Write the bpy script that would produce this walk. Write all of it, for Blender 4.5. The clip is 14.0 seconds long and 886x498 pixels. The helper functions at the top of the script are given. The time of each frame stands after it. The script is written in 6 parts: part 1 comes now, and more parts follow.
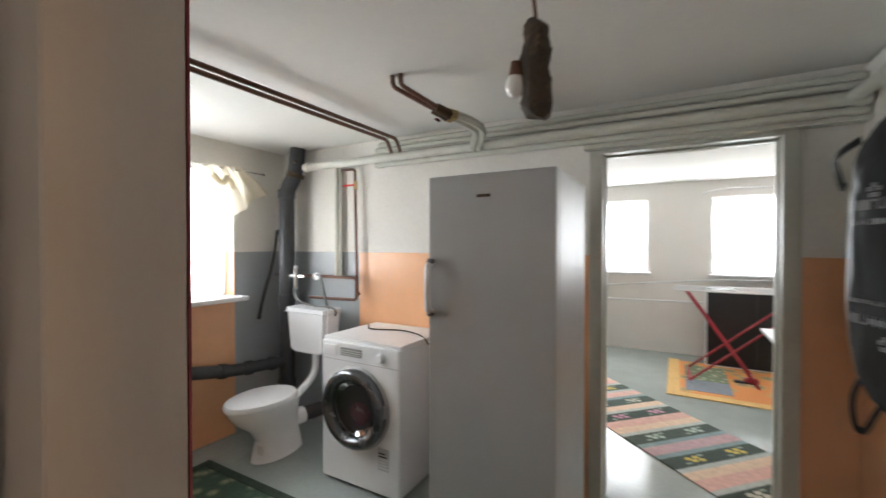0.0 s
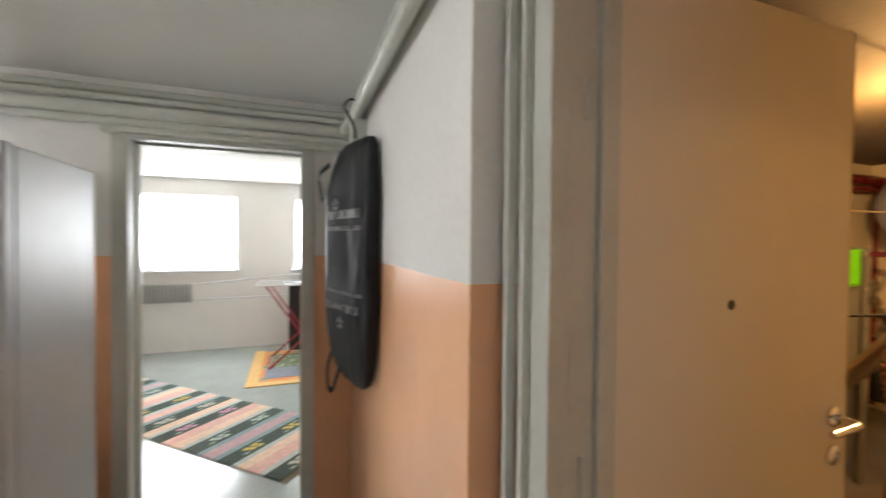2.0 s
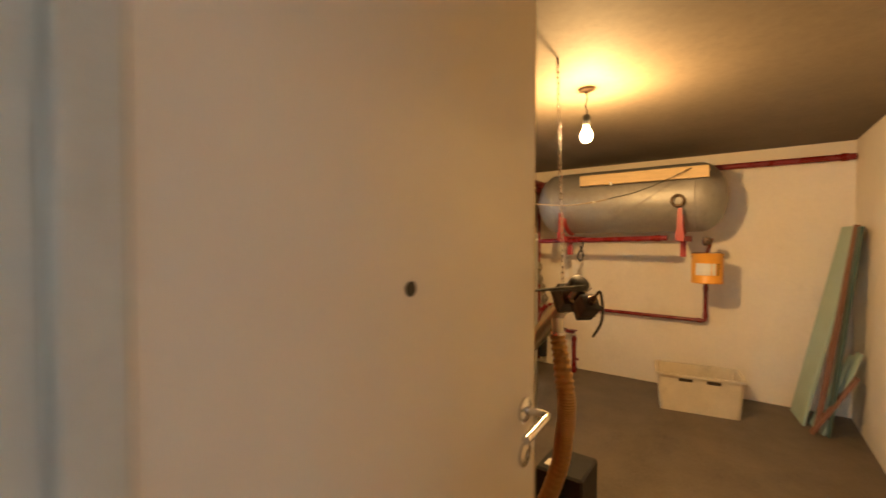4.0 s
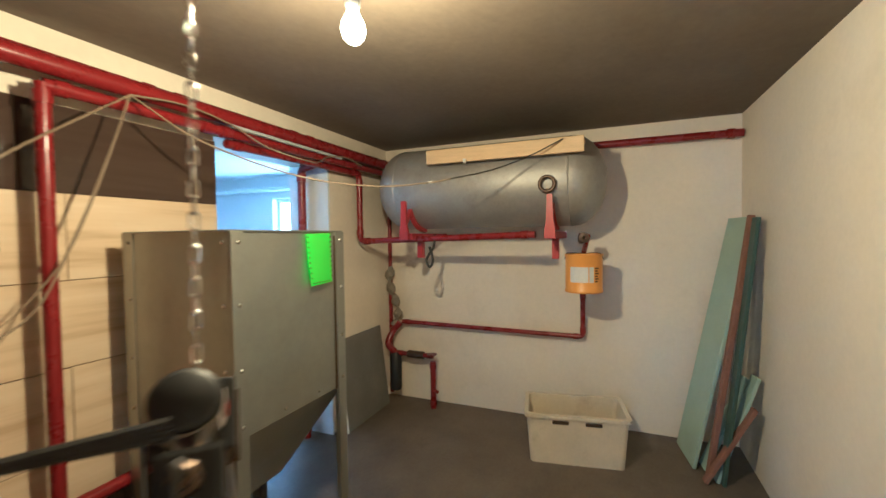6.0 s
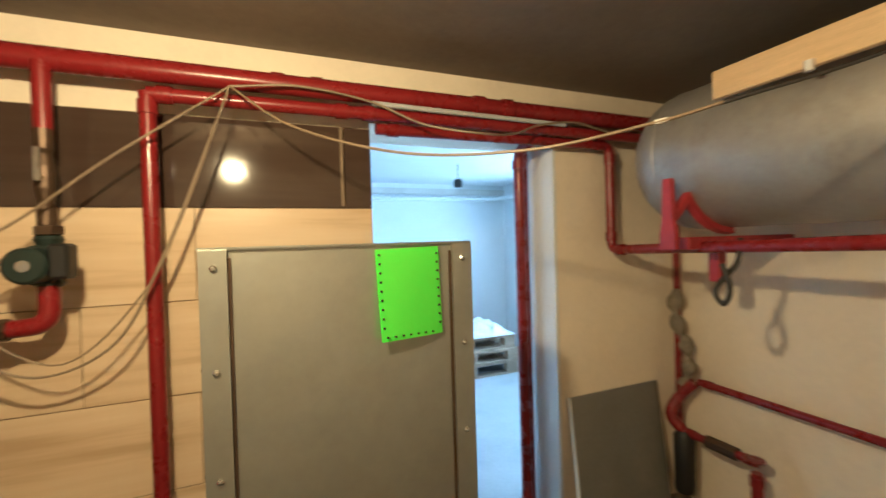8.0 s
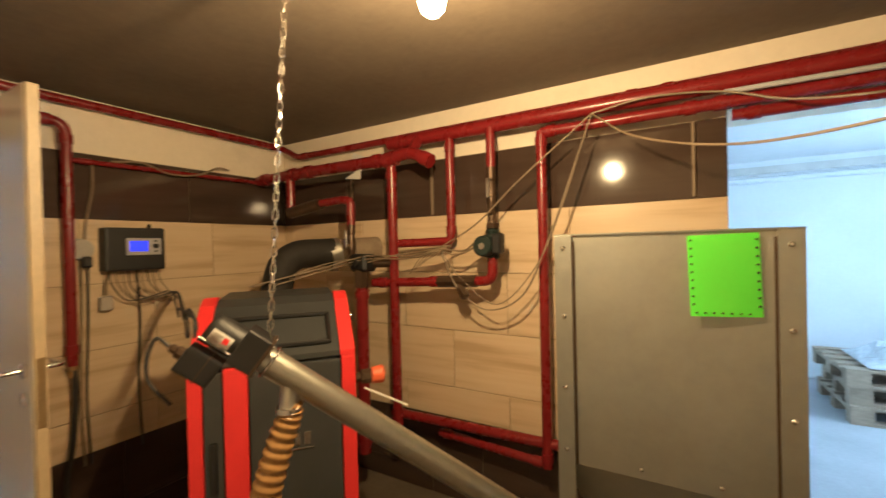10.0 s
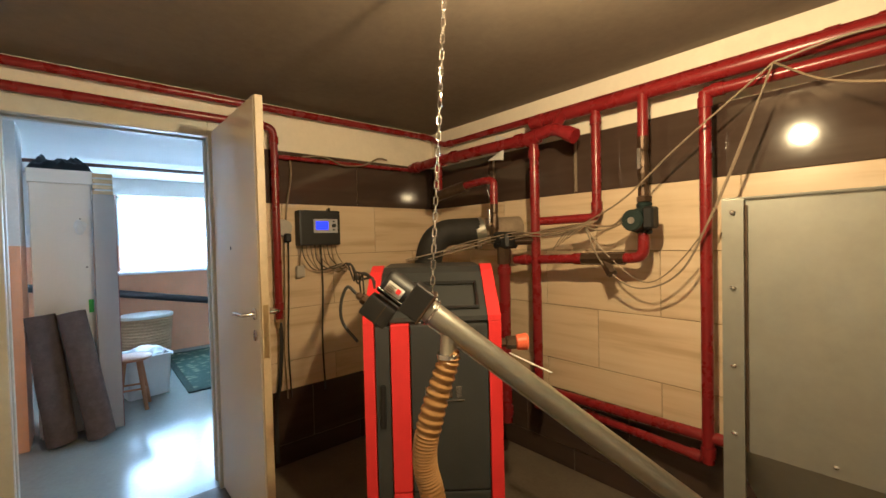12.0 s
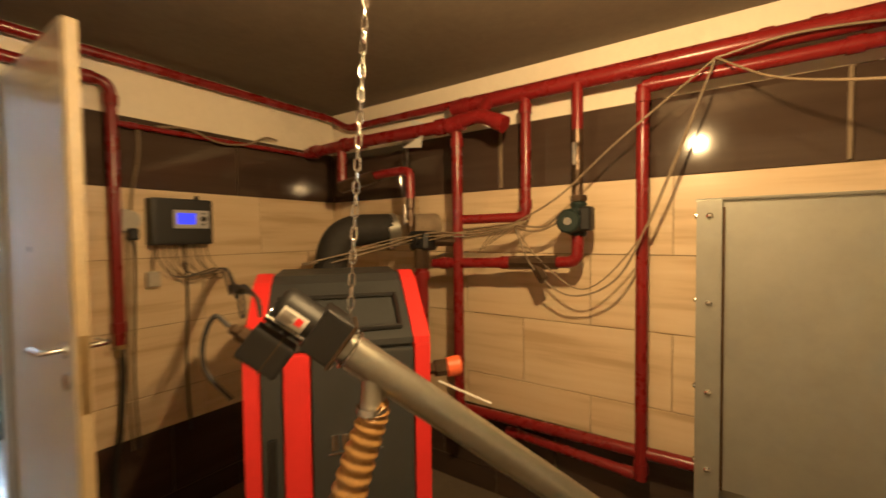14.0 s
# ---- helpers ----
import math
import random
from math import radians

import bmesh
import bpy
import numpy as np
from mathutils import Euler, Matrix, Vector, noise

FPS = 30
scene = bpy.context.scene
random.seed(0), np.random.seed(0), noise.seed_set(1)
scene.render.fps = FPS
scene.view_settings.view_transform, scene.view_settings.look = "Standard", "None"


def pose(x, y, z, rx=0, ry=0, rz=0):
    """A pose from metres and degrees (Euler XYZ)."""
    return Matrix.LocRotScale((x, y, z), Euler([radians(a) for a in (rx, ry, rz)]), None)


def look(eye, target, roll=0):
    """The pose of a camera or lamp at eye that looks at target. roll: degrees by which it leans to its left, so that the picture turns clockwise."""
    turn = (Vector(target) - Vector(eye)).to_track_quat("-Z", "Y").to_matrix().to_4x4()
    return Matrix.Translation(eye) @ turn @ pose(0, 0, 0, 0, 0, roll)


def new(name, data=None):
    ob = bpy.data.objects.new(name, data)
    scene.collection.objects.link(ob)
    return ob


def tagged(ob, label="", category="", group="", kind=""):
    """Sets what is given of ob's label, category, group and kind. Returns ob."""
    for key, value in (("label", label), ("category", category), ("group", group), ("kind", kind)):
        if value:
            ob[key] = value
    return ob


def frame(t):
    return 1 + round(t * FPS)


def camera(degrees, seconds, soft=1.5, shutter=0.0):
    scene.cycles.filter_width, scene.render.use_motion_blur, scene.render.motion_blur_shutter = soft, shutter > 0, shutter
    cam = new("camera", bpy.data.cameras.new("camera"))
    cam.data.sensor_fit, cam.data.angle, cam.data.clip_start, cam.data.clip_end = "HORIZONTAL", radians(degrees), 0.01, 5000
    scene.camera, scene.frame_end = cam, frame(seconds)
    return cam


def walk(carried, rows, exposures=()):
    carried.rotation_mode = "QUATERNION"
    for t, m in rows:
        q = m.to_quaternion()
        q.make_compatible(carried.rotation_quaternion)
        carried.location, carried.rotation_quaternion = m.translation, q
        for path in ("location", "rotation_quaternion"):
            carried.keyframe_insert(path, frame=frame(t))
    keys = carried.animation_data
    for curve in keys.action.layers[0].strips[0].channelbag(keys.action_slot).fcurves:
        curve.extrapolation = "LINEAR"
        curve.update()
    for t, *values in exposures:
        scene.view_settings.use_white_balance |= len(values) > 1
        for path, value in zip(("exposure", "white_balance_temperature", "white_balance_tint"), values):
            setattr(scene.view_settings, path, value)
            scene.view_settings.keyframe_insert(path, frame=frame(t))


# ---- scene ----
# ---- camera ----
cam = camera(94.5, 14.0, 1.5, 0.5)
PATH = [
    (0.0, 0.0, 0.0, 1.48, 29.6, -0.64, -0.01),
    (0.5, 0.115, -0.129, 1.482, 19.55, -0.79, 0.07),
    (1.0, 0.192, -0.19, 1.5, 7.61, -1.0, -0.01),
    (1.5, 0.263, -0.094, 1.513, -5.78, -1.24, -0.2),
    (2.0, 0.387, 0.055, 1.503, -20.14, -0.99, -0.56),
    (2.5, 0.478, 0.143, 1.522, -30.37, -0.78, -0.43),
    (3.0, 0.525, 0.186, 1.534, -37.21, -0.71, -0.12),
    (3.5, 0.637, 0.201, 1.515, -44.03, -0.87, 0.1),
    (4.0, 0.836, 0.294, 1.441, -53.99, -1.15, -0.01),
    (6.5, 2.499, 0.359, 1.474, -67.57, -1.72, 0.81),
    (7.0, 2.811, 0.401, 1.487, -54.47, -1.55, 1.3),
    (7.5, 3.073, 0.497, 1.48, -38.51, -1.16, 1.55),
    (8.0, 3.31, 0.567, 1.488, -21.98, -0.76, 1.7),
    (8.5, 3.467, 0.513, 1.468, -5.85, -0.53, 1.64),
    (9.0, 3.497, 0.385, 1.512, 8.84, -0.33, 1.5),
    (11.5, 3.558, 0.124, 1.384, 47.07, -1.15, 1.48),
    (12.0, 3.535, 0.117, 1.391, 49.17, -1.27, 1.4),
    (12.5, 3.501, 0.114, 1.407, 50.16, -1.45, 1.32),
    (13.0, 3.478, 0.123, 1.411, 49.42, -1.65, 1.25),
    (13.5, 3.384, 0.19, 1.405, 46.27, -1.9, 1.13),
    (14.0, 3.217, 0.311, 1.409, 34.62, -1.98, 0.64),
]
walk(cam, [(t, pose(x, y, z, 90 + pitch, roll, yaw)) for t, x, y, z, yaw, pitch, roll in PATH],
     [(0.0, -0.5, 6500, 10), (0.6, -0.3, 6500, 10), (1.6, -0.25, 6500, 10), (2.4, -0.05, 6500, 10), (3.0, -0.05, 6500, 8), (3.5, -0.05, 6300, 6), (4.2, 0.3, 5600, 4), (6.3, 0.22, 3700, -6), (7.5, 0.15, 3950, -6), (9.2, 0.1, 4800, 2), (11.3, 0.2, 4350, -2), (13.2, 0.25, 4300, -2), (14.0, 0.1, 5150, 2)])

# ---- light ----
world = bpy.data.worlds.new("sky")
scene.world = world
world.use_nodes = True
wn = world.node_tree.nodes
sky = wn.new("ShaderNodeTexSky")
sky.sky_type, sky.sun_disc = "NISHITA", False
sky.sun_elevation, sky.sun_rotation = radians(42), radians(250)
world.node_tree.links.new(sky.outputs[0], wn["Background"].inputs[0])
wn["Background"].inputs[1].default_value = 0.12
sun = new("sun", bpy.data.lights.new("sun", "SUN"))
sun.data.energy, sun.data.angle, sun.data.color = 1.2, radians(12), (1.0, 0.95, 0.88)
sun.matrix_world = look((-8, 3, 9), (0, 0, 0))


def window_light(name, x, y, z, w, h, target, watts, color):
    """Sky light standing in a window's opening."""
    lamp = new(name, bpy.data.lights.new(name, "AREA"))
    lamp.data.shape, lamp.data.size, lamp.data.size_y = "RECTANGLE", w, h
    lamp.data.energy, lamp.data.color = watts, color
    lamp.matrix_world = look((x, y, z), target)


DAY = (0.93, 0.97, 1.0)
window_light("skylight_west", -3.26, 1.19, 1.56, 1.5, 0.95, (0, 1.19, 1.5), 90, DAY)
window_light("skylight_north_a", -0.97, 6.66, 1.6, 1.2, 0.95, (-0.97, 0, 1.5), 120, DAY)
window_light("skylight_north_b", 0.83, 6.66, 1.6, 0.8, 0.95, (0.83, 0, 1.5), 85, DAY)
window_light("skylight_store", 6.66, 3.9, 1.5, 1.3, 1.0, (0, 3.9, 1.2), 60, (0.86, 0.94, 1.0))

# ---- materials ----
MATS = {}


def nodes_of(name):
    m = bpy.data.materials.new(name)
    m.use_nodes = True
    nt = m.node_tree
    return m, nt, nt.nodes["Principled BSDF"], nt.links


def noise_node(nt, scale, detail=6.0, stretch=None, rough=0.6):
    geo = nt.nodes.new("ShaderNodeNewGeometry")
    n = nt.nodes.new("ShaderNodeTexNoise")
    n.inputs["Scale"].default_value, n.inputs["Detail"].default_value = scale, detail
    n.inputs["Roughness"].default_value = rough
    if stretch:
        mp = nt.nodes.new("ShaderNodeMapping")
        mp.inputs["Scale"].default_value = stretch
        nt.links.new(geo.outputs["Position"], mp.inputs["Vector"])
        nt.links.new(mp.outputs[0], n.inputs["Vector"])
    else:
        nt.links.new(geo.outputs["Position"], n.inputs["Vector"])
    return n.outputs["Fac"]


def ramp(nt, fac, stops):
    r = nt.nodes.new("ShaderNodeValToRGB")
    e = r.color_ramp.elements
    while len(e) < len(stops):
        e.new(0.5)
    for k, (p, c) in zip(e, stops):
        k.position, k.color = p, (*c[:3], 1)
    nt.links.new(fac, r.inputs[0])
    return r.outputs[0]


def mix(nt, fac, a, b, mode="MIX"):
    n = nt.nodes.new("ShaderNodeMix")
    n.data_type, n.blend_type = "RGBA", mode
    for i, v in ((0, fac), (6, a), (7, b)):
        if hasattr(v, "is_output"):
            nt.links.new(v, n.inputs[i])
        elif i == 0:
            n.inputs[0].default_value = v
        else:
            n.inputs[i].default_value = (*v[:3], 1)
    return n.outputs[2]


def bump(nt, bsdf, fac, strength, distance=0.01):
    b = nt.nodes.new("ShaderNodeBump")
    b.inputs["Strength"].default_value, b.inputs["Distance"].default_value = strength, distance
    nt.links.new(fac, b.inputs["Height"])
    nt.links.new(b.outputs[0], bsdf.inputs["Normal"])


def mat(name, color, rough=0.5, metal=0.0, var=0.12, scale=6.0, grain=60.0, relief=0.1, stain=None, stain_amount=0.25, stretch=None, coat=0.0):
    """A surface with a slow change of tone, a fine grain, and stains of a second colour."""
    if name in MATS:
        return MATS[name]
    m, nt, b, links = nodes_of(name)
    dark = [c * (1 - var) for c in color]
    light = [min(1, c * (1 + var)) for c in color]
    base = ramp(nt, noise_node(nt, scale, 5, stretch), [(0.3, dark), (0.7, light)])
    fine = noise_node(nt, grain, 4, stretch)
    base = mix(nt, 0.35, base, ramp(nt, fine, [(0.3, dark), (0.7, light)]))
    if stain:
        base = mix(nt, ramp(nt, noise_node(nt, scale * 0.7, 8, stretch, 0.7), [(0.55, (0, 0, 0)), (0.75, (stain_amount,) * 3)]), base, stain)
    links.new(base, b.inputs["Base Color"])
    b.inputs["Metallic"].default_value = metal
    r = nt.nodes.new("ShaderNodeMapRange")
    r.inputs[3].default_value, r.inputs[4].default_value = max(0.02, rough - 0.08), min(1, rough + 0.1)
    links.new(noise_node(nt, scale * 2.3, 5), r.inputs[0])
    links.new(r.outputs[0], b.inputs["Roughness"])
    b.inputs["Coat Weight"].default_value = coat
    if relief:
        bump(nt, b, fine, relief, 0.004)
    MATS[name] = m
    return m


def height_split(nt, edge, wobble=0.006):
    """1 above the painted line at that height, 0 under it, with a hand-painted waver."""
    geo = nt.nodes.new("ShaderNodeNewGeometry")
    s = nt.nodes.new("ShaderNodeSeparateXYZ")
    nt.links.new(geo.outputs["Position"], s.inputs[0])
    a = nt.nodes.new("ShaderNodeMath")
    a.operation = "MULTIPLY_ADD"
    nt.links.new(noise_node(nt, 9, 4), a.inputs[0])
    a.inputs[1].default_value, a.inputs[2].default_value = wobble * 2, edge - wobble
    g = nt.nodes.new("ShaderNodeMath")
    g.operation = "GREATER_THAN"
    nt.links.new(s.outputs[2], g.inputs[0])
    nt.links.new(a.outputs[0], g.inputs[1])
    return g.outputs[0], s


def two_tone(name, upper, lower, edge, patch=None, patch_x=0.0, rough_low=0.3):
    """Limewash above and oil paint below a line; patch: grey oil paint west of patch_x."""
    m, nt, b, links = nodes_of(name)
    g, s = height_split(nt, edge)
    slow, fine = noise_node(nt, 2.2, 6), noise_node(nt, 45, 5)
    up = ramp(nt, slow, [(0.3, [c * 0.93 for c in upper]), (0.7, upper)])
    lo = ramp(nt, slow, [(0.3, [c * 0.88 for c in lower]), (0.7, [min(1, c * 1.06) for c in lower])])
    if patch:
        c = nt.nodes.new("ShaderNodeMath")
        c.operation = "LESS_THAN"
        links.new(s.outputs[0], c.inputs[0])
        c.inputs[1].default_value = patch_x
        d = nt.nodes.new("ShaderNodeMath")
        d.operation = "GREATER_THAN"
        links.new(s.outputs[1], d.inputs[0])
        d.inputs[1].default_value = 1.98
        e = nt.nodes.new("ShaderNodeMath")
        e.operation = "MULTIPLY"
        links.new(c.outputs[0], e.inputs[0])
        links.new(d.outputs[0], e.inputs[1])
        lo = mix(nt, e.outputs[0], lo, patch)
    col = mix(nt, g, lo, up)
    col = mix(nt, ramp(nt, fine, [(0.35, (0.12,) * 3), (0.6, (0, 0, 0))]), col, (0.5, 0.47, 0.42))
    links.new(col, b.inputs["Base Color"])
    r = nt.nodes.new("ShaderNodeMapRange")
    links.new(g, r.inputs[0])
    r.inputs[3].default_value, r.inputs[4].default_value = rough_low, 0.85
    links.new(r.outputs[0], b.inputs["Roughness"])
    bump(nt, b, noise_node(nt, 14, 7), 0.25, 0.006)
    MATS[name] = m
    return m


def glass(name, color=(1, 1, 1), rough=0.0):
    m, nt, b, links = nodes_of(name)
    b.inputs["Base Color"].default_value = (*color, 1)
    b.inputs["Roughness"].default_value, b.inputs["Transmission Weight"].default_value = rough, 1.0
    b.inputs["IOR"].default_value = 1.45
    return m


def net_cloth(name, color, clear):
    """Thin net curtain: part of it lets light straight through, the rest scatters it."""
    m, nt, b, links = nodes_of(name)
    out = nt.nodes["Material Output"]
    t, tr, d = (nt.nodes.new("ShaderNodeBsdf" + k) for k in ("Transparent", "Translucent", "Diffuse"))
    tr.inputs[0].default_value = d.inputs[0].default_value = (*color, 1)
    a, c = nt.nodes.new("ShaderNodeMixShader"), nt.nodes.new("ShaderNodeMixShader")
    a.inputs[0].default_value = 0.4
    links.new(tr.outputs[0], a.inputs[1])
    links.new(d.outputs[0], a.inputs[2])
    links.new(ramp(nt, noise_node(nt, 30, 3, (1, 1, 0.15)), [(0.3, (clear * 0.6,) * 3), (0.7, (clear * 1.3,) * 3)]), c.inputs[0])
    links.new(a.outputs[0], c.inputs[1])
    links.new(t.outputs[0], c.inputs[2])
    links.new(c.outputs[0], out.inputs[0])
    return m


def glow(name, color, strength):
    m, nt, b, links = nodes_of(name)
    b.inputs["Emission Color"].default_value, b.inputs["Emission Strength"].default_value = (*color, 1), strength
    b.inputs["Base Color"].default_value = (*color, 1)
    return m


def tile_mat(name, a, c, streak, rough):
    """Glazed tile with long veins, a little different on every tile."""
    m, nt, b, links = nodes_of(name)
    info = nt.nodes.new("ShaderNodeObjectInfo")
    geo = nt.nodes.new("ShaderNodeNewGeometry")
    add = nt.nodes.new("ShaderNodeVectorMath")
    add.operation = "ADD"
    sc = nt.nodes.new("ShaderNodeVectorMath")
    sc.operation = "SCALE"
    links.new(info.outputs["Random"], sc.inputs["Scale"])
    sc.inputs[0].default_value = (3, 5, 9)
    links.new(geo.outputs["Position"], add.inputs[0])
    links.new(sc.outputs[0], add.inputs[1])
    mp = nt.nodes.new("ShaderNodeMapping")
    mp.inputs["Scale"].default_value = (1.1, 1.1, 14)
    links.new(add.outputs[0], mp.inputs[0])
    n = nt.nodes.new("ShaderNodeTexNoise")
    n.inputs["Scale"].default_value, n.inputs["Detail"].default_value = 1.3, 7
    links.new(mp.outputs[0], n.inputs["Vector"])
    col = ramp(nt, n.outputs["Fac"], [(0.3, streak), (0.48, a), (0.7, c)])
    col = mix(nt, info.outputs["Random"], col, mix(nt, 0.12, col, streak))
    links.new(col, b.inputs["Base Color"])
    b.inputs["Roughness"].default_value = rough
    bump(nt, b, noise_node(nt, 5, 3), 0.05, 0.01)
    MATS[name] = m
    return m


WHITE = (0.78, 0.76, 0.72)
LAUNDRY = two_tone("laundry_paint", (0.80, 0.78, 0.73), (0.80, 0.42, 0.22), 1.42, (0.36, 0.39, 0.41), -2.14)
CEIL = mat("ceiling_lime", (0.78, 0.77, 0.73), 0.9, var=0.05, scale=1.2, grain=40, relief=0.2)
NROOM = mat("white_lime_wall", (0.82, 0.80, 0.77), 0.9, var=0.05, scale=1.4, grain=40, relief=0.25)
CREAM = mat("cream_wall_paint", (0.80, 0.72, 0.58), 0.8, var=0.07, scale=1.6, grain=35, relief=0.3, stain=(0.45, 0.38, 0.28), stain_amount=0.35)
SOOT = mat("sooty_ceiling", (0.15, 0.12, 0.085), 0.75, var=0.22, scale=1.1, grain=30, relief=0.3, stain=(0.10, 0.085, 0.07), stain_amount=0.6)
STORE = mat("store_wall_paint", (0.76, 0.79, 0.80), 0.85, var=0.06, scale=1.5, grain=30, relief=0.25)
FLOOR = mat("grey_floor_paint", (0.36, 0.40, 0.38), 0.14, var=0.10, scale=2.5, grain=40, relief=0.12, stain=(0.22, 0.24, 0.22), stain_amount=0.4)
BFLOOR = mat("sooty_concrete", (0.13, 0.105, 0.075), 0.55, var=0.3, scale=3, grain=50, relief=0.35, stain=(0.045, 0.04, 0.035), stain_amount=0.6)
SFLOOR = mat("store_concrete", (0.42, 0.44, 0.45), 0.6, var=0.15, scale=2, grain=40, relief=0.3, stain=(0.2, 0.2, 0.2), stain_amount=0.4)
FRAME = mat("frame_grey_enamel", (0.52, 0.52, 0.46), 0.35, var=0.08, scale=8, relief=0.1, stain=(0.3, 0.28, 0.23), stain_amount=0.3)
def leaf_enamel():
    """Old brushed cream enamel, nearly even."""
    m, nt, b, links = nodes_of("cream_door_enamel")
    links.new(ramp(nt, noise_node(nt, 1.6, 3), [(0.3, (0.72, 0.66, 0.555)), (0.7, (0.76, 0.70, 0.59))]), b.inputs["Base Color"])
    b.inputs["Roughness"].default_value = 0.2
    bump(nt, b, noise_node(nt, 90, 2, (1, 1, 0.2)), 0.05, 0.002)
    return m


LEAF = leaf_enamel()
RED = mat("red_pipe_enamel", (0.185, 0.0105, 0.008), 0.27, var=0.1, scale=5, grain=25, relief=0.0, stain=(0.10, 0.012, 0.01), stain_amount=0.25)
BRIGHT_RED = mat("boiler_red_powder", (0.72, 0.03, 0.015), 0.35, var=0.06, scale=10, relief=0.05)
ANTH = mat("boiler_anthracite", (0.045, 0.048, 0.05), 0.42, var=0.12, scale=8, grain=120, relief=0.08, stain=(0.12, 0.11, 0.1), stain_amount=0.15)
PIPEPAINT = mat("pipe_grey_enamel", (0.56, 0.56, 0.50), 0.32, var=0.09, scale=7, relief=0.1, stain=(0.36, 0.34, 0.28), stain_amount=0.4)
BROWNPIPE = mat("brown_rusty_pipe", (0.13, 0.055, 0.032), 0.45, var=0.25, scale=15, relief=0.2, stain=(0.3, 0.16, 0.1), stain_amount=0.4)
SEWER = mat("dark_grey_sewer_plastic", (0.045, 0.048, 0.053), 0.4, var=0.12, scale=6, relief=0.05, stain=(0.2, 0.2, 0.2), stain_amount=0.2)
ENAMEL = mat("white_appliance_enamel", (0.80, 0.81, 0.82), 0.22, var=0.02, scale=4, relief=0.0)
PORC = mat("white_porcelain", (0.83, 0.83, 0.83), 0.12, var=0.02, scale=4, relief=0.0)
SILVER = mat("fridge_silver_paint", (0.39, 0.392, 0.39), 0.4, metal=0.35, var=0.03, scale=5, grain=150, relief=0.02)
STEEL = mat("galvanised_sheet", (0.37, 0.375, 0.34), 0.36, metal=0.8, var=0.09, scale=5, grain=30, relief=0.04, stain=(0.34, 0.32, 0.28), stain_amount=0.3)
ZINC = mat("zinc_tube", (0.50, 0.49, 0.43), 0.34, metal=0.9, var=0.1, scale=12, relief=0.06, stain=(0.4, 0.38, 0.33), stain_amount=0.4)
CHROME = mat("satin_chrome", (0.72, 0.71, 0.69), 0.22, metal=1.0, var=0.03, scale=12, relief=0.0)
BRASS = mat("brass_fitting", (0.48, 0.36, 0.17), 0.38, metal=0.9, var=0.2, scale=20, relief=0.1)
DULL = mat("dull_fitting_metal", (0.085, 0.055, 0.032), 0.38, metal=0.6, var=0.3, scale=18, relief=0.2)
BLACK = mat("black_plastic", (0.012, 0.012, 0.013), 0.5, var=0.15, scale=12, relief=0.05)
RUBBER = mat("black_cable_rubber", (0.03, 0.028, 0.026), 0.6, var=0.2, scale=20, relief=0.05)
WIRE = mat("pale_wire", (0.22, 0.165, 0.10), 0.5, var=0.15, scale=20, relief=0.0)
NYLON = mat("black_nylon_cloth", (0.014, 0.0145, 0.017), 0.42, var=0.25, scale=10, grain=260, relief=0.25)
NYLON.node_tree.nodes["Principled BSDF"].inputs["Specular IOR Level"].default_value = 0.22
PRINT = mat("white_print", (0.3, 0.3, 0.31), 0.6, var=0.05, relief=0.0)
TANK = mat("silver_tank_paint", (0.36, 0.345, 0.32), 0.5, metal=0.5, var=0.15, scale=4, grain=40, relief=0.12, stain=(0.17, 0.14, 0.11), stain_amount=0.5)
PLANK = mat("raw_pine_board", (0.62, 0.45, 0.23), 0.6, var=0.15, scale=5, grain=40, relief=0.1, stretch=(9, 1.2, 12))
WOODLEG = mat("varnished_beech", (0.42, 0.20, 0.08), 0.5, var=0.15, scale=6, relief=0.05, stretch=(8, 8, 1))
PALLET = mat("grey_pallet_wood", (0.34, 0.27, 0.19), 0.8, var=0.25, scale=6, relief=0.25, stretch=(2, 8, 8))
GREEN_NOTE = mat("fluorescent_green_paper", (0.27, 0.97, 0.01), 0.7, var=0.02, scale=4, relief=0.0)
PALE_GREEN = mat("pale_green_board_paint", (0.40, 0.52, 0.43), 0.5, var=0.1, scale=3, relief=0.1, stain=(0.3, 0.36, 0.3), stain_amount=0.3)
CRATE = mat("dirty_cream_plastic", (0.66, 0.58, 0.43), 0.45, var=0.1, scale=6, relief=0.05, stain=(0.34, 0.27, 0.17), stain_amount=0.6)
YELLOW = mat("orange_yellow_tin_print", (0.78, 0.36, 0.03), 0.35, var=0.05, scale=8, relief=0.02)
PAPER = mat("pale_label_paper", (0.68, 0.67, 0.64), 0.6, var=0.06, scale=15, relief=0.0)
CARPET = mat("brown_carpet_back", (0.10, 0.072, 0.058), 0.95, var=0.3, scale=20, grain=180, relief=0.7, stain=(0.2, 0.16, 0.13), stain_amount=0.4)
WICKER = mat("wicker_straw", (0.50, 0.34, 0.18), 0.7, var=0.3, scale=40, grain=90, relief=0.8, stretch=(1, 1, 3))
CABWHITE = mat("white_cabinet_laminate", (0.83, 0.82, 0.78), 0.4, var=0.03, scale=3, relief=0.03)
# white laminate darkened to beige: the side's shade is in the colour
SHADED_SIDE = mat("shaded_white_cabinet_side", (0.45, 0.415, 0.37), 0.6, var=0.04, scale=2, grain=120, relief=0.05)
CLEARBOX = mat("milky_plastic_box", (0.74, 0.78, 0.80), 0.3, var=0.05, scale=5, relief=0.02)
HOSE = mat("ochre_ribbed_hose", (0.34, 0.19, 0.05), 0.3, var=0.15, scale=12, relief=0.05, stain=(0.28, 0.19, 0.09), stain_amount=0.4)
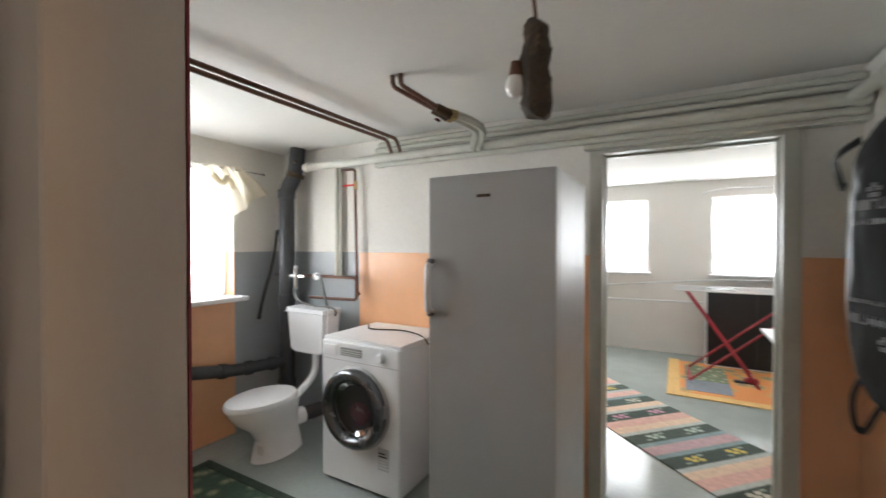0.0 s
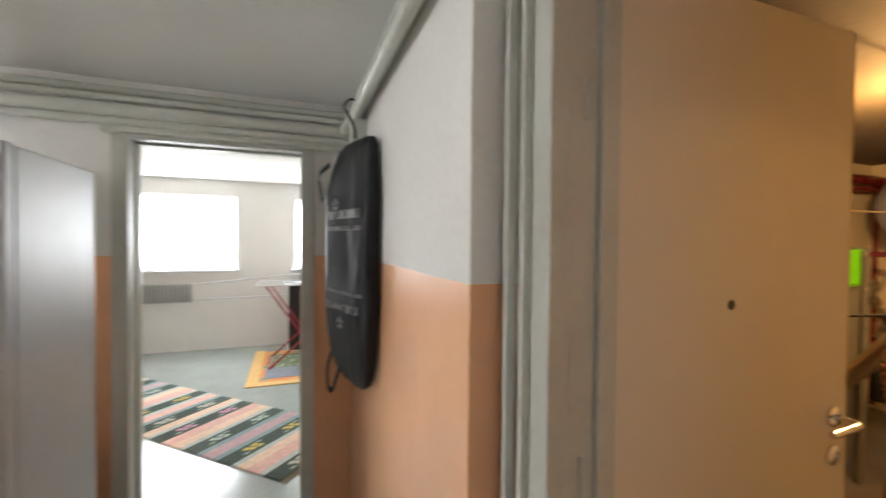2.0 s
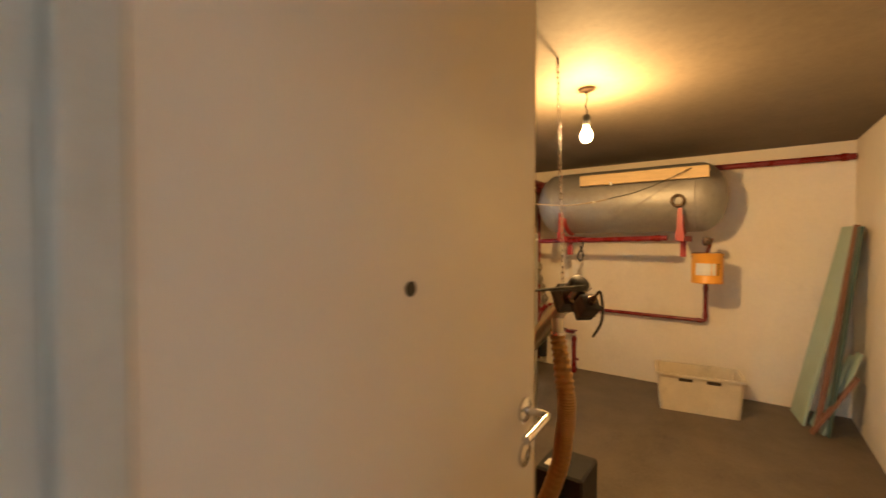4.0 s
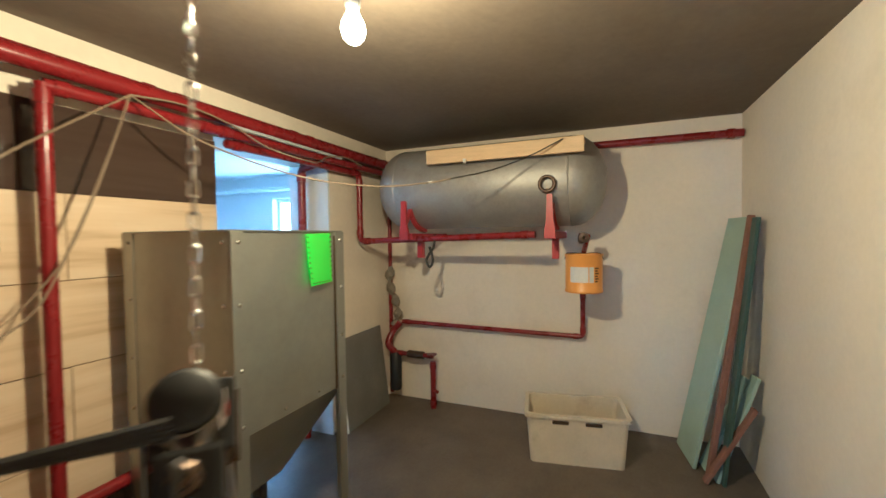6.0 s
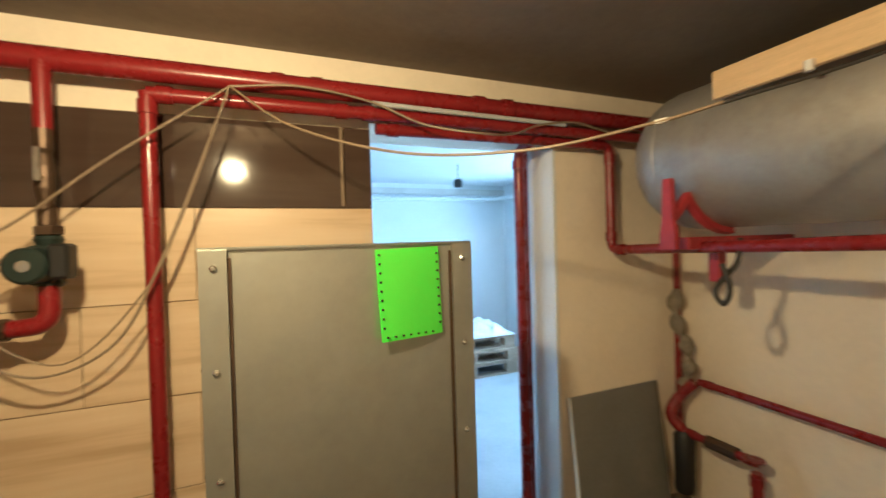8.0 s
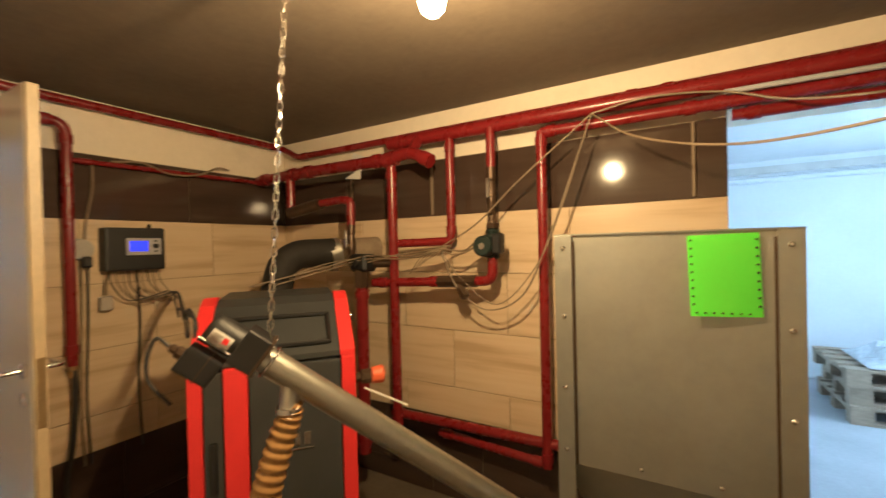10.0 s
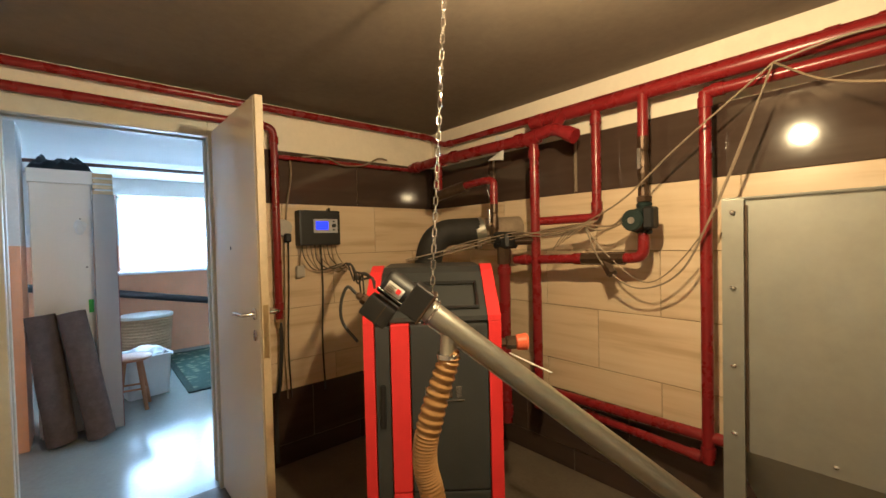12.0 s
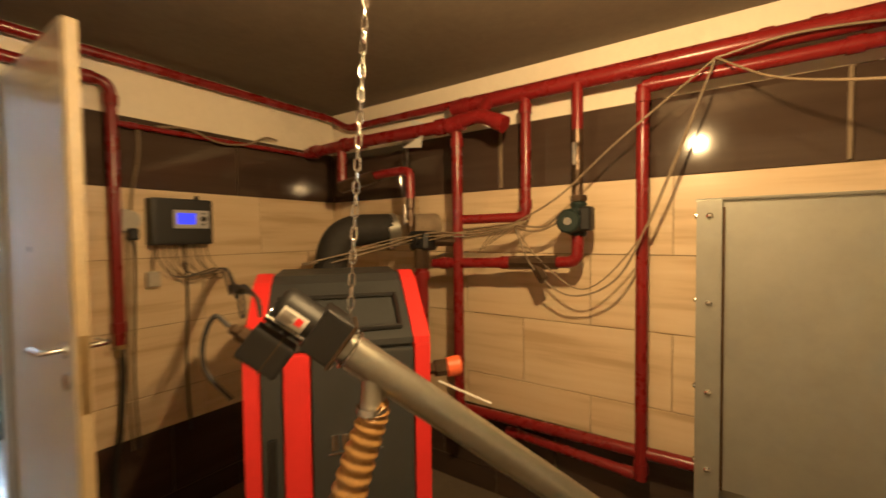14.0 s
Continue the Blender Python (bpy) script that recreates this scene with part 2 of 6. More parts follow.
GROUT = mat("tile_grout", (0.30, 0.23, 0.15), 0.9, var=0.15, scale=12, relief=0.2)
TILE = tile_mat("beige_veined_tile", (0.66, 0.52, 0.33), (0.71, 0.58, 0.39), (0.52, 0.39, 0.23), 0.25)
BROWNTILE = tile_mat("brown_glazed_tile", (0.058, 0.038, 0.028), (0.068, 0.046, 0.033), (0.048, 0.032, 0.024), 0.09)
GLASS = glass("window_glass")
DOORGLASS = glass("smoked_door_glass", (0.22, 0.22, 0.24))
NET = net_cloth("white_net_curtain", (0.85, 0.85, 0.85), 0.45)
VALANCE = net_cloth("cream_valance_cloth", (0.80, 0.74, 0.62), 0.08)
def lit_glass(name, color, strength):
    """Clear bulb glass that glows: the filament's light passes through it."""
    m, nt, b, links = nodes_of(name)
    t, e, a = (nt.nodes.new("ShaderNode" + k) for k in ("BsdfTransparent", "Emission", "AddShader"))
    e.inputs[0].default_value, e.inputs[1].default_value = (*color, 1), strength
    links.new(t.outputs[0], a.inputs[0])
    links.new(e.outputs[0], a.inputs[1])
    links.new(a.outputs[0], nt.nodes["Material Output"].inputs[0])
    return m


BULB_ON = lit_glass("lit_bulb_glass", (1.0, 0.62, 0.25), 25)
BULB_OFF = mat("white_bulb_glass", (0.85, 0.85, 0.83), 0.15, var=0.02, relief=0.0)
SCREEN = glow("blue_display", (0.05, 0.06, 0.95), 0.8)


# ---- mesh helpers ----
def root_of(ob):
    while ob.parent:
        ob = ob.parent
    return ob


def thing(name, at, label, category, group="", kind=""):
    ob = new(name)
    ob.location = at
    ob.empty_display_size = 0.05
    return tagged(ob, label, category, group, kind)


def part(name, bm, material, parent=None, label="", smooth=False):
    """Links a bmesh, built in the place's own coordinates, as one mesh under a thing or a part."""
    me = bpy.data.meshes.new(name)
    if parent:
        bmesh.ops.translate(bm, vec=-root_of(parent).location, verts=bm.verts)
    bmesh.ops.recalc_face_normals(bm, faces=bm.faces)
    if smooth:
        for f in bm.faces:
            f.smooth = True
        for e in bm.edges:
            if len(e.link_faces) == 2 and e.calc_face_angle() > 0.7:
                e.smooth = False
    bm.to_mesh(me)
    bm.free()
    me.materials.append(material)
    ob = new(name, me)
    ob.parent = parent
    return tagged(ob, label)


def setting(name, bm, material, label="", category="structure"):
    return tagged(part(name, bm, material), label, category, kind="structure")


def box(x0, y0, z0, x1, y1, z1, bevel=0.0, bm=None, turn=None, seg=1):
    """A box between two corners; turn: a matrix applied to it."""
    out = bm or bmesh.new()
    m = Matrix.LocRotScale(((x0 + x1) / 2, (y0 + y1) / 2, (z0 + z1) / 2), None, (abs(x1 - x0), abs(y1 - y0), abs(z1 - z0)))
    vs = bmesh.ops.create_cube(out, size=1, matrix=m)["verts"]
    if bevel:
        es = list({e for v in vs for e in v.link_edges})
        vs = list({v for f in bmesh.ops.bevel(out, geom=es, offset=bevel, segments=seg, affect="EDGES", profile=0.7)["faces"] for v in f.verts} | {v for v in vs if v.is_valid})
    if turn is not None:
        bmesh.ops.transform(out, matrix=turn, verts=[v for v in vs if v.is_valid])
    return out


def smooth_path(points, n=6):
    """A rounded line through the points."""
    p = [Vector(q) for q in points]
    p = [p[0] * 2 - p[1]] + p + [p[-1] * 2 - p[-2]]
    out = []
    for i in range(1, len(p) - 2):
        a, b, c, d = p[i - 1:i + 3]
        for k in range(n):
            t = k / n
            out.append(0.5 * (2 * b + (c - a) * t + (2 * a - 5 * b + 4 * c - d) * t * t + (3 * b - a - 3 * c + d) * t ** 3))
    return out + [p[-2]]


def tube(points, r, n=12, bm=None, caps=True):
    """A pipe along a line; r may be a list, one radius a point."""
    out = bm or bmesh.new()
    p = [Vector(q) for q in points]
    rs = r if isinstance(r, (list, tuple)) else [r] * len(p)
    rings, ref = [], None
    for i, q in enumerate(p):
        d0 = (q - p[i - 1]).normalized() if i else (p[1] - q).normalized()
        d1 = (p[i + 1] - q).normalized() if i < len(p) - 1 else d0
        d = (d0 + d1).normalized() if (d0 + d1).length > 1e-4 else d0
        if ref is None:
            ref = d.orthogonal().normalized()
        ref = (ref - d * ref.dot(d)).normalized()
        side = d.cross(ref)
        k = rs[i] / max(0.5, d.dot(d1))
        bend = (d1 - d0).normalized() if (d1 - d0).length > 1e-3 else None
        ring = []
        for j in range(n):
            a = 2 * math.pi * j / n
            o = (ref * math.cos(a) + side * math.sin(a)) * rs[i]
            if bend:
                o += bend * o.dot(bend) * (k / rs[i] - 1)
            ring.append(out.verts.new(q + o))
        rings.append(ring)
    for a, b in zip(rings, rings[1:]):
        for j in range(n):
            out.faces.new((a[j], a[(j + 1) % n], b[(j + 1) % n], b[j]))
    if caps:
        out.faces.new(rings[0][::-1])
        out.faces.new(rings[-1])
    return out


def bent(points, radius=0.05, n=5):
    """The line with every corner rounded to about that radius."""
    p = [Vector(q) for q in points]
    out = [p[0]]
    for a, b, c in zip(p, p[1:], p[2:]):
        r = min(radius, (a - b).length * 0.45, (c - b).length * 0.45)
        s, e = b + (a - b).normalized() * r, b + (c - b).normalized() * r
        for k in range(n + 1):
            t = k / n
            out.append(s * (1 - t) ** 2 + b * 2 * t * (1 - t) + e * t * t)
    return out + [p[-1]]


def lathe(profile, m=None, n=24, bm=None):
    """A turned body: (radius, height) pairs round the z axis, then the matrix m."""
    out = bm or bmesh.new()
    rings, made = [], []
    for r, z in profile:
        if r < 1e-5:
            ring = [out.verts.new((0, 0, z))]
        else:
            ring = [out.verts.new((r * math.cos(2 * math.pi * j / n), r * math.sin(2 * math.pi * j / n), z)) for j in range(n)]
        rings.append(ring)
        made += ring
    for a, b in zip(rings, rings[1:]):
        for j in range(n):
            q = [a[j % len(a)], a[(j + 1) % len(a)], b[(j + 1) % len(b)], b[j % len(b)]]
            q = list(dict.fromkeys(q))
            if len(q) > 2:
                out.faces.new(q)
    if m is not None:
        bmesh.ops.transform(out, matrix=m, verts=made)
    return out


def along(a, b):
    """The matrix that takes the z axis on to the way from a to b, at a."""
    a, b = Vector(a), Vector(b)
    return Matrix.Translation(a) @ (b - a).to_track_quat("Z", "Y").to_matrix().to_4x4()


def rod(a, b, r, n=12, bm=None):
    return tube([a, b], r, n, bm)


def loft(rings, bm=None, caps=True):
    """Skin over rings of equal length."""
    out = bm or bmesh.new()
    vs = [[out.verts.new(v) for v in r] for r in rings]
    k = len(vs[0])
    for a, b in zip(vs, vs[1:]):
        for j in range(k):
            out.faces.new((a[j], a[(j + 1) % k], b[(j + 1) % k], b[j]))
    if caps:
        out.faces.new(vs[0][::-1])
        out.faces.new(vs[-1])
    return out


def wall(name, axis, at, thick, a0, a1, z0, z1, material, holes=(), label=""):
    """A wall across the x or y axis, from at to at + thick, from a0 to a1, with openings (a, a, z, z) through it."""
    bm = bmesh.new()
    cuts = sorted({a0, a1, *[v for h in holes for v in h[:2]]})
    for u, v in zip(cuts, cuts[1:]):
        mid = (u + v) / 2
        spans, z = [], z0
        for h in sorted([h for h in holes if h[0] < mid < h[1]], key=lambda h: h[2]):
            if h[2] > z:
                spans.append((z, h[2]))
            z = h[3]
        spans.append((z, z1))
        for p, q in spans:
            if q > p:
                if axis == "x":
                    box(at, u, p, at + thick, v, q, bm=bm)
                else:
                    box(u, at, p, v, at + thick, q, bm=bm)
    bmesh.ops.remove_doubles(bm, verts=bm.verts, dist=1e-4)
    return setting(name, bm, material, label, "wall")


CH = 2.25   # ceiling of the boiler room
LH = 2.265   # ceiling of the laundry
# ---- structure ----
setting("floor_laundry", box(-3.2, -1.4, -0.1, 0.9, 6.6, 0), FLOOR, "grey-green gloss-painted concrete floor, scuffed", "floor")
setting("floor_boiler_room", box(0.9, -0.65, -0.1, 5.65, 2.6, 0), BFLOOR, "dark sooty concrete boiler room floor", "floor")
setting("floor_store", box(2.6, 2.6, -0.1, 6.6, 6.0, 0), SFLOOR, "pale dusty concrete floor of the store room", "floor")
setting("floor_north_room", box(0.9, 2.6, -0.1, 1.9, 6.6, 0), FLOOR, "grey-green gloss-painted floor", "floor")
setting("ceiling_laundry", box(-3.2, -1.4, LH, 0.92, 2.6, LH + 0.15), CEIL, "off-white limewashed ceiling", "ceiling")
setting("ceiling_north_room", box(-3.2, 2.6, 2.32, 1.9, 6.6, 2.47), CEIL, "white limewashed ceiling", "ceiling")
setting("ceiling_boiler_room", box(0.92, -0.65, CH, 5.65, 2.6, CH + 0.15), SOOT, "soot-darkened plaster ceiling", "ceiling")
setting("ceiling_store", box(2.6, 2.6, 2.3, 6.6, 6.0, 2.45), STORE, "pale painted store room ceiling", "ceiling")
wall("wall_laundry_north", "y", 2.45, 0.15, -3.2, 0.92, 0, LH, LAUNDRY, [(-0.40, 0.47, -1, 2.03)], "white wall with orange dado and a grey patch")
wall("wall_laundry_west", "x", -3.2, 0.2, -1.4, 2.45, 0, LH, LAUNDRY, [(0.40, 1.97, 1.08, 2.05)], "white wall with orange dado under a window")
wall("wall_laundry_east", "x", 0.71, 0.19, -1.4, 2.45, 0, CH, LAUNDRY, [(-0.20, 0.782, -1, 2.06)], "white and orange wall beside the boiler room door")
# the hole takes the added window behind the camera's start
wall("wall_laundry_south", "y", -1.4, 0.15, -3.0, 0.71, 0, LH, LAUNDRY, [(-0.3, 0.5, 1.08, 2.02)], "white and orange wall with an added window opening")
wall("wall_stub", "x", -0.80, 0.33, -1.25, -0.24, 0, LH, LAUNDRY, (), "short white and orange wall beside the cabinets")
wall("wall_boiler_west", "x", 0.90, 0.03, -0.65, 2.27, 0, CH, CREAM, [(-0.20, 0.70, -1, 2.03)], "cream painted wall above dark and beige tiles")
wall("wall_boiler_north", "y", 2.27, 0.33, 0.92, 5.65, 0, CH, CREAM, [(3.68, 4.60, -1, 2.0)], "cream painted wall with tiles and a wide opening")
wall("wall_boiler_east", "x", 5.45, 0.2, -0.65, 2.27, 0, CH, CREAM, (), "stained cream plaster wall behind the tank")
wall("wall_boiler_south", "y", -0.65, 0.2, 0.93, 5.45, 0, CH, CREAM, (), "cream plaster wall")
wall("wall_north_room_north", "y", 6.4, 0.2, -3.2, 1.9, 0, 2.32, NROOM, [(-1.62, -0.34, 1.09, 2.1), (0.41, 1.27, 1.09, 2.1)], "white wall with two windows")
wall("wall_north_room_west", "x", -3.2, 0.2, 2.6, 6.4, 0, 2.32, NROOM, (), "white wall")
wall("wall_north_room_east", "x", 1.7, 0.2, 2.6, 6.4, 0, 2.32, NROOM, (), "white wall")
wall("wall_store_north", "y", 5.8, 0.2, 2.6, 6.6, 0, 2.3, STORE, (), "pale store room wall")
wall("wall_store_west", "x", 2.6, 0.2, 2.6, 5.8, 0, 2.3, STORE, (), "pale store room wall")
wall("wall_store_east", "x", 6.4, 0.2, 2.6, 5.8, 0, 2.3, STORE, [(3.2, 4.6, 0.95, 2.0)], "pale store room wall with a window")
# lining of the opening into the store
setting("trim_store_opening", box(4.595, 2.262, 0, 4.612, 2.62, 2.0), STORE, "pale painted reveal of the opening", "trim")

# bright hazy daylight outside each window
HAZE = glow("bright_outdoor_haze", (0.93, 0.97, 1.0), 2.6)
setting("backdrop_west", box(-3.72, -0.2, 0.6, -3.70, 2.6, 2.6), HAZE, "bright overcast daylight outside", "backdrop")
setting("backdrop_north", box(-2.6, 7.10, 0.6, 2.2, 7.12, 2.6), HAZE, "bright overcast daylight outside", "backdrop")
# glowing panel behind the added south window, brightens the door's south face
setting("backdrop_fill_south", box(-1.0, -2.12, 0.6, 1.2, -2.10, 2.6), HAZE, "bright overcast daylight outside", "backdrop")
setting("backdrop_store", box(7.10, 2.6, 0.6, 7.12, 5.4, 2.6), HAZE, "bright overcast daylight outside", "backdrop")


# ---- doors and windows ----
def casing(name, axis, at, depth, a0, a1, top, label, w=0.05):
    """A steel door frame lining an opening, with a stepped profile."""
    root = thing(name, (at, a0, 0) if axis == "x" else (a0, at, 0), label, "door frame", kind="structure")
    for nm, u0, u1, z0, z1 in (("jamb", a0 - w, a0, 0, top + w), ("jamb", a1, a1 + w, 0, top + w), ("head", a0, a1, top, top + w)):
        bm = bmesh.new()
        for d0, d1, inset in ((0, depth * 0.28, 0), (depth * 0.28, depth * 0.72, 0.012), (depth * 0.72, depth, 0)):
            p, q = u0, u1
            zz0, zz1 = z0, z1
            if nm == "jamb":
                if u0 < a0:
                    q -= inset
                else:
                    p += inset
            else:
                zz0 += inset
            if axis == "x":
                box(at + d0, p, zz0, at + d1, q, zz1, 0.003, bm)
            else:
                box(p, at + d0, zz0, q, at + d1, zz1, 0.003, bm)
        part(nm, bm, FRAME, root)
    return root


casing("door_frame_1", "y", 2.425, 0.19, -0.355, 0.43, 1.985, "grey enamelled steel door frame, scuffed", 0.07)
casing("door_frame_2", "x", 0.79, 0.15, -0.165, 0.638, 2.0, "grey enamelled steel frame of the boiler room door", 0.10)


for y0, y1, dx in ((0.738, 0.752, 0.024), (0.690, 0.704, 0.018), (-0.222, -0.208, 0.018)):
    setting("trim_door_bead", box(0.79 - dx, y0, 0, 0.789, y1, 2.05, 0.004, seg=2), FRAME, "raised grey bead of the door frame", "trim")


def lever_set(parent, x, y, z, side):
    """A lever handle with its rose and lock rose on one face; side: +1 north, -1 south."""
    h = part("door_handle", lathe([(0, 0), (0.026, 0), (0.026, 0.006), (0.022, 0.009), (0, 0.009)], along((x, y, z), (x, y + side, z)), 20), CHROME, parent, "satin chrome lever handle", True)
    part("lever", tube(bent([(x, y + side * 0.008, z), (x, y + side * 0.055, z), (x - 0.115, y + side * 0.058, z - 0.004)], 0.016), 0.0085, 12), CHROME, h, "", True)
    part("lock_rose", lathe([(0, 0), (0.025, 0), (0.025, 0.006), (0.012, 0.009), (0.012, 0.007), (0, 0.007)], along((x, y, z - 0.095), (x, y + side, z - 0.095)), 20), CHROME, h, "", True)


# the leaf stands open into the boiler room
HX, HY, LX, LY = 0.875, 0.655, 1.686, 0.662
door = thing("door_1", (HX, HY, 0), "open cream enamelled flush door with a peephole", "door", kind="structure")
tilt = Matrix.Translation((HX, HY, 0)) @ Matrix.Rotation(math.atan2(LY - HY, LX - HX), 4, "Z")
L = math.hypot(LX - HX, LY - HY)
part("leaf", box(0, 0, 0.012, L, 0.042, 2.03, 0.003, turn=tilt), LEAF, door)
part("edge_strip", box(L, 0.004, 0.012, L + 0.014, 0.038, 2.03, 0.002, turn=tilt), mat("worn_yellowed_edge", (0.52, 0.42, 0.25), 0.5, var=0.15, scale=10), door, "yellowed worn edge of the door")
lever_set(door, LX - 0.055, LY - 0.001, 1.085, -1)
lever_set(door, LX - 0.055, LY + 0.043, 1.085, 1)
part("lock_plate", box(L + 0.0135, 0.010, 0.90, L + 0.016, 0.032, 1.13, 0.0008, turn=tilt), BRASS, door, "worn brass lock plate")
part("peephole", lathe([(0, -0.002), (0.0095, -0.002), (0.011, 0.0015), (0, 0.003)], along((1.262, 0.659, 1.375), (1.262, 0.60, 1.375)), 16), BLACK, door, "dark round hole", True)
for z in (0.35, 1.05, 1.72):
    part("hinge", rod((HX - 0.004, HY - 0.006, z), (HX - 0.004, HY - 0.006, z + 0.075), 0.006), FRAME, door)


def window(name, axis, wall_at, inward, a0, a1, z0, z1, label, panes=2, sill=0.14):
    """A casement window set back in its opening, with frame, panes and an inner sill."""
    mid = wall_at - inward * 0.12
    put = (lambda a, d, z: (d, a, z)) if axis == "x" else (lambda a, d, z: (a, d, z))
    root = thing(name, put(a0, mid, z0), label, "window", kind="structure")

    def bar(nm, p0, p1, q0, q1, par, d0=-0.025, d1=0.025, material=ENAMEL):
        a, b = put(p0, mid + d0, q0), put(p1, mid + d1, q1)
        return part(nm, box(*a, *b, 0.004 if material is ENAMEL else 0), material, par)
    fr = bar("window_frame", a0, a1, z0, z0 + 0.05, root)
    bar("rail", a0, a1, z1 - 0.05, z1, fr)
    w = (a1 - a0) / panes
    for k in range(panes + 1):
        c = a0 + w * k
        bar("stile", max(a0, c - 0.035), min(a1, c + 0.035), z0 + 0.05, z1 - 0.05, fr)
    for k in range(panes):
        p = bar("pane", a0 + w * k + 0.035, a0 + w * (k + 1) - 0.035, z0 + 0.05, z1 - 0.05, root, -0.002, 0.002, GLASS)
        p.visible_shadow = False
    e = wall_at + inward * (sill - 0.06)
    s = sorted((mid + inward * 0.03, e))
    a, b = put(a0 - 0.04, s[0], z0 - 0.03), put(a1 + 0.04, s[1], z0 + 0.004)
    part("window_sill", box(*a, *b, 0.006), ENAMEL, root, "white painted sill")
    return root


window("window_1", "x", -3.0, 1, 0.40, 1.97, 1.08, 2.05, "white basement window over the laundry", 2, 0.20)
window("window_2", "y", 6.4, -1, -1.62, -0.34, 1.09, 2.10, "white window with a net curtain", 2)
window("window_3", "y", 6.4, -1, 0.41, 1.27, 1.09, 2.10, "white window with a net curtain", 1)
# unseen window, added only to let fill light on to the open door
window("window_fill_south", "y", -1.25, 1, -0.3, 0.5, 1.08, 2.02, "added unseen white window that brightens the laundry", 1)
window("window_4", "x", 6.4, -1, 3.2, 4.6, 0.95, 2.0, "white store room window", 2)


def curtain(name, axis, at, a0, a1, z0, z1, label, material=None, waves=9, depth=0.018):
    bm = bmesh.new()
    n, rows = 90, 10
    vs = []
    for j in range(rows + 1):
        z = z1 + (z0 - z1) * j / rows
        line = []
        for i in range(n + 1):
            u = i / n
            pinch = 0.0 if j < 2 else 0.012 * math.sin(j * 0.5) * (1 if u > 0.5 else -1)
            a = a0 + (a1 - a0) * u + pinch
            d = at + depth * math.sin(u * waves * 2 * math.pi + 0.5 * math.sin(5 * u)) * (0.5 + 0.5 * j / rows)
            zz = z + (0.012 * math.sin(u * waves * 2 * math.pi) if j == rows else 0)
            line.append(bm.verts.new((d, a, zz) if axis == "x" else (a, d, zz)))
        vs.append(line)
    for p, q in zip(vs, vs[1:]):
        for i in range(n):
            bm.faces.new((p[i], p[i + 1], q[i + 1], q[i]))
    root = thing(name, (at, a0, z1) if axis == "x" else (a0, at, z1), label, "curtain")
    part("cloth", bm, material or NET, root, "", True)
    b = [(at, a0 - 0.06, z1), (at, a1 + 0.06, z1)] if axis == "x" else [(a0 - 0.06, at, z1), (a1 + 0.06, at, z1)]
    part("curtain_rod", rod(*b, 0.006), CHROME, root)
    for k in range(9):
        a = a0 + (a1 - a0) * (k + 0.5) / 9
        c = (at, a, z1) if axis == "x" else (a, at, z1)
        part("ring", rod((c[0], c[1], z1 - 0.012), (c[0], c[1], z1 + 0.014), 0.009, 8), CHROME, root)
    return root


curtain("curtain", "x", -3.03, 0.43, 1.93, 1.10, 2.03, "thin white net curtain on a rod")
curtain("curtain", "y", 6.43, -1.60, -0.36, 1.12, 2.08, "thin white net curtain, blown bright by daylight")
curtain("curtain", "y", 6.43, 0.43, 1.25, 1.12, 2.08, "thin white net curtain, blown bright by daylight")

# ---- boiler room: lamp ----
BX, BY = 3.06, 0.966
bulb = thing("bulb_pendant", (BX, BY, CH), "bare lit light bulb on a twisted cable", "lamp")
part("ceiling_rose", lathe([(0, 0), (0.045, 0), (0.04, -0.012), (0.012, -0.02), (0, -0.02)], Matrix.Translation((BX, BY, CH)), 20), DULL, bulb, "", True)
part("cable", tube(smooth_path([(BX, BY, CH - 0.015), (BX + 0.008, BY, CH - 0.06), (BX - 0.008, BY + 0.004, CH - 0.09), (BX + 0.005, BY, CH - 0.115), (BX, BY, CH - 0.145)]), 0.004, 6), RUBBER, bulb, "", True)
part("socket", lathe([(0, 0), (0.016, 0), (0.02, -0.012), (0.02, -0.05), (0.016, -0.055), (0, -0.055)], Matrix.Translation((BX, BY, CH - 0.14)), 16), BLACK, bulb, "", True)
bz = CH - 0.195
part("bulb", lathe([(0.013, 0), (0.015, -0.015), (0.028, -0.04), (0.031, -0.058), (0.026, -0.078), (0.014, -0.09), (0, -0.093)], Matrix.Translation((BX, BY, bz)), 20), BULB_ON, bulb, "glowing warm white bulb", True)
lamp = new("bulb_light", bpy.data.lights.new("bulb_light", "POINT"))
lamp.data.energy, lamp.data.color, lamp.data.shadow_soft_size = 92, (1.0, 0.55, 0.19), 0.03
lamp.location = (BX, BY, bz - 0.055)


# ---- boiler room: red pipes ----
def pipe_run(name, runs, label, material=None, radius=0.05):
    """A pipe line: runs of (part name, points, r), with sleeves where two screwed lengths meet."""
    root = thing(name, runs[0][1][0], label, "pipe")
    for nm, pts, r in runs:
        p = part(nm, tube(bent(pts, radius), r, 14), material or RED, root, "", True)
        if r > 0.012:
            for a, b in zip(pts, pts[1:]):
                a, b = Vector(a), Vector(b)
                if (b - a).length > 0.35:
                    d = (b - a).normalized()
                    for c in (a + d * (radius + 0.02), b - d * (radius + 0.02)):
                        part("coupling", rod(c - d * 0.022, c + d * 0.022, r * 1.22, 14), material or RED, p, "", True)
    return root


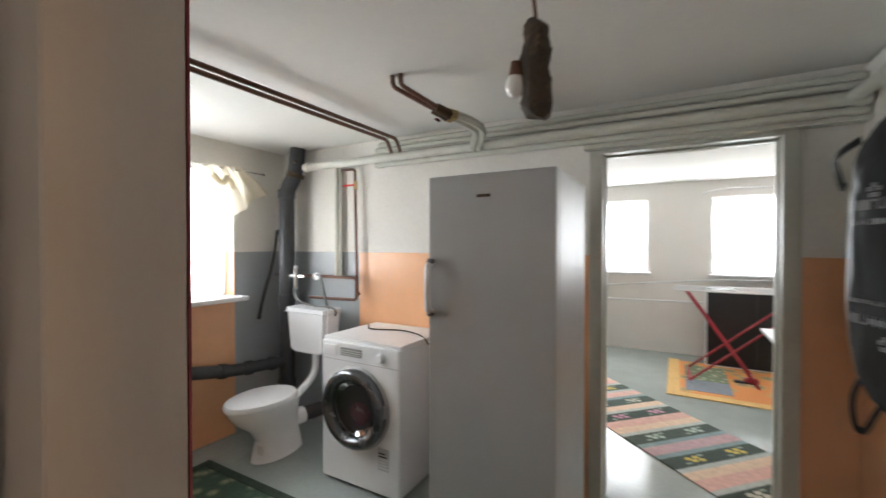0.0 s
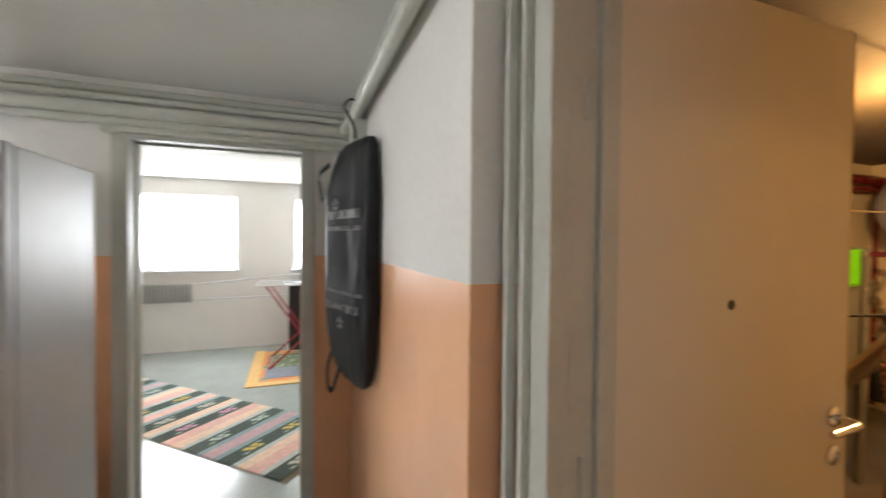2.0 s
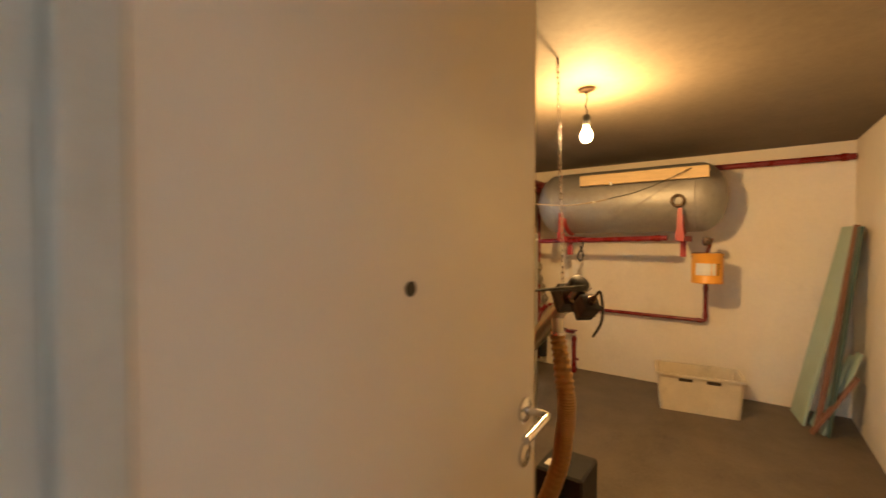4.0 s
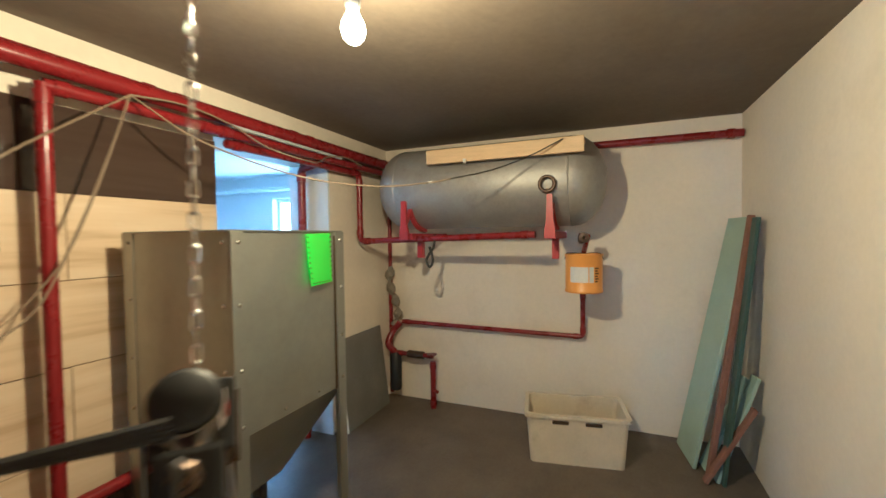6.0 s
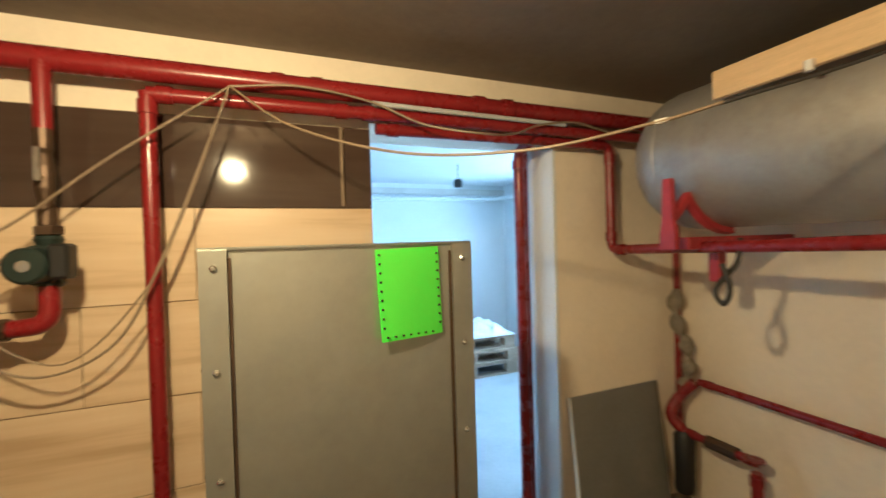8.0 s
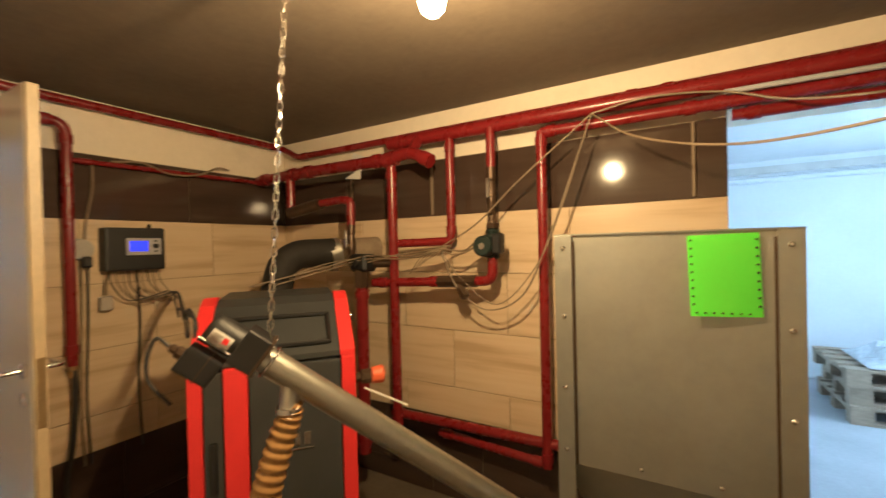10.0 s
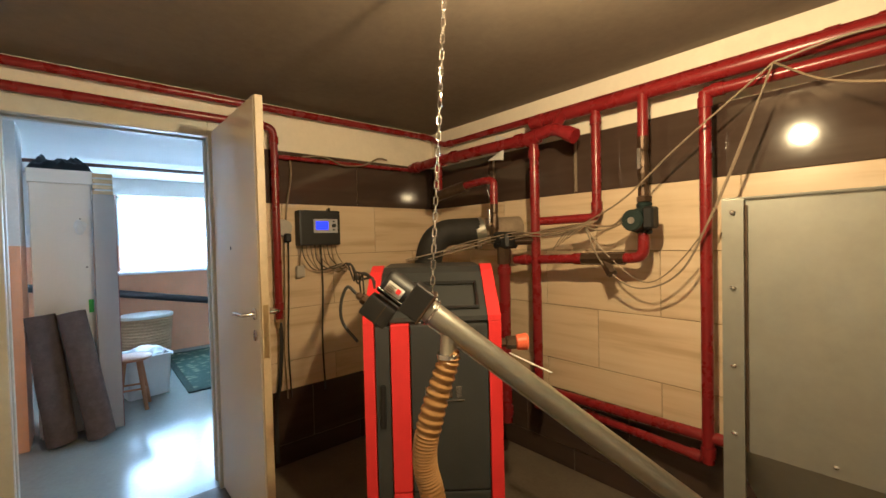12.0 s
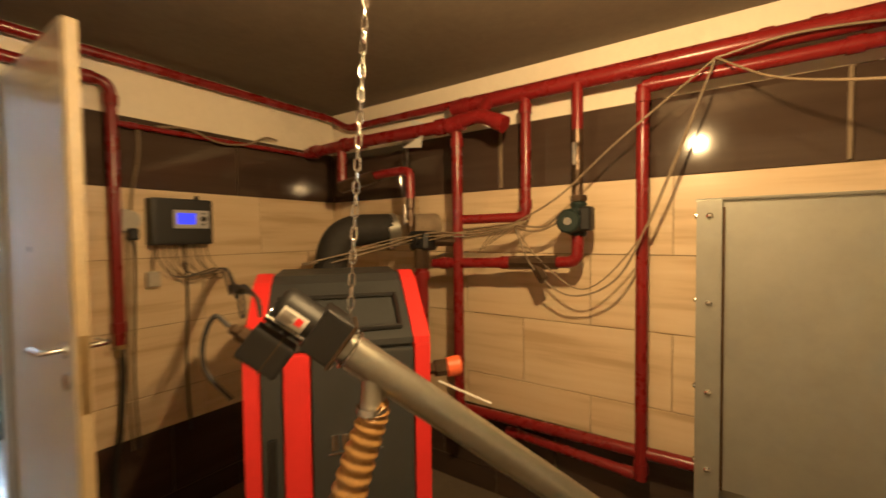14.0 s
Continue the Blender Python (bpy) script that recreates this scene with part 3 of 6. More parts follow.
PY = 2.15
pipe_run("heating_main_pipe", [("pipe", [(2.02, PY, 2.075), (4.2, PY, 2.075), (5.36, PY, 2.075), (5.36, 1.9, 2.09)], 0.036)], "thick red enamelled heating pipe under the ceiling")
pipe_run("heating_upper_pipe", [("pipe", [(0.99, -0.44, 2.205), (0.99, 2.21, 2.205), (1.15, 2.21, 2.12), (3.4, 2.22, 2.12), (5.40, 2.22, 2.12)], 0.021)], "long red heating pipe round the room")
pipe_run("heating_lower_pipe", [("pipe", [(2.935, PY, 2.0), (3.6, PY, 2.0), (5.40, PY, 2.0)], 0.024), ("riser", [(2.935, PY, 2.005), (2.935, PY, 0.38)], 0.024)], "red heating pipe with a riser to the floor", radius=0.03)
pipe_run("opening_pipe", [("pipe", [(3.69, 2.19, 1.955), (4.905, 2.20, 1.965), (4.905, 2.20, 1.43), (4.78, 0.80, 1.465)], 0.023)], "red pipe above the store opening and under the tank", radius=0.05)
pipe_run("opening_post_pipe", [("pipe", [(4.50, 2.42, 0.0), (4.50, 2.42, 1.96), (4.50, 2.2, 2.0)], 0.028)], "red upright pipe beside the store opening")
pipe_run("opening_post_pipe", [("pipe", [(4.55, 2.45, 0.0), (4.55, 2.45, 2.0)], 0.02)], "slim red upright pipe beside the store opening")
pipe_run("east_wall_pipe", [("pipe", [(5.38, 1.1, 2.115), (5.38, -0.44, 2.11)], 0.026)], "red pipe along the top of the cream wall")
pipe_run("west_lower_pipe", [("pipe", [(0.98, -0.44, 2.10), (0.98, 0.985, 2.10), (0.98, 0.985, 0.93)], 0.023)], "red pipe over the door and down the tiled wall", radius=0.06)
pipe_run("west_thin_pipe", [("pipe", [(0.97, 0.99, 1.925), (0.97, 2.1, 1.935)], 0.013)], "thin dark red pipe along the brown tiles")
pipe_run("boiler_flow_pipe", [("pipe", [(0.98, 2.02, 1.945), (1.4, 2.02, 1.955), (2.08, 2.05, 1.96), (2.24, 2.055, 1.985), (2.35, 2.05, 1.925)], 0.034), ("collar", [(2.06, 2.05, 1.955), (2.14, 2.052, 1.966)], 0.043), ("end_nut", [(2.32, 2.051, 1.942), (2.37, 2.05, 1.914)], 0.04), ("link", [(2.24, 2.06, 1.985), (2.24, 2.14, 2.07)], 0.03)], "thick red boiler flow pipe with elbow")
pipe_run("riser_pipe", [("pipe", [(2.10, 2.06, 1.94), (2.09, 2.08, 0.40)], 0.027)], "red upright heating pipe")
pipe_run("return_pipe", [("pipe", [(2.43, PY, 2.06), (2.43, PY, 1.49), (2.10, 2.09, 1.485)], 0.024)], "red drop pipe turning into the riser", radius=0.04)
pipe_run("pump_pipe", [("drop", [(2.68, PY - 0.02, 2.06), (2.68, PY - 0.02, 1.86)], 0.024), ("elbow", [(2.69, 2.10, 1.40), (2.69, 2.10, 1.285), (2.58, 2.10, 1.28)], 0.026), ("branch", [(2.42, 2.10, 1.275), (1.95, 2.06, 1.26)], 0.026)], "red pipe through the circulation pump", radius=0.05)
pipe_run("boiler_return_pipe", [("pipe", [(1.93, 1.98, 1.27), (1.935, 1.97, 0.30)], 0.034)], "thick red boiler return pipe")
pipe_run("floor_pipe", [("pipe", [(2.0, 2.16, 0.475), (3.6, 2.16, 0.505)], 0.026), ("lower", [(2.3, 2.2, 0.40), (2.93, 2.17, 0.385)], 0.022)], "red pipe low along the tiled wall", radius=0.03)
pipe_run("boiler_top_pipe", [("pipe", [(1.30, 2.02, 1.93), (1.30, 2.02, 1.70)], 0.028), ("bend", [(1.60, 1.98, 1.74), (1.80, 1.98, 1.75), (1.86, 1.98, 1.74), (1.86, 1.98, 1.60)], 0.024)], "red pipe over the boiler", radius=0.04)
pipe_run("valve_manifold", [("pipe", [(1.33, 1.99, 1.70), (1.62, 1.98, 1.74)], 0.036)], "dark rusty three-way pipe over the boiler", DULL)

# pump and valves
pump = thing("circulation_pump", (2.69, 2.10, 1.40), "dark green circulation pump with a black terminal box", "pump")
PG = mat("dark_green_cast_iron", (0.018, 0.03, 0.028), 0.4, metal=0.2, var=0.2, scale=20)
part("motor", lathe([(0, 0), (0.042, 0), (0.05, 0.008), (0.05, 0.07), (0.058, 0.075), (0.058, 0.09), (0, 0.09)], along((2.675, 2.005, 1.46), (2.675, 2.11, 1.46)), 28), PG, pump, "", True)
part("nameplate", lathe([(0, -0.003), (0.016, -0.003), (0.018, 0.001), (0, 0.001)], along((2.675, 2.005, 1.46), (2.675, 2.11, 1.46)), 18), CHROME, pump, "small steel hub", True)
part("terminal_box", box(2.718, 2.02, 1.42, 2.765, 2.09, 1.52, 0.008), BLACK, pump)
part("casing", lathe([(0.03, 0), (0.036, 0.01), (0.03, 0.03), (0.045, 0.06), (0.045, 0.09), (0.03, 0.12), (0.036, 0.14), (0.03, 0.15)], Matrix.Translation((2.69, 2.11, 1.395)), 18), PG, pump, "", True)
for z in (1.40, 1.545):
    part("union_nut", lathe([(0.026, 0), (0.036, 0.003), (0.036, 0.027), (0.026, 0.03)], Matrix.Translation((2.69, 2.11, z)), 6), DULL, pump)


def ball_valve(x, y, z0, z1, label):
    root = thing("ball_valve", (x, y, z0), label, "valve")
    h = z1 - z0
    part("body", lathe([(0.018, 0), (0.024, 0), (0.024, h * 0.2), (0.019, h * 0.25), (0.026, h * 0.4), (0.026, h * 0.62), (0.019, h * 0.75), (0.024, h * 0.8), (0.024, h), (0.018, h)], Matrix.Translation((x, y, z0)), 12), DULL, root)
    part("stem", rod((x, y, z0 + h * 0.5), (x, y - 0.045, z0 + h * 0.5), 0.007), BRASS, root)
    part("valve_lever", box(x - 0.009, y - 0.05, z0 + h * 0.45, x + 0.009, y - 0.044, z0 + h * 0.45 + 0.10, 0.002), CHROME, root, "worn steel lever")
    return root


ball_valve(2.68, 2.13, 1.57, 1.86, "dull brass ball valve above the pump")
ball_valve(1.86, 1.98, 1.36, 1.60, "brass ball valve over the boiler")
ball_valve(1.72, 1.98, 1.33, 1.52, "brass safety valve on the boiler manifold")
strainer = thing("strainer", (2.5, 2.10, 1.27), "rusty brass pipe strainer", "valve")
part("body", rod((2.36, 2.10, 1.272), (2.60, 2.10, 1.28), 0.032, 8), DULL, strainer)
part("cap", rod((2.49, 2.10, 1.27), (2.55, 2.07, 1.20), 0.026, 6), DULL, strainer)
mix_valve = thing("mixing_valve", (1.92, 2.0, 1.36), "black and brass mixing valve among cables", "valve")
part("body", box(1.87, 1.94, 1.33, 1.99, 2.05, 1.43, 0.015), BLACK, mix_valve)
part("port", rod((1.99, 2.02, 1.38), (2.09, 2.07, 1.38), 0.03), DULL, mix_valve)
part("knob", lathe([(0, 0), (0.024, 0), (0.02, 0.02), (0, 0.022)], along((1.93, 1.94, 1.38), (1.93, 1.9, 1.38)), 14), BLACK, mix_valve, "", True)
part("lower_port", rod((1.93, 1.98, 1.24), (1.93, 1.98, 1.34), 0.04, 8), DULL, mix_valve)

# ---- boiler, standing askew in the corner ----
FX, FY = 2.225, 1.178
BT = Matrix.Translation((FX, FY, 0)) @ Matrix.Rotation(math.atan2(0.767, 0.642), 4, "Z")   # x across the front, y towards the back
boiler = thing("pellet_boiler", (FX, FY, 0), "anthracite and red pellet boiler with a sloped hood", "boiler")
HWB = 0.28


def bpart(nm, x0, y0, z0, x1, y1, z1, material, parent=None, bev=0.008, label=""):
    return part(nm, box(x0, y0, z0, x1, y1, z1, bev, turn=BT, seg=2), material, parent or boiler, label)


bpart("body", -HWB, 0.02, 0.05, HWB, 0.62, 1.05, ANTH)
bpart("plinth", -HWB + 0.02, 0.03, 0, HWB - 0.02, 0.6, 0.05, BLACK)
bpart("side_strip", -HWB - 0.006, -0.012, 0.05, -HWB + 0.040, 0.30, 1.055, BRIGHT_RED, None, 0.008, "red front corner panel")
bpart("side_strip", HWB - 0.048, -0.012, 0.05, HWB + 0.006, 0.10, 1.055, BRIGHT_RED, None, 0.008, "red front corner panel")
bpart("front_strip", -HWB + 0.108, -0.02, 0.355, -HWB + 0.185, 0.01, 1.05, BRIGHT_RED, None, 0.006, "red front panel strip")
bpart("front_strip", -HWB + 0.108, -0.02, 0.06, -HWB + 0.185, 0.01, 0.35, BRIGHT_RED, None, 0.006, "red front panel strip")
slim = bpart("narrow_door", -HWB + 0.044, -0.012, 0.06, -HWB + 0.104, 0.01, 1.04, ANTH)
bpart("grip", -HWB + 0.062, -0.022, 0.62, -HWB + 0.084, -0.010, 0.80, BLACK, slim)
front = bpart("front_door", -HWB + 0.19, -0.016, 0.355, HWB - 0.052, 0.01, 1.045, ANTH)
bpart("ash_door", -HWB + 0.19, -0.016, 0.20, HWB - 0.052, 0.01, 0.35, ANTH)
bpart("base_panel", -HWB + 0.19, -0.016, 0.06, HWB - 0.052, 0.01, 0.195, ANTH)
for k, w in enumerate((0.022, 0.018, 0.024, 0.016, 0.022)):
    x = -0.035 + k * 0.032
    bpart("badge_bar", x, -0.020, 0.742, x + w, -0.014, 0.79, CHROME, front, 0.002, "raised silver badge shape")
bpart("badge_line", -0.045, -0.020, 0.728, 0.125, -0.014, 0.733, CHROME, front, 0.001)
hood = bmesh.new()
prof = [(0.0, 1.055), (0.0, 1.075), (0.23, 1.238), (0.30, 1.262), (0.60, 1.265), (0.60, 1.055)]
loft([[BT @ Vector((s * (HWB - 0.05), y, z)) for y, z in prof] for s in (-1, 1)], hood)
hd = part("hood", hood, ANTH, boiler)
for s in (-1, 1):
    sb = bmesh.new()
    lo = [(-0.012, 1.055), (-0.012, 1.078), (0.22, 1.248), (0.29, 1.272), (0.33, 1.272), (0.33, 1.055)]
    loft([[BT @ Vector((s * a, y, z)) for y, z in lo] for a in (HWB - 0.05, HWB + 0.004)], sb)
    part("hood_cheek", sb, BRIGHT_RED, boiler, "red sloping hood side")
for x0, x1, z, d in ((-0.20, 0.20, 1.19, 0.0), (-0.20, 0.20, 1.10, 0.0)):
    hb = box(x0, 0.0, 0.0, x1, 0.014, 0.016, 0.003)
    y = (z - 1.075) / 0.163 * 0.23
    bmesh.ops.transform(hb, matrix=BT @ Matrix.Translation((0, y - 0.012, z)), verts=hb.verts)
    part("hood_grip", hb, BLACK, hd)
for x in (-0.2, 0.187):
    hb = loft([[BT @ Vector((x + dx, y, z)) for dx in (0, 0.014) for y, z in (((0.03, 1.107), (0.152, 1.194)) if dx == 0 else ((0.160, 1.184), (0.038, 1.097)))], [BT @ Vector((x + dx, y - 0.009, z + 0.012)) for dx in (0, 0.014) for y, z in (((0.03, 1.107), (0.152, 1.194)) if dx == 0 else ((0.160, 1.184), (0.038, 1.097)))]])
    part("hood_grip_side", hb, BLACK, hd)
for z in (1.02, 1.07, 1.15):
    part("side_fitting", tube([BT @ Vector((HWB, 0.34, z)), BT @ Vector((HWB + 0.035, 0.34, z))], 0.011, 10), CHROME, boiler, "", True)
drain = part("drain_valve", tube([BT @ Vector((HWB, 0.05, 0.945)), BT @ Vector((HWB + 0.03, 0.05, 0.946)), BT @ Vector((HWB + 0.035, 0.05, 0.946)), BT @ Vector((HWB + 0.075, 0.045, 0.948))], [0.02, 0.02, 0.03, 0.03], 8), DULL, boiler, "", True)
part("drain_cap", tube([BT @ Vector((HWB + 0.072, 0.045, 0.948)), BT @ Vector((HWB + 0.078, 0.045, 0.948)), BT @ Vector((HWB + 0.118, 0.04, 0.952)), BT @ Vector((HWB + 0.124, 0.04, 0.952))], [0.026, 0.033, 0.036, 0.03], 18), mat("orange_cap_plastic", (0.75, 0.14, 0.03), 0.4), drain, "orange plastic cap", True)
part("side_cable", tube(smooth_path([BT @ Vector((HWB + 0.012, 0.12, z)) + Vector((0.008 * math.sin(z * 9), 0, 0)) for z in (0.02, 0.12, 0.3, 0.5, 0.7, 0.9)]), 0.006, 8), PAPER, boiler, "pale cable down the boiler side", True)

# flue from the back of the boiler to the wall
flue = thing("flue_pipe", (1.55, 1.75, 1.2), "matt black bent flue pipe with a silver collar", "flue")
part("pipe", tube(bent([(1.60, 1.63, 1.12), (1.575, 1.735, 1.435), (1.71, 1.985, 1.445)], 0.13, 9), 0.082, 24), mat("sooty_black_flue", (0.016, 0.014, 0.012), 0.75, var=0.3, scale=12, relief=0.15), flue, "", True)
part("collar", tube([(1.695, 1.963, 1.434), (1.725, 2.015, 1.448)], 0.086, 24), ZINC, flue, "", True)
part("wall_sleeve", tube([(1.72, 2.01, 1.447), (1.82, 2.258, 1.46)], 0.075, 22), mat("sooty_flue_plaster", (0.26, 0.2, 0.13), 0.85, var=0.25, scale=9, relief=0.4), flue, "", True)

# auger tube with its motor, carried by a chain
A0, A1 = Vector((2.550, 0.897, 1.180)), Vector((3.040, 1.450, 0.605))
AD = (A1 - A0).normalized()
AS = Vector((AD.y, -AD.x, 0)).normalized()
AM = Matrix.Translation(A0) @ Matrix((AS, AD.cross(AS), AD)).transposed().to_4x4()   # x to the side, y up, z down the tube
auger = thing("pellet_auger", A0, "zinc auger tube with a black geared motor hung on a chain", "auger")
part("tube", tube([A0 - AD * 0.01, A1 + AD * 0.26], 0.036, 28), ZINC, auger, "", True)
part("seam", tube([AM @ Vector((0.012, 0.0355, 0.03)), AM @ Vector((0.012, 0.0355, 0.98))], 0.0025, 6), ZINC, auger)
gear = part("gearbox", box(-0.048, -0.052, -0.072, 0.050, 0.046, -0.004, 0.007, turn=AM, seg=3), BLACK, auger)
part("flange", box(-0.052, -0.055, -0.008, 0.054, 0.050, 0.0, 0.002, turn=AM), DULL, gear, "steel flange plate")
for bx in (-0.042, 0.044):
    for by in (-0.045, 0.040):
        part("bolt", lathe([(0.006, -0.001), (0.006, 0.005), (0, 0.006)], AM @ Matrix.Translation((bx, by, 0)), 6), CHROME, gear)
mot = part("motor", lathe([(0, -0.158), (0.030, -0.158), (0.038, -0.152), (0.041, -0.14), (0.041, -0.07), (0, -0.07)], AM, 32), BLACK, auger, "", True)
shell = bmesh.new()
arc_a = [math.radians(38 + 9 * k) for k in range(13)]
loft([[Vector((r * math.cos(a), r * math.sin(a), z)) for r, aa in ((0.0425, arc_a), (0.0455, arc_a[::-1])) for a in aa] for z in (-0.160, -0.155, -0.068)], shell)
bmesh.ops.transform(shell, matrix=AM, verts=shell.verts)
part("motor_cover", shell, CHROME, mot, "polished steel motor cover", True)
tagm = bmesh.new()
arc_b = [math.radians(-14 + 6 * k) for k in range(9)]
loft([[Vector((r * math.cos(a), r * math.sin(a), z)) for r, aa in ((0.0405, arc_b), (0.0422, arc_b[::-1])) for a in aa] for z in (-0.142, -0.086)], tagm)
bmesh.ops.transform(tagm, matrix=AM, verts=tagm.verts)
part("label_plate", tagm, PAPER, mot, "pale printed rating label with a red mark")
part("red_mark", box(0.0405, -0.004, -0.108, 0.0428, 0.012, -0.094, turn=AM), BRIGHT_RED, mot)
for k in range(4):
    part("print_line", box(0.0395, 0.016 - 0.006 * k, -0.138, 0.0427, 0.018 - 0.006 * k, -0.116 + 0.004 * (k % 2), turn=AM), DULL, mot)
tb = Vector((2.456, 0.782, 1.180))
TBM = Matrix.Translation(tb) @ AM.to_3x3().to_4x4()
term = part("terminal_box", box(-0.032, -0.035, -0.046, 0.036, 0.034, 0.046, 0.008, turn=TBM, seg=2), BLACK, auger)
part("lid_seam", box(-0.0335, -0.0365, 0.010, 0.0375, 0.0355, 0.013, turn=TBM), DULL, term)
part("cable_gland", lathe([(0.010, 0.04), (0.017, 0.046), (0.017, 0.062), (0.012, 0.066), (0.012, 0.078), (0.006, 0.084)], TBM @ Matrix.Rotation(math.pi, 4, "X"), 8), DULL, term)
NK = A0 + AD * 0.085 + Vector((0, 0, -0.02))
part("inlet_neck", tube([NK, NK + Vector((-0.004, -0.006, -0.085))], 0.026, 18), ZINC, auger, "", True)
part("hanger", tube([AM @ Vector((0.041 * math.cos(a), 0.041 * math.sin(a), 0.02)) for a in [2 * math.pi * k / 20 for k in range(21)]], 0.004, 6, None, False), CHROME, auger, "", True)

# ribbed hose from the auger down to the burner
hp = smooth_path([NK + Vector((-0.004, -0.006, -0.065)), (2.592, 0.944, 1.024), (2.573, 0.922, 0.94), (2.553, 0.898, 0.838), (2.540, 0.883, 0.753), (2.540, 0.884, 0.684), (2.551, 0.897, 0.61), (2.556, 0.92, 0.46), (2.51, 0.98, 0.27), (2.44, 1.05, 0.15)], 30)
hose = thing("pellet_hose", hp[0], "ochre ribbed flexible pellet hose", "hose")
ribs = [0.029 + min(0.009, 0.0001 * i) + (0.0030 if i < 105 else 0.0012) * math.sin(i * 2 * math.pi / (8 if i < 105 else 4)) for i in range(len(hp))]
part("hose", tube(hp, ribs, 20), HOSE, hose, "", True)
part("clamp", tube([hp[0] + Vector((0, 0, -0.014)), hp[0] + Vector((0, 0, 0.0))], 0.034, 18), CHROME, hose, "", True)

# chain
CT, CB = Vector((2.608, 0.957, CH)), A0 + AD * 0.02 + Vector((0, 0, 0.05))
chain = thing("chain", CT, "thin zinc steel chain hanging from the ceiling", "chain")
lk = bmesh.new()
ring = [(0.0062 * math.cos(a), 0, 0.0068 * math.sin(a) + (0.008 if math.sin(a) > 0 else -0.008)) for a in [2 * math.pi * (k + 0.5) / 12 for k in range(12)]]
tube(ring + [ring[0]], 0.0018, 6, lk, False)
first = part("link", lk, CHROME, None, "", True)
first.parent = chain
CL = CB - CT
links_n = int((CL.length - 0.02) / 0.0245)
for k in range(links_n + 1):
    o = first if k == 0 else first.copy()
    if k:
        scene.collection.objects.link(o)
    o.matrix_basis = Matrix.Translation(CL.normalized() * (0.03 + k * 0.0245)) @ CL.to_track_quat("-Z", "Y").to_matrix().to_4x4() @ Matrix.Rotation((k % 2) * math.pi / 2 + 0.35 * math.sin(k * 0.7), 4, "Z")
part("hook", tube(smooth_path([CT + Vector((0, 0, 0.01)), CT + Vector((0, 0, -0.015)), CT + Vector((0.008, 0, -0.026))]), 0.004, 6), DULL, chain)

# ---- hopper ----
hx0, hx1, hy0, hy1, hz0, hz1 = 3.155, 3.782, 1.55, 2.12, 0.75, 1.49
hop = thing("pellet_hopper", (hx0, hy0, 0), "galvanised sheet pellet hopper with bolted corner angles", "hopper")
part("front_panel", box(hx0 + 0.006, hy0 + 0.004, hz0, hx1 - 0.006, hy0 + 0.008, hz1, 0.001), STEEL, hop)
part("back_panel", box(hx0 + 0.006, hy1 - 0.008, hz0, hx1 - 0.006, hy1 - 0.004, hz1, 0.001), STEEL, hop)
part("side_panel", box(hx0 + 0.004, hy0 + 0.009, hz0, hx0 + 0.008, hy1 - 0.009, hz1, 0.001), STEEL, hop)
part("side_panel", box(hx1 - 0.008, hy0 + 0.009, hz0, hx1 - 0.004, hy1 - 0.009, hz1, 0.001), STEEL, hop)
cx, cy = (hx0 + hx1) / 2, (hy0 + hy1) / 2
part("funnel", loft([[(hx0 + .005, hy0 + .005, hz0), (hx1 - .005, hy0 + .005, hz0), (hx1 - .005, hy1 - .005, hz0), (hx0 + .005, hy1 - .005, hz0)], [(cx - .2, cy - .12, 0.42), (cx + .06, cy - .12, 0.42), (cx + .06, cy + .1, 0.42), (cx - .2, cy + .1, 0.42)]], caps=False), STEEL, hop)
PEL = mat("wood_pellets", (0.36, 0.24, 0.12), 0.8, var=0.4, scale=60, grain=200, relief=1.0)
part("pellets", box(hx0 + 0.01, hy0 + 0.01, 1.30, hx1 - 0.01, hy1 - 0.01, 1.33), PEL, hop, "brown wood pellets inside")
for sx, x in ((1, hx0), (-1, hx1)):
    for sy, y in ((1, hy0), (-1, hy1)):
        lg = box(x, y - sy * 0.010, 0, x + sx * 0.054, y + sy * 0.0035, hz1 - 0.003)
        box(x, y, 0, x + sx * 0.0035, y + sy * 0.052, hz1 - 0.003, bm=lg)
        leg = part("corner_angle", lg, STEEL, hop)
        if sy > 0:
            part("seam", box(x + sx * 0.0545, y - 0.002, hz0, x + sx * 0.0605, y + 0.0038, hz1 - 0.02), DULL, leg)
        for z in (1.45, 1.23, 1.0, 0.80):
            for ax in (0, 1):
                c = Vector((x + sx * 0.028, y - sy * 0.010, z)) if ax == 0 else Vector((x, y + sy * 0.03, z))
                d = Vector((0, -sy, 0)) if ax == 0 else Vector((-sx, 0, 0))
                part("bolt", lathe([(0.0075, 0), (0.0075, 0.004), (0.004, 0.007), (0, 0.0075)], along(c, c + d), 8), CHROME, leg)
part("rim", tube([(hx0, hy0, hz1), (hx1, hy0, hz1)], 0.004, 6), STEEL, hop)
part("rim", tube([(hx1, hy0, hz1), (hx1, hy1, hz1)], 0.004, 6), STEEL, hop)
part("rim", tube([(hx0, hy0, hz1), (hx0, hy1, hz1)], 0.004, 6), STEEL, hop)
for z in (0.78,):
    for x in (3.40, 3.60):
        part("bolt", lathe([(0.006, 0), (0.006, 0.003), (0, 0.006)], along((x, hy0 + .004, z), (x, hy0 - 1, z)), 8), CHROME, hop)
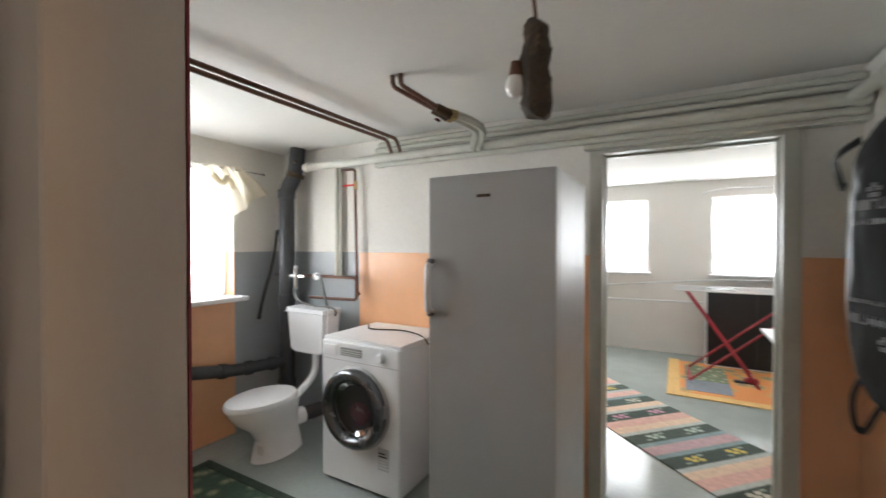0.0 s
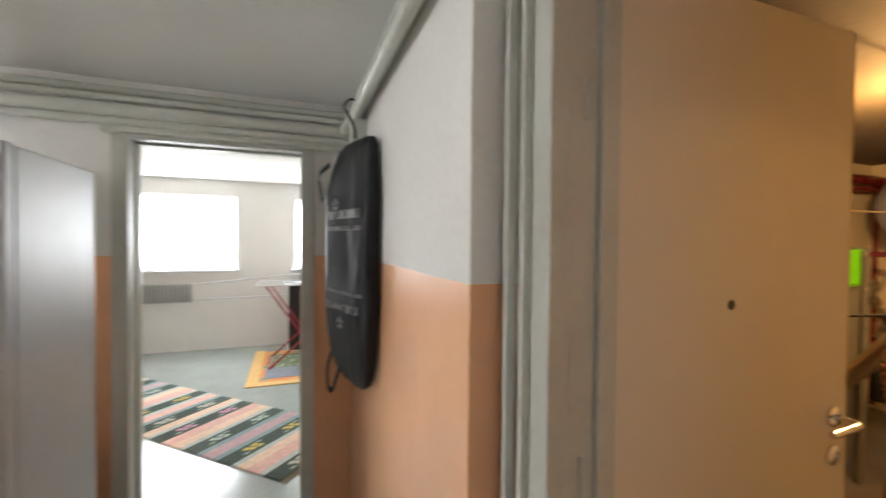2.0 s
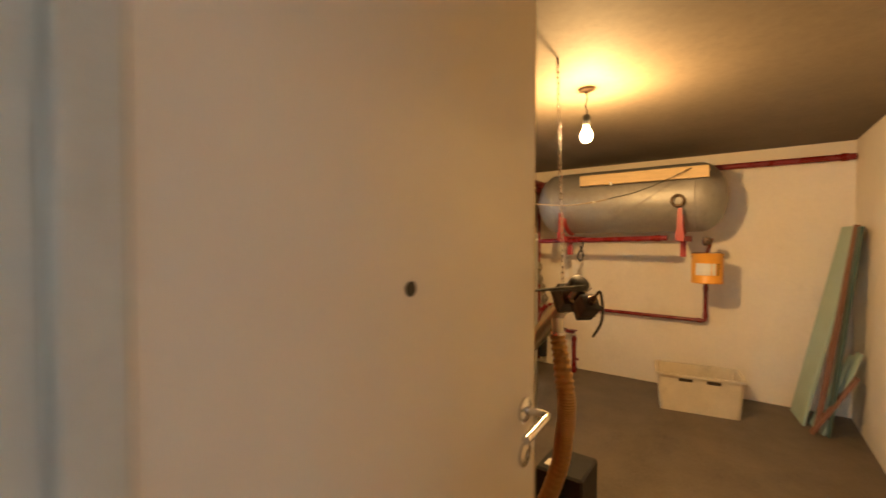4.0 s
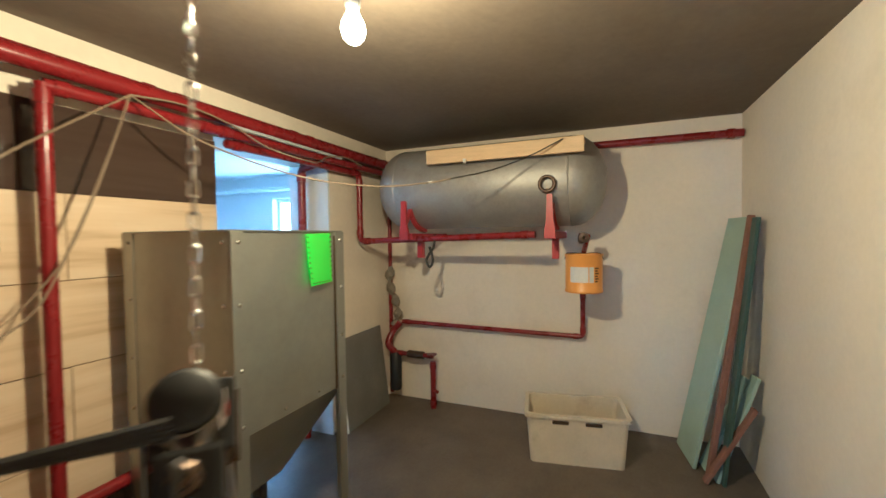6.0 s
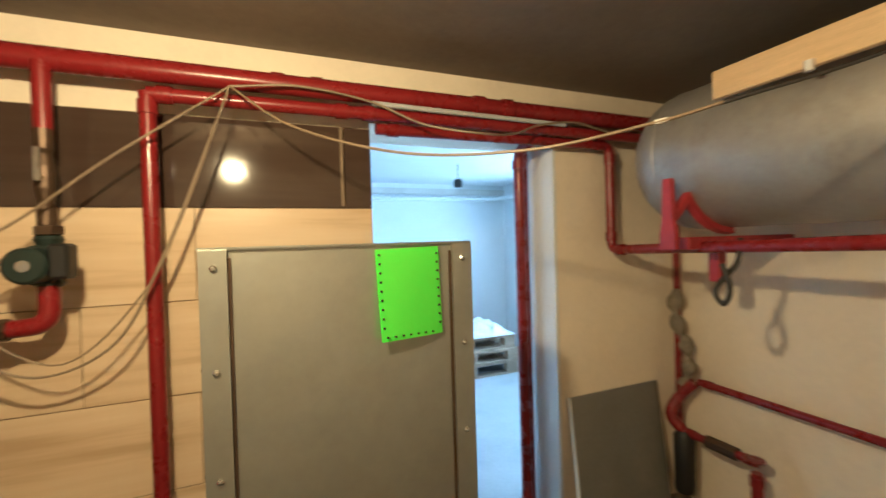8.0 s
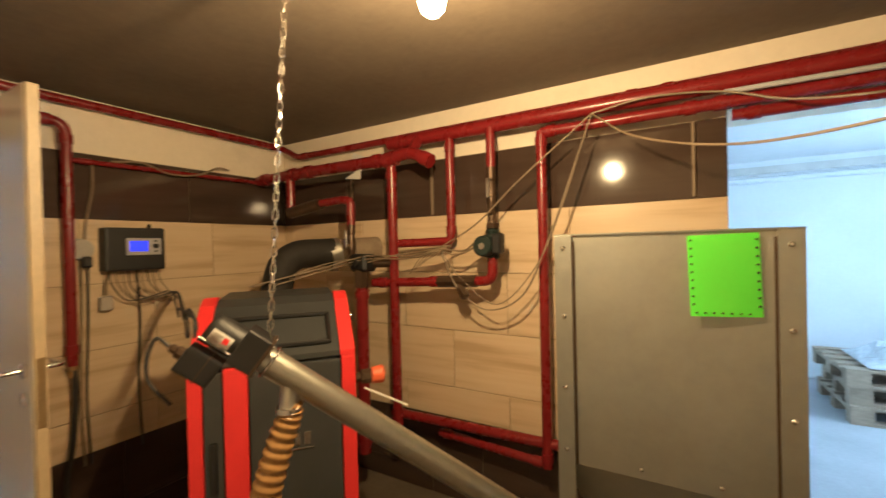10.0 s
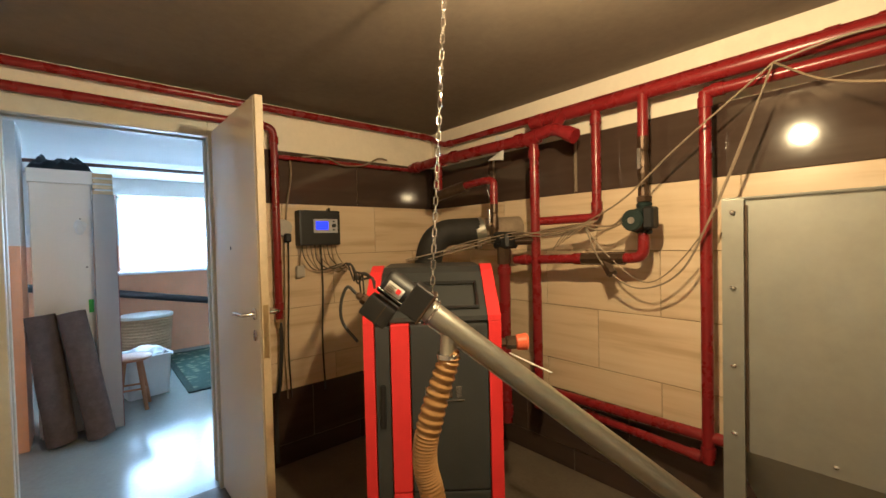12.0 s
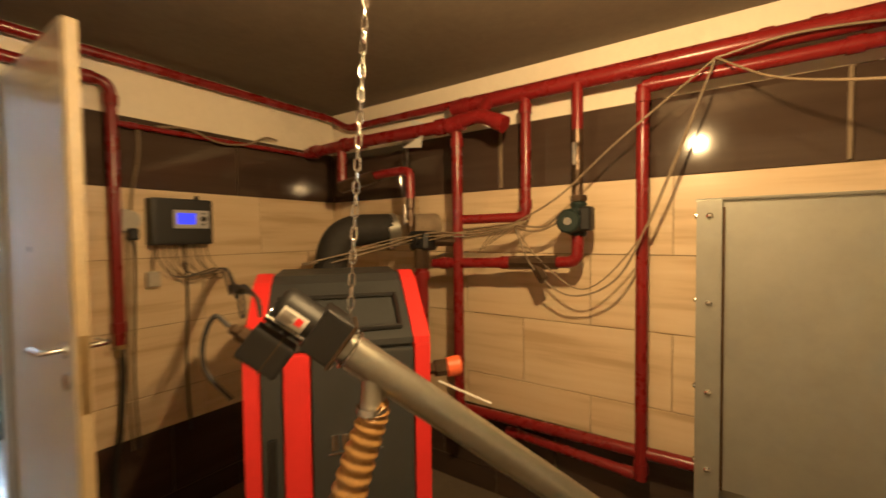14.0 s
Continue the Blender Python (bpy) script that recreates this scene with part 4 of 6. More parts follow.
# green note
note = thing("paper_note", (3.60, hy0, 1.36), "fluorescent green paper in a plastic sleeve, curling", "paper")
nb = bmesh.new()
rows, cols = 10, 8
vv = [[nb.verts.new((3.527 + 0.163 * (i / cols) + 0.006 * (j / rows), hy0 - 0.006 - 0.020 * (j / rows) ** 2 * (1 - i / cols) - 0.003 * math.sin(3 * i / cols), 1.478 - 0.222 * j / rows + 0.004 * i / cols)) for i in range(cols + 1)] for j in range(rows + 1)]
for a, b in zip(vv, vv[1:]):
    for i in range(cols):
        nb.faces.new((a[i], a[i + 1], b[i + 1], b[i]))
bmesh.ops.solidify(nb, geom=nb.faces[:], thickness=0.0012)
sheet = part("sheet", nb, GREEN_NOTE, note)
for k in range(9):
    for sx in (0.006, 0.154):
        z = 1.462 - k * 0.022
        x = 3.527 + sx + 0.006 * k / 9
        y = hy0 - 0.0085 - 0.020 * (k / 10) ** 2 * (1 - sx / 0.163)
        part("punch_mark", box(x, y - 0.003, z, x + 0.005, y, z + 0.005), BLACK, sheet)
for k in range(7):
    part("punch_mark", box(3.545 + k * 0.02, hy0 - 0.0302 + 0.003 * k, 1.265, 3.550 + k * 0.02, hy0 - 0.027 + 0.003 * k, 1.269), BLACK, sheet)


# ---- boiler room: control box and cables ----
ctl = thing("boiler_controller", (0.93, 1.10, 1.37), "black wall controller with a lit blue display", "controller")
part("case", box(0.945, 1.11, 1.375, 1.025, 1.385, 1.60, 0.012, seg=2), BLACK, ctl)
face = part("front_plate", box(1.0245, 1.20, 1.455, 1.028, 1.365, 1.545, 0.002), mat("grey_control_plate", (0.42, 0.42, 0.43), 0.4), ctl)
part("display", box(1.0275, 1.215, 1.475, 1.030, 1.30, 1.53, 0.001), SCREEN, face, "lit blue display")
part("knob", lathe([(0, 0), (0.013, 0), (0.012, 0.012), (0, 0.014)], along((1.028, 1.337, 1.503), (2, 1.337, 1.503)), 16), BLACK, face, "", True)
for z in (1.475, 1.53):
    part("button", box(1.0275, 1.33, z - 0.004, 1.030, 1.344, z + 0.004, 0.001), BLACK, face)
part("antenna", rod((0.98, 1.33, 1.60), (0.98, 1.33, 1.622), 0.008), BLACK, ctl)
socket = thing("wall_socket_box", (0.93, 1.02, 1.44), "round grey junction box with a black plug", "socket")
part("box", lathe([(0, 0), (0.055, 0), (0.05, 0.03), (0, 0.032)], along((0.942, 1.035, 1.49), (1.2, 1.035, 1.49)), 20), mat("dusty_grey_plastic", (0.38, 0.35, 0.3), 0.6), socket, "", True)
part("plug", box(0.965, 1.03, 1.40, 1.0, 1.07, 1.455, 0.008), BLACK, socket)


def cable(points, r, label, material=None, name="cable", n=8):
    root = thing(name, points[0], label, "cable")
    part("strand", tube(smooth_path(points, n), r, 6), material or RUBBER, root, "", True)
    return root


rnd = random.Random(4)
for k in range(9):
    y = 1.135 + k * 0.028
    end = Vector((1.01 + 0.004 * k, 1.395 + 0.004 * k, 1.25 - 0.004 * k))
    cable([(0.99, y, 1.38), (1.0 + 0.02 * rnd.random(), y + 0.01, 1.30 - 0.04 * rnd.random()), (1.0, y + 0.09, 1.235 - 0.05 * rnd.random()), end], 0.0032, "thin grey cable under the controller", WIRE if k % 3 else RUBBER)
gland = thing("grey_terminal", (0.97, 1.12, 1.20), "small grey cable connector hanging by its wires", "connector")
part("block", box(0.955, 1.10, 1.175, 0.985, 1.155, 1.25, 0.006), mat("grey_connector", (0.40, 0.37, 0.31), 0.6), gland)
cable([(0.97, 1.125, 1.25), (0.975, 1.13, 1.32), (0.985, 1.14, 1.38)], 0.005, "grey cable to the connector", WIRE)
for k, (y, z0, y1) in enumerate(((1.06, 1.40, 1.05), (1.035, 1.42, 1.025), (1.27, 1.38, 1.275))):
    cable([(0.965, y, z0), (0.96, y1 + 0.005, 1.1), (0.955, y1 - 0.006, 0.75), (0.955, y1 + 0.004, 0.42)], 0.006 if k == 2 else 0.005, "dark cable hanging down the tiles", WIRE if k == 1 else RUBBER)
cable([(0.985, 0.985, 0.93), (0.99, 0.99, 0.80), (0.97, 0.98, 0.55), (0.96, 0.955, 0.35), (0.98, 0.95, 0.05)], 0.013, "black rubber drain hose on the pipe end", RUBBER, "drain_hose")
tap = thing("drain_tap", (0.98, 0.985, 0.90), "small brass drain tap at the pipe end", "tap")
part("body", lathe([(0.012, 0), (0.018, 0.01), (0.018, 0.04), (0.026, 0.045), (0.026, 0.06), (0.02, 0.065)], Matrix.Translation((0.98, 0.985, 0.87)), 10), BRASS, tap)
part("tap_lever", box(0.985, 0.94, 0.925, 1.03, 0.95, 0.933, 0.002), CHROME, tap)
MC = TBM @ Vector((0, 0, -0.085))
GP = Vector((1.03, 1.42, 1.235))
ME = AM @ Vector((0, 0.03, -0.155))
for k in range(4):
    w = Vector((0.012 * math.sin(k * 2.1), 0.012 * math.cos(k * 1.7), 0.010 * math.sin(k)))
    cable([GP + w, GP.lerp(ME, 0.22) + w + Vector((0, 0, 0.015)), GP.lerp(ME, 0.48) + w + Vector((0, 0, -0.035 - 0.008 * k)), GP.lerp(ME, 0.62) + w * 1.6 + Vector((0, 0, -0.02 + 0.008 * k)), GP.lerp(ME, 0.85) + Vector((0, 0, 0.012)), ME + Vector((-0.02, -0.01, 0.015 - 0.006 * k))], 0.0045, "black cable slung from the controller to the motor")
cable([GP.lerp(ME, 0.55), GP.lerp(ME, 0.60) + Vector((0, 0, -0.09)), GP.lerp(ME, 0.68) + Vector((0, 0, -0.075)), GP.lerp(ME, 0.66) + Vector((0, 0, 0.0))], 0.004, "black cable loop in the slung bundle")
cable([tuple(MC), tuple(MC - AD * 0.035), (MC.x - 0.035, MC.y - 0.035, MC.z - 0.03), (MC.x - 0.035, MC.y - 0.03, MC.z - 0.09), (MC.x - 0.01, MC.y + 0.005, MC.z - 0.15)], 0.005, "black cable of the auger motor")
node = (3.18, 2.09, 2.03)
cable([(0.975, 1.16, 1.94), (0.985, 1.3, 1.955), (0.98, 1.45, 1.915), (0.985, 1.6, 1.93), (0.985, 1.72, 1.99), (0.975, 1.80, 1.99)], 0.006, "pale cable looped over the thin pipe", WIRE)
cable([(0.96, 1.09, 1.93), (0.955, 1.09, 1.80), (0.955, 1.06, 1.62), (0.955, 1.05, 1.50)], 0.006, "pale cable down to the junction box", WIRE)
bundle = [((1.55, 1.55, 1.27), (1.75, 1.8, 1.33), (1.98, 1.95, 1.40)), ((1.6, 1.5, 1.28), (1.8, 1.82, 1.36), (2.0, 1.96, 1.42)), ((1.58, 1.6, 1.275), (1.74, 1.85, 1.37), (1.95, 1.97, 1.41)), ((1.66, 1.62, 1.28), (1.8, 1.88, 1.35), (2.0, 1.97, 1.385))]
for k, b in enumerate(bundle):
    cable([*b, (2.22, 2.03, 1.40 + 0.012 * k), (2.40, 2.05, 1.44 + 0.006 * k), (2.48, 2.06, 1.47)], 0.0035, "pale cable bundle over the boiler pipes", WIRE)
cable([(2.40, 2.05, 1.45), (2.62, 2.06, 1.57), (2.85, 2.07, 1.77), node], 0.004, "pale cable slung up to the ceiling pipe", WIRE)
cable([(2.42, 2.05, 1.45), (2.55, 2.06, 1.44), (2.62, 2.05, 1.48), (2.68, 2.05, 1.50)], 0.005, "pale cable to the pump", WIRE)
cable([(2.42, 2.05, 1.44), (2.50, 2.06, 1.42), (2.58, 2.06, 1.44), (2.69, 2.06, 1.50)], 0.005, "pale cable to the pump", WIRE)
cable([(2.42, 2.05, 1.43), (2.50, 2.07, 1.25), (2.66, 2.08, 1.14), (2.85, 2.08, 1.22), (2.98, 2.08, 1.48), (3.10, 2.08, 1.80), node], 0.0042, "brown cable sagging from the ceiling pipe", mat("brown_cable", (0.22, 0.17, 0.11), 0.5))
cable([(2.42, 2.05, 1.44), (2.52, 2.07, 1.30), (2.72, 2.08, 1.17), (2.92, 2.08, 1.36), (3.04, 2.08, 1.62), node], 0.003, "thin pale cable sagging from the ceiling pipe", WIRE)
for k in range(5):
    cable([(2.42, 2.04, 1.45), (2.40 - 0.02 * k, 2.03, 1.42), (2.36 - 0.03 * k, 2.02, 1.40 - 0.02 * k)], 0.003, "loose cable tie end", WIRE, "cable_tie", 4)
cable([node, (3.36, 1.93, 1.87), (3.63, 1.67, 1.745), (3.88, 1.42, 1.71), (4.08, 1.23, 1.738), (4.18, 1.14, 1.765)], 0.004, "pale cable slung across to the tank", WIRE)
cable([node, (3.4, 2.09, 2.055), (3.65, 2.10, 2.03), (3.85, 2.06, 1.95), (4.05, 1.95, 1.90), (4.25, 2.05, 1.94), (4.4, 2.1, 2.0), (4.6, 2.1, 2.03), (4.8, 2.1, 2.0)], 0.0045, "thin brown cable over the store opening", mat("brown_cable", (0.22, 0.17, 0.11)))
cable([(4.18, 1.14, 1.765), (4.40, 0.98, 1.83), (4.60, 0.80, 1.93), (4.69, 0.62, 2.03)], 0.004, "thin dark cable across the board")
cable([(4.085, 1.228, 1.739), (4.105, 1.21, 1.743)], 0.006, "pale plastic connector on the slung cable", PAPER, "cable_joint")
cable([(4.69, 1.24, 1.965), (4.69, 1.24, 1.935)], 0.012, "white plastic clip under the pine board", PAPER, "cable_joint")
conduit = thing("conduit", (3.69, 2.13, 1.975), "grey plastic conduit under the pipes", "conduit")
part("tube", rod((3.66, 2.115, 2.03), (4.56, 2.115, 2.02), 0.010), mat("grey_conduit_plastic", (0.45, 0.46, 0.5), 0.4), conduit)
for x, z, w in ((3.56, 1.80, 0.006), (2.25, 1.82, 0.007), (1.62, 1.84, 0.006)):
    wire = thing("wall_cable", (x, 2.25, z), "pale narrow cable strip on the brown tiles", "cable")
    part("strip", box(x - w, 2.245, 1.65, x + w, 2.256, 1.965, 0.002), WIRE, wire)
card = thing("card_scrap", (1.86, 2.0, 1.88), "white card scrap tucked behind the pipe", "card")
part("card", loft([[(1.78, 2.02, 1.88), (1.92, 2.0, 1.86), (1.93, 1.995, 1.92)], [(1.78, 2.023, 1.88), (1.92, 2.003, 1.86), (1.93, 1.998, 1.92)]]), PAPER, card)
card2 = thing("card_scrap", (1.86, 2.0, 2.02), "white card scrap tucked behind the pipe", "card")
part("card", loft([[(1.75, 2.11, 1.99), (1.90, 2.10, 2.0), (1.78, 2.10, 2.05)], [(1.75, 2.113, 1.99), (1.90, 2.103, 2.0), (1.78, 2.103, 2.05)]]), PAPER, card2)
skew = thing("valve_key", (2.405, 1.45, 0.905), "flat pale steel lever on the boiler drain", "lever")
part("rod", box(-0.006, -0.002, 0, 0.006, 0.002, 0.195, 0.0015, turn=along((2.405, 1.45, 0.905), (2.594, 1.49, 0.852))), PAPER, skew)

# ---- tank on the east wall ----
TX, TZ, TR = 5.06, 1.822, 0.302
tank = thing("pressure_tank", (TX, 1.2, TZ), "silver-painted horizontal steel tank, stained, near the ceiling", "tank")
prof = [(0, -0.83)] + [(TR * math.sin(a), -0.62 - 0.21 * math.cos(a)) for a in [0.2, 0.45, 0.7, 0.95, 1.2, 1.4, 1.57]] + [(TR, 0.0)] + [(TR * math.sin(a), 0.62 + 0.21 * math.cos(a)) for a in [1.57, 1.4, 1.2, 0.95, 0.7, 0.45, 0.2]] + [(0, 0.83)]
part("shell", lathe(prof, Matrix.Translation((TX, 1.21, TZ)) @ Matrix.Rotation(math.pi / 2, 4, "X"), 48), TANK, tank, "", True)
for y in (0.60, 1.82):
    part("weld", lathe([(TR, -0.006), (TR + 0.003, 0), (TR, 0.006)], Matrix.Translation((TX, y, TZ)) @ Matrix.Rotation(math.pi / 2, 4, "X"), 48), TANK, tank, "", True)
part("ring_handle", tube([(4.735, 0.72 + 0.045 * math.cos(a), 1.775 + 0.045 * math.sin(a)) for a in [k * math.pi / 12 for k in range(25)]], 0.012, 10), DULL, tank, "rusty steel ring", True)
part("nozzle", rod((4.80, 0.72, 1.735), (4.735, 0.72, 1.735), 0.014, 12), DULL, tank)


def bracket(y, label):
    root = thing("tank_bracket", (5.0, y, 1.5), label, "bracket", "tank brackets")
    up = loft([[(4.705 + a * 0.012, y + b * w, z) for a, b in ((-1, -1), (1, -1), (1, 1), (-1, 1))] for z, w in ((1.44, 0.034), (1.50, 0.032), (1.55, 0.022), (1.70, 0.017), (1.71, 0.015))])
    part("upright", up, BRIGHT_RED_OLD, root)
    arc = [(TX - (TR + 0.012) * math.sin(a), y, TZ - (TR + 0.012) * math.cos(a)) for a in [0.95, 0.8, 0.6, 0.4, 0.2, 0.0]]
    part("saddle", tube([(4.72, y, 1.56)] + arc, 0.022, 4), BRIGHT_RED_OLD, root)
    part("beam", box(4.78, y - 0.025, 1.435, 5.45, y + 0.025, 1.485, 0.004), BRIGHT_RED_OLD, root)
    part("foot", box(4.95, y - 0.022, 1.30, 5.0, y + 0.022, 1.44, 0.004), BRIGHT_RED_OLD, root)
    return root


BRIGHT_RED_OLD = mat("red_bracket_paint", (0.36, 0.028, 0.025), 0.4, var=0.15, scale=10, stain=(0.2, 0.03, 0.02), stain_amount=0.4)
bracket(0.70, "red painted steel bracket holding the tank")
bracket(1.70, "red painted steel bracket holding the tank")
plank = thing("pine_board", (4.7, 1.0, 2.15), "raw pine box board lying on the tank", "board")
part("board", box(4.70, 0.50, 1.950, 4.725, 1.52, 2.045, 0.003), PLANK, plank)
part("board_top", box(4.726, 0.50, 2.020, 4.842, 1.52, 2.040, 0.003), PLANK, plank)
part("end_block", box(4.727, 0.505, 1.985, 4.757, 0.53, 2.018, 0.002), PLANK, plank)
hookw = thing("rubber_loop", (4.75, 1.52, 1.42), "black rubber loop hanging from the pipe", "loop")
part("loop", tube(smooth_path([(4.85, 1.53, 1.475), (4.835, 1.525, 1.43), (4.81, 1.525, 1.38), (4.735, 1.545, 1.30), (4.735, 1.52, 1.25), (4.735, 1.495, 1.30), (4.735, 1.52, 1.39)]), 0.009, 8), RUBBER, hookw, "", True)
tin = thing("paint_tin", (5.0, 0.47, 1.05), "orange-yellow tin with a pale label under a valve", "tin")
TC = Vector((5.03, 0.525, 1.078))
TRR = 0.122
part("tin", lathe([(0.02, 0), (TRR - 0.004, 0), (TRR, 0.005), (TRR, 0.014), (TRR - 0.004, 0.02), (TRR - 0.004, 0.235), (TRR, 0.240), (TRR + 0.001, 0.252), (TRR - 0.006, 0.254), (TRR - 0.006, 0.02), (0, 0.02)], Matrix.Translation(TC), 40), YELLOW, tin, "", True)


def tin_band(name, a0, a1, z0, z1, material, label=""):
    """A printed area wrapped round the tin."""
    ang = [math.radians(a0 + (a1 - a0) * k / 10) for k in range(11)]
    return part(name, loft([[TC + Vector((r * math.cos(a), r * math.sin(a), z)) for r, aa in ((TRR - 0.003, ang), (TRR - 0.0015, ang[::-1])) for a in aa] for z in (z0, z1)]), material, tin, label, True)


tin_band("label", 140, 197, 0.072, 0.172, PAPER, "pale printed label")
tin_band("label", 200, 214, 0.072, 0.172, PAPER, "pale printed label")
for k in range(6):
    tin_band("print_bar", 218, 228 + 4 * (k % 2), 0.075 + 0.017 * k, 0.083 + 0.017 * k, BLACK)
part("bail", tube(smooth_path([TC + Vector((0, TRR, 0.22)), TC + Vector((-0.06, TRR * 0.8, 0.262)), TC + Vector((-TRR, 0, 0.262)), TC + Vector((-0.06, -TRR * 0.8, 0.262)), TC + Vector((0, -TRR, 0.22))]), 0.0025, 6), DULL, tin, "thin wire handle", True)
pipe_run("tin_pipe", [("pipe", [(5.05, 0.50, 1.45), (5.30, 0.55, 1.30), (5.38, 0.555, 1.05), (5.38, 0.555, 0.69), (5.38, 2.09, 0.705)], 0.018)], "thin red pipe running down and along the wall", radius=0.03)
tv = thing("gate_valve", (5.05, 0.52, 1.42), "small grey gate valve under the tank", "valve")
part("body", lathe([(0.012, 0), (0.02, 0.01), (0.024, 0.04), (0.016, 0.07)], Matrix.Translation((5.03, 0.54, 1.40)), 12), DULL, tv, "", True)
part("handwheel", lathe([(0.012, 0), (0.032, 0.002), (0.034, 0.010), (0.012, 0.012)], along((5.0, 0.52, 1.44), (4.8, 0.5, 1.44)), 18), DULL, tv, "", True)
wires_pipe = pipe_run("corner_pipe", [("pipe", [(5.37, 2.20, 2.08), (5.37, 2.20, 0.06)], 0.018)], "dark red pipe down the room corner")
stand = pipe_run("standpipe", [("stand", [(5.30, 1.76, 0.0), (5.30, 1.76, 0.40)], 0.024), ("cross", [(5.31, 2.12, 0.44), (5.31, 1.76, 0.44)], 0.020)], "red standpipe rising from the floor", radius=0.02)
sv = thing("water_meter_valve", (5.3, 1.9, 0.44), "dull brass valve between two red pipes", "valve")
part("body", rod((5.31, 1.85, 0.44), (5.31, 2.0, 0.44), 0.032, 10), DULL, sv)
part("wheel", lathe([(0, 0), (0.04, 0), (0.045, 0.008), (0, 0.014)], along((5.28, 1.76, 0.46), (5.28, 1.76, 0.60)), 18), RED, sv, "", True)
part("small_tap", rod((5.30, 1.76, 0.16), (5.25, 1.70, 0.16), 0.014, 8), RED, sv)
filt = thing("water_filter", (5.30, 2.1, 0.1), "black cylindrical water filter under red fittings", "filter")
part("bowl", lathe([(0, 0.12), (0.045, 0.12), (0.05, 0.14), (0.052, 0.42), (0.03, 0.45)], Matrix.Translation((5.30, 2.12, 0)), 20), BLACK, filt, "", True)
part("head", tube(smooth_path([(5.30, 2.12, 0.44), (5.28, 2.18, 0.52), (5.33, 2.16, 0.62), (5.36, 2.10, 0.70)]), 0.03, 12), RED, filt, "", True)
rag = thing("pipe_lagging", (5.37, 2.18, 0.6), "ragged grey lagging hanging round the corner pipe", "lagging")
rb = tube(smooth_path([(5.36, 2.19, 1.20), (5.35, 2.20, 1.05), (5.37, 2.16, 0.92), (5.35, 2.12, 0.80), (5.36, 2.15, 0.68)], 10), [0.012 + 0.028 * abs(math.sin(k * 0.35)) for k in range(41)], 12)
for v in rb.verts:
    v.co += 0.012 * Vector(noise.noise_vector(v.co * 25))
part("rag", rb, mat("grey_lagging_cloth", (0.22, 0.19, 0.14), 0.9, var=0.4, scale=20, relief=0.6), rag, "", True)
sheetp = thing("leaning_sheet", (4.7, 2.2, 0), "dark grey sheet panel leaning in the corner", "panel")
part("sheet", box(0, 0, 0, 0.60, 0.012, 0.69, 0.002, turn=pose(4.66, 2.165, 0, -7, 0, 0)), mat("dark_grey_panel", (0.16, 0.16, 0.15), 0.45, var=0.15, scale=4, stain=(0.3, 0.26, 0.2), stain_amount=0.3), sheetp)
part("edge", box(-0.008, -0.004, 0, 0.0, 0.016, 0.69, 0.001, turn=pose(4.66, 2.165, 0, -7, 0, 0)), STORE, sheetp, "pale panel edge")

# crate and leaning boards
crate = thing("plastic_crate", (4.95, 0.55, 0), "dirty cream plastic crate, empty, on the floor", "crate")
CM = pose(4.98, 0.585, 0, 0, 0, 100)


def tub(w, d, h, t, taper, m):
    bm = bmesh.new()

    def rr(sx, sy, z, r=0.03):
        out = []
        for cxs, cys, a0 in ((1, 1, 0), (-1, 1, 90), (-1, -1, 180), (1, -1, 270)):
            for k in range(4):
                a = math.radians(a0 + 30 * k)
                out.append(m @ Vector((cxs * (sx - r) + r * math.cos(a), cys * (sy - r) + r * math.sin(a), z)))
        return out
    W, D = w / 2, d / 2
    rings = [rr(W * taper, D * taper, 0), rr(W, D, h), rr(W + 0.015, D + 0.015, h), rr(W + 0.015, D + 0.015, h + 0.02), rr(W - t, D - t, h + 0.02), rr((W - t) * taper, (D - t) * taper, t)]
    return loft(rings, bm)


part("tub", tub(0.62, 0.36, 0.30, 0.012, 0.93, CM), CRATE, crate)
for x in (-0.1, 0.1):
    part("grip_slot", box(x - 0.05, 0.178, 0.262, x + 0.05, 0.186, 0.285, 0.004, turn=CM), DULL, crate, "dark hand slot")
# dark green for boards end-on in shadow: their shade is in the colour
GREEN_SHADED = mat("shaded_green_board", (0.05, 0.09, 0.07), 0.5, var=0.2, scale=5)
BROWN_PLANK = mat("brown_plank", (0.23, 0.11, 0.06), 0.7, var=0.2, scale=8)
boards = [(5.20, -0.105, 1.58, PALE_GREEN, 0.022, 0.33, 8, 11.2, "pale green painted board leaning on the wall"), (4.985, -0.20, 1.57, BROWN_PLANK, 0.03, 0.04, 8, 7.6, "brown plank leaning among green boards"), (4.92, -0.25, 1.55, GREEN_SHADED, 0.02, 0.07, 6, 5.8, "green board coloured dark as shade, leaning on the wall"), (5.08, -0.18, 0.62, PALE_GREEN, 0.02, 0.10, 8, 22.0, "short pale green board leaning on the wall"), (4.95, -0.22, 0.66, PALE_GREEN, 0.02, 0.08, 8, 18.0, "short pale green board leaning on the wall"), (4.90, -0.16, 0.52, BROWN_PLANK, 0.025, 0.05, 4, 28.0, "short brown offcut leaning on the wall")]
for x, y, h, m, t, w, rz, lean, label in boards:
    root = thing("leaning_board", (x, y, 0), label, "board", "leaning boards")
    part("board", box(-w / 2, 0, 0, w / 2, t, h, 0.003, turn=pose(x, y, 0, lean, 0, rz)), m, root)

# dark box with a card by the open door
bin_ = thing("black_box", (2.74, 0.95, 0), "black box with a pale card on top", "box")
part("box", box(2.62, 0.84, 0, 2.86, 1.06, 0.39, 0.01), BLACK, bin_)
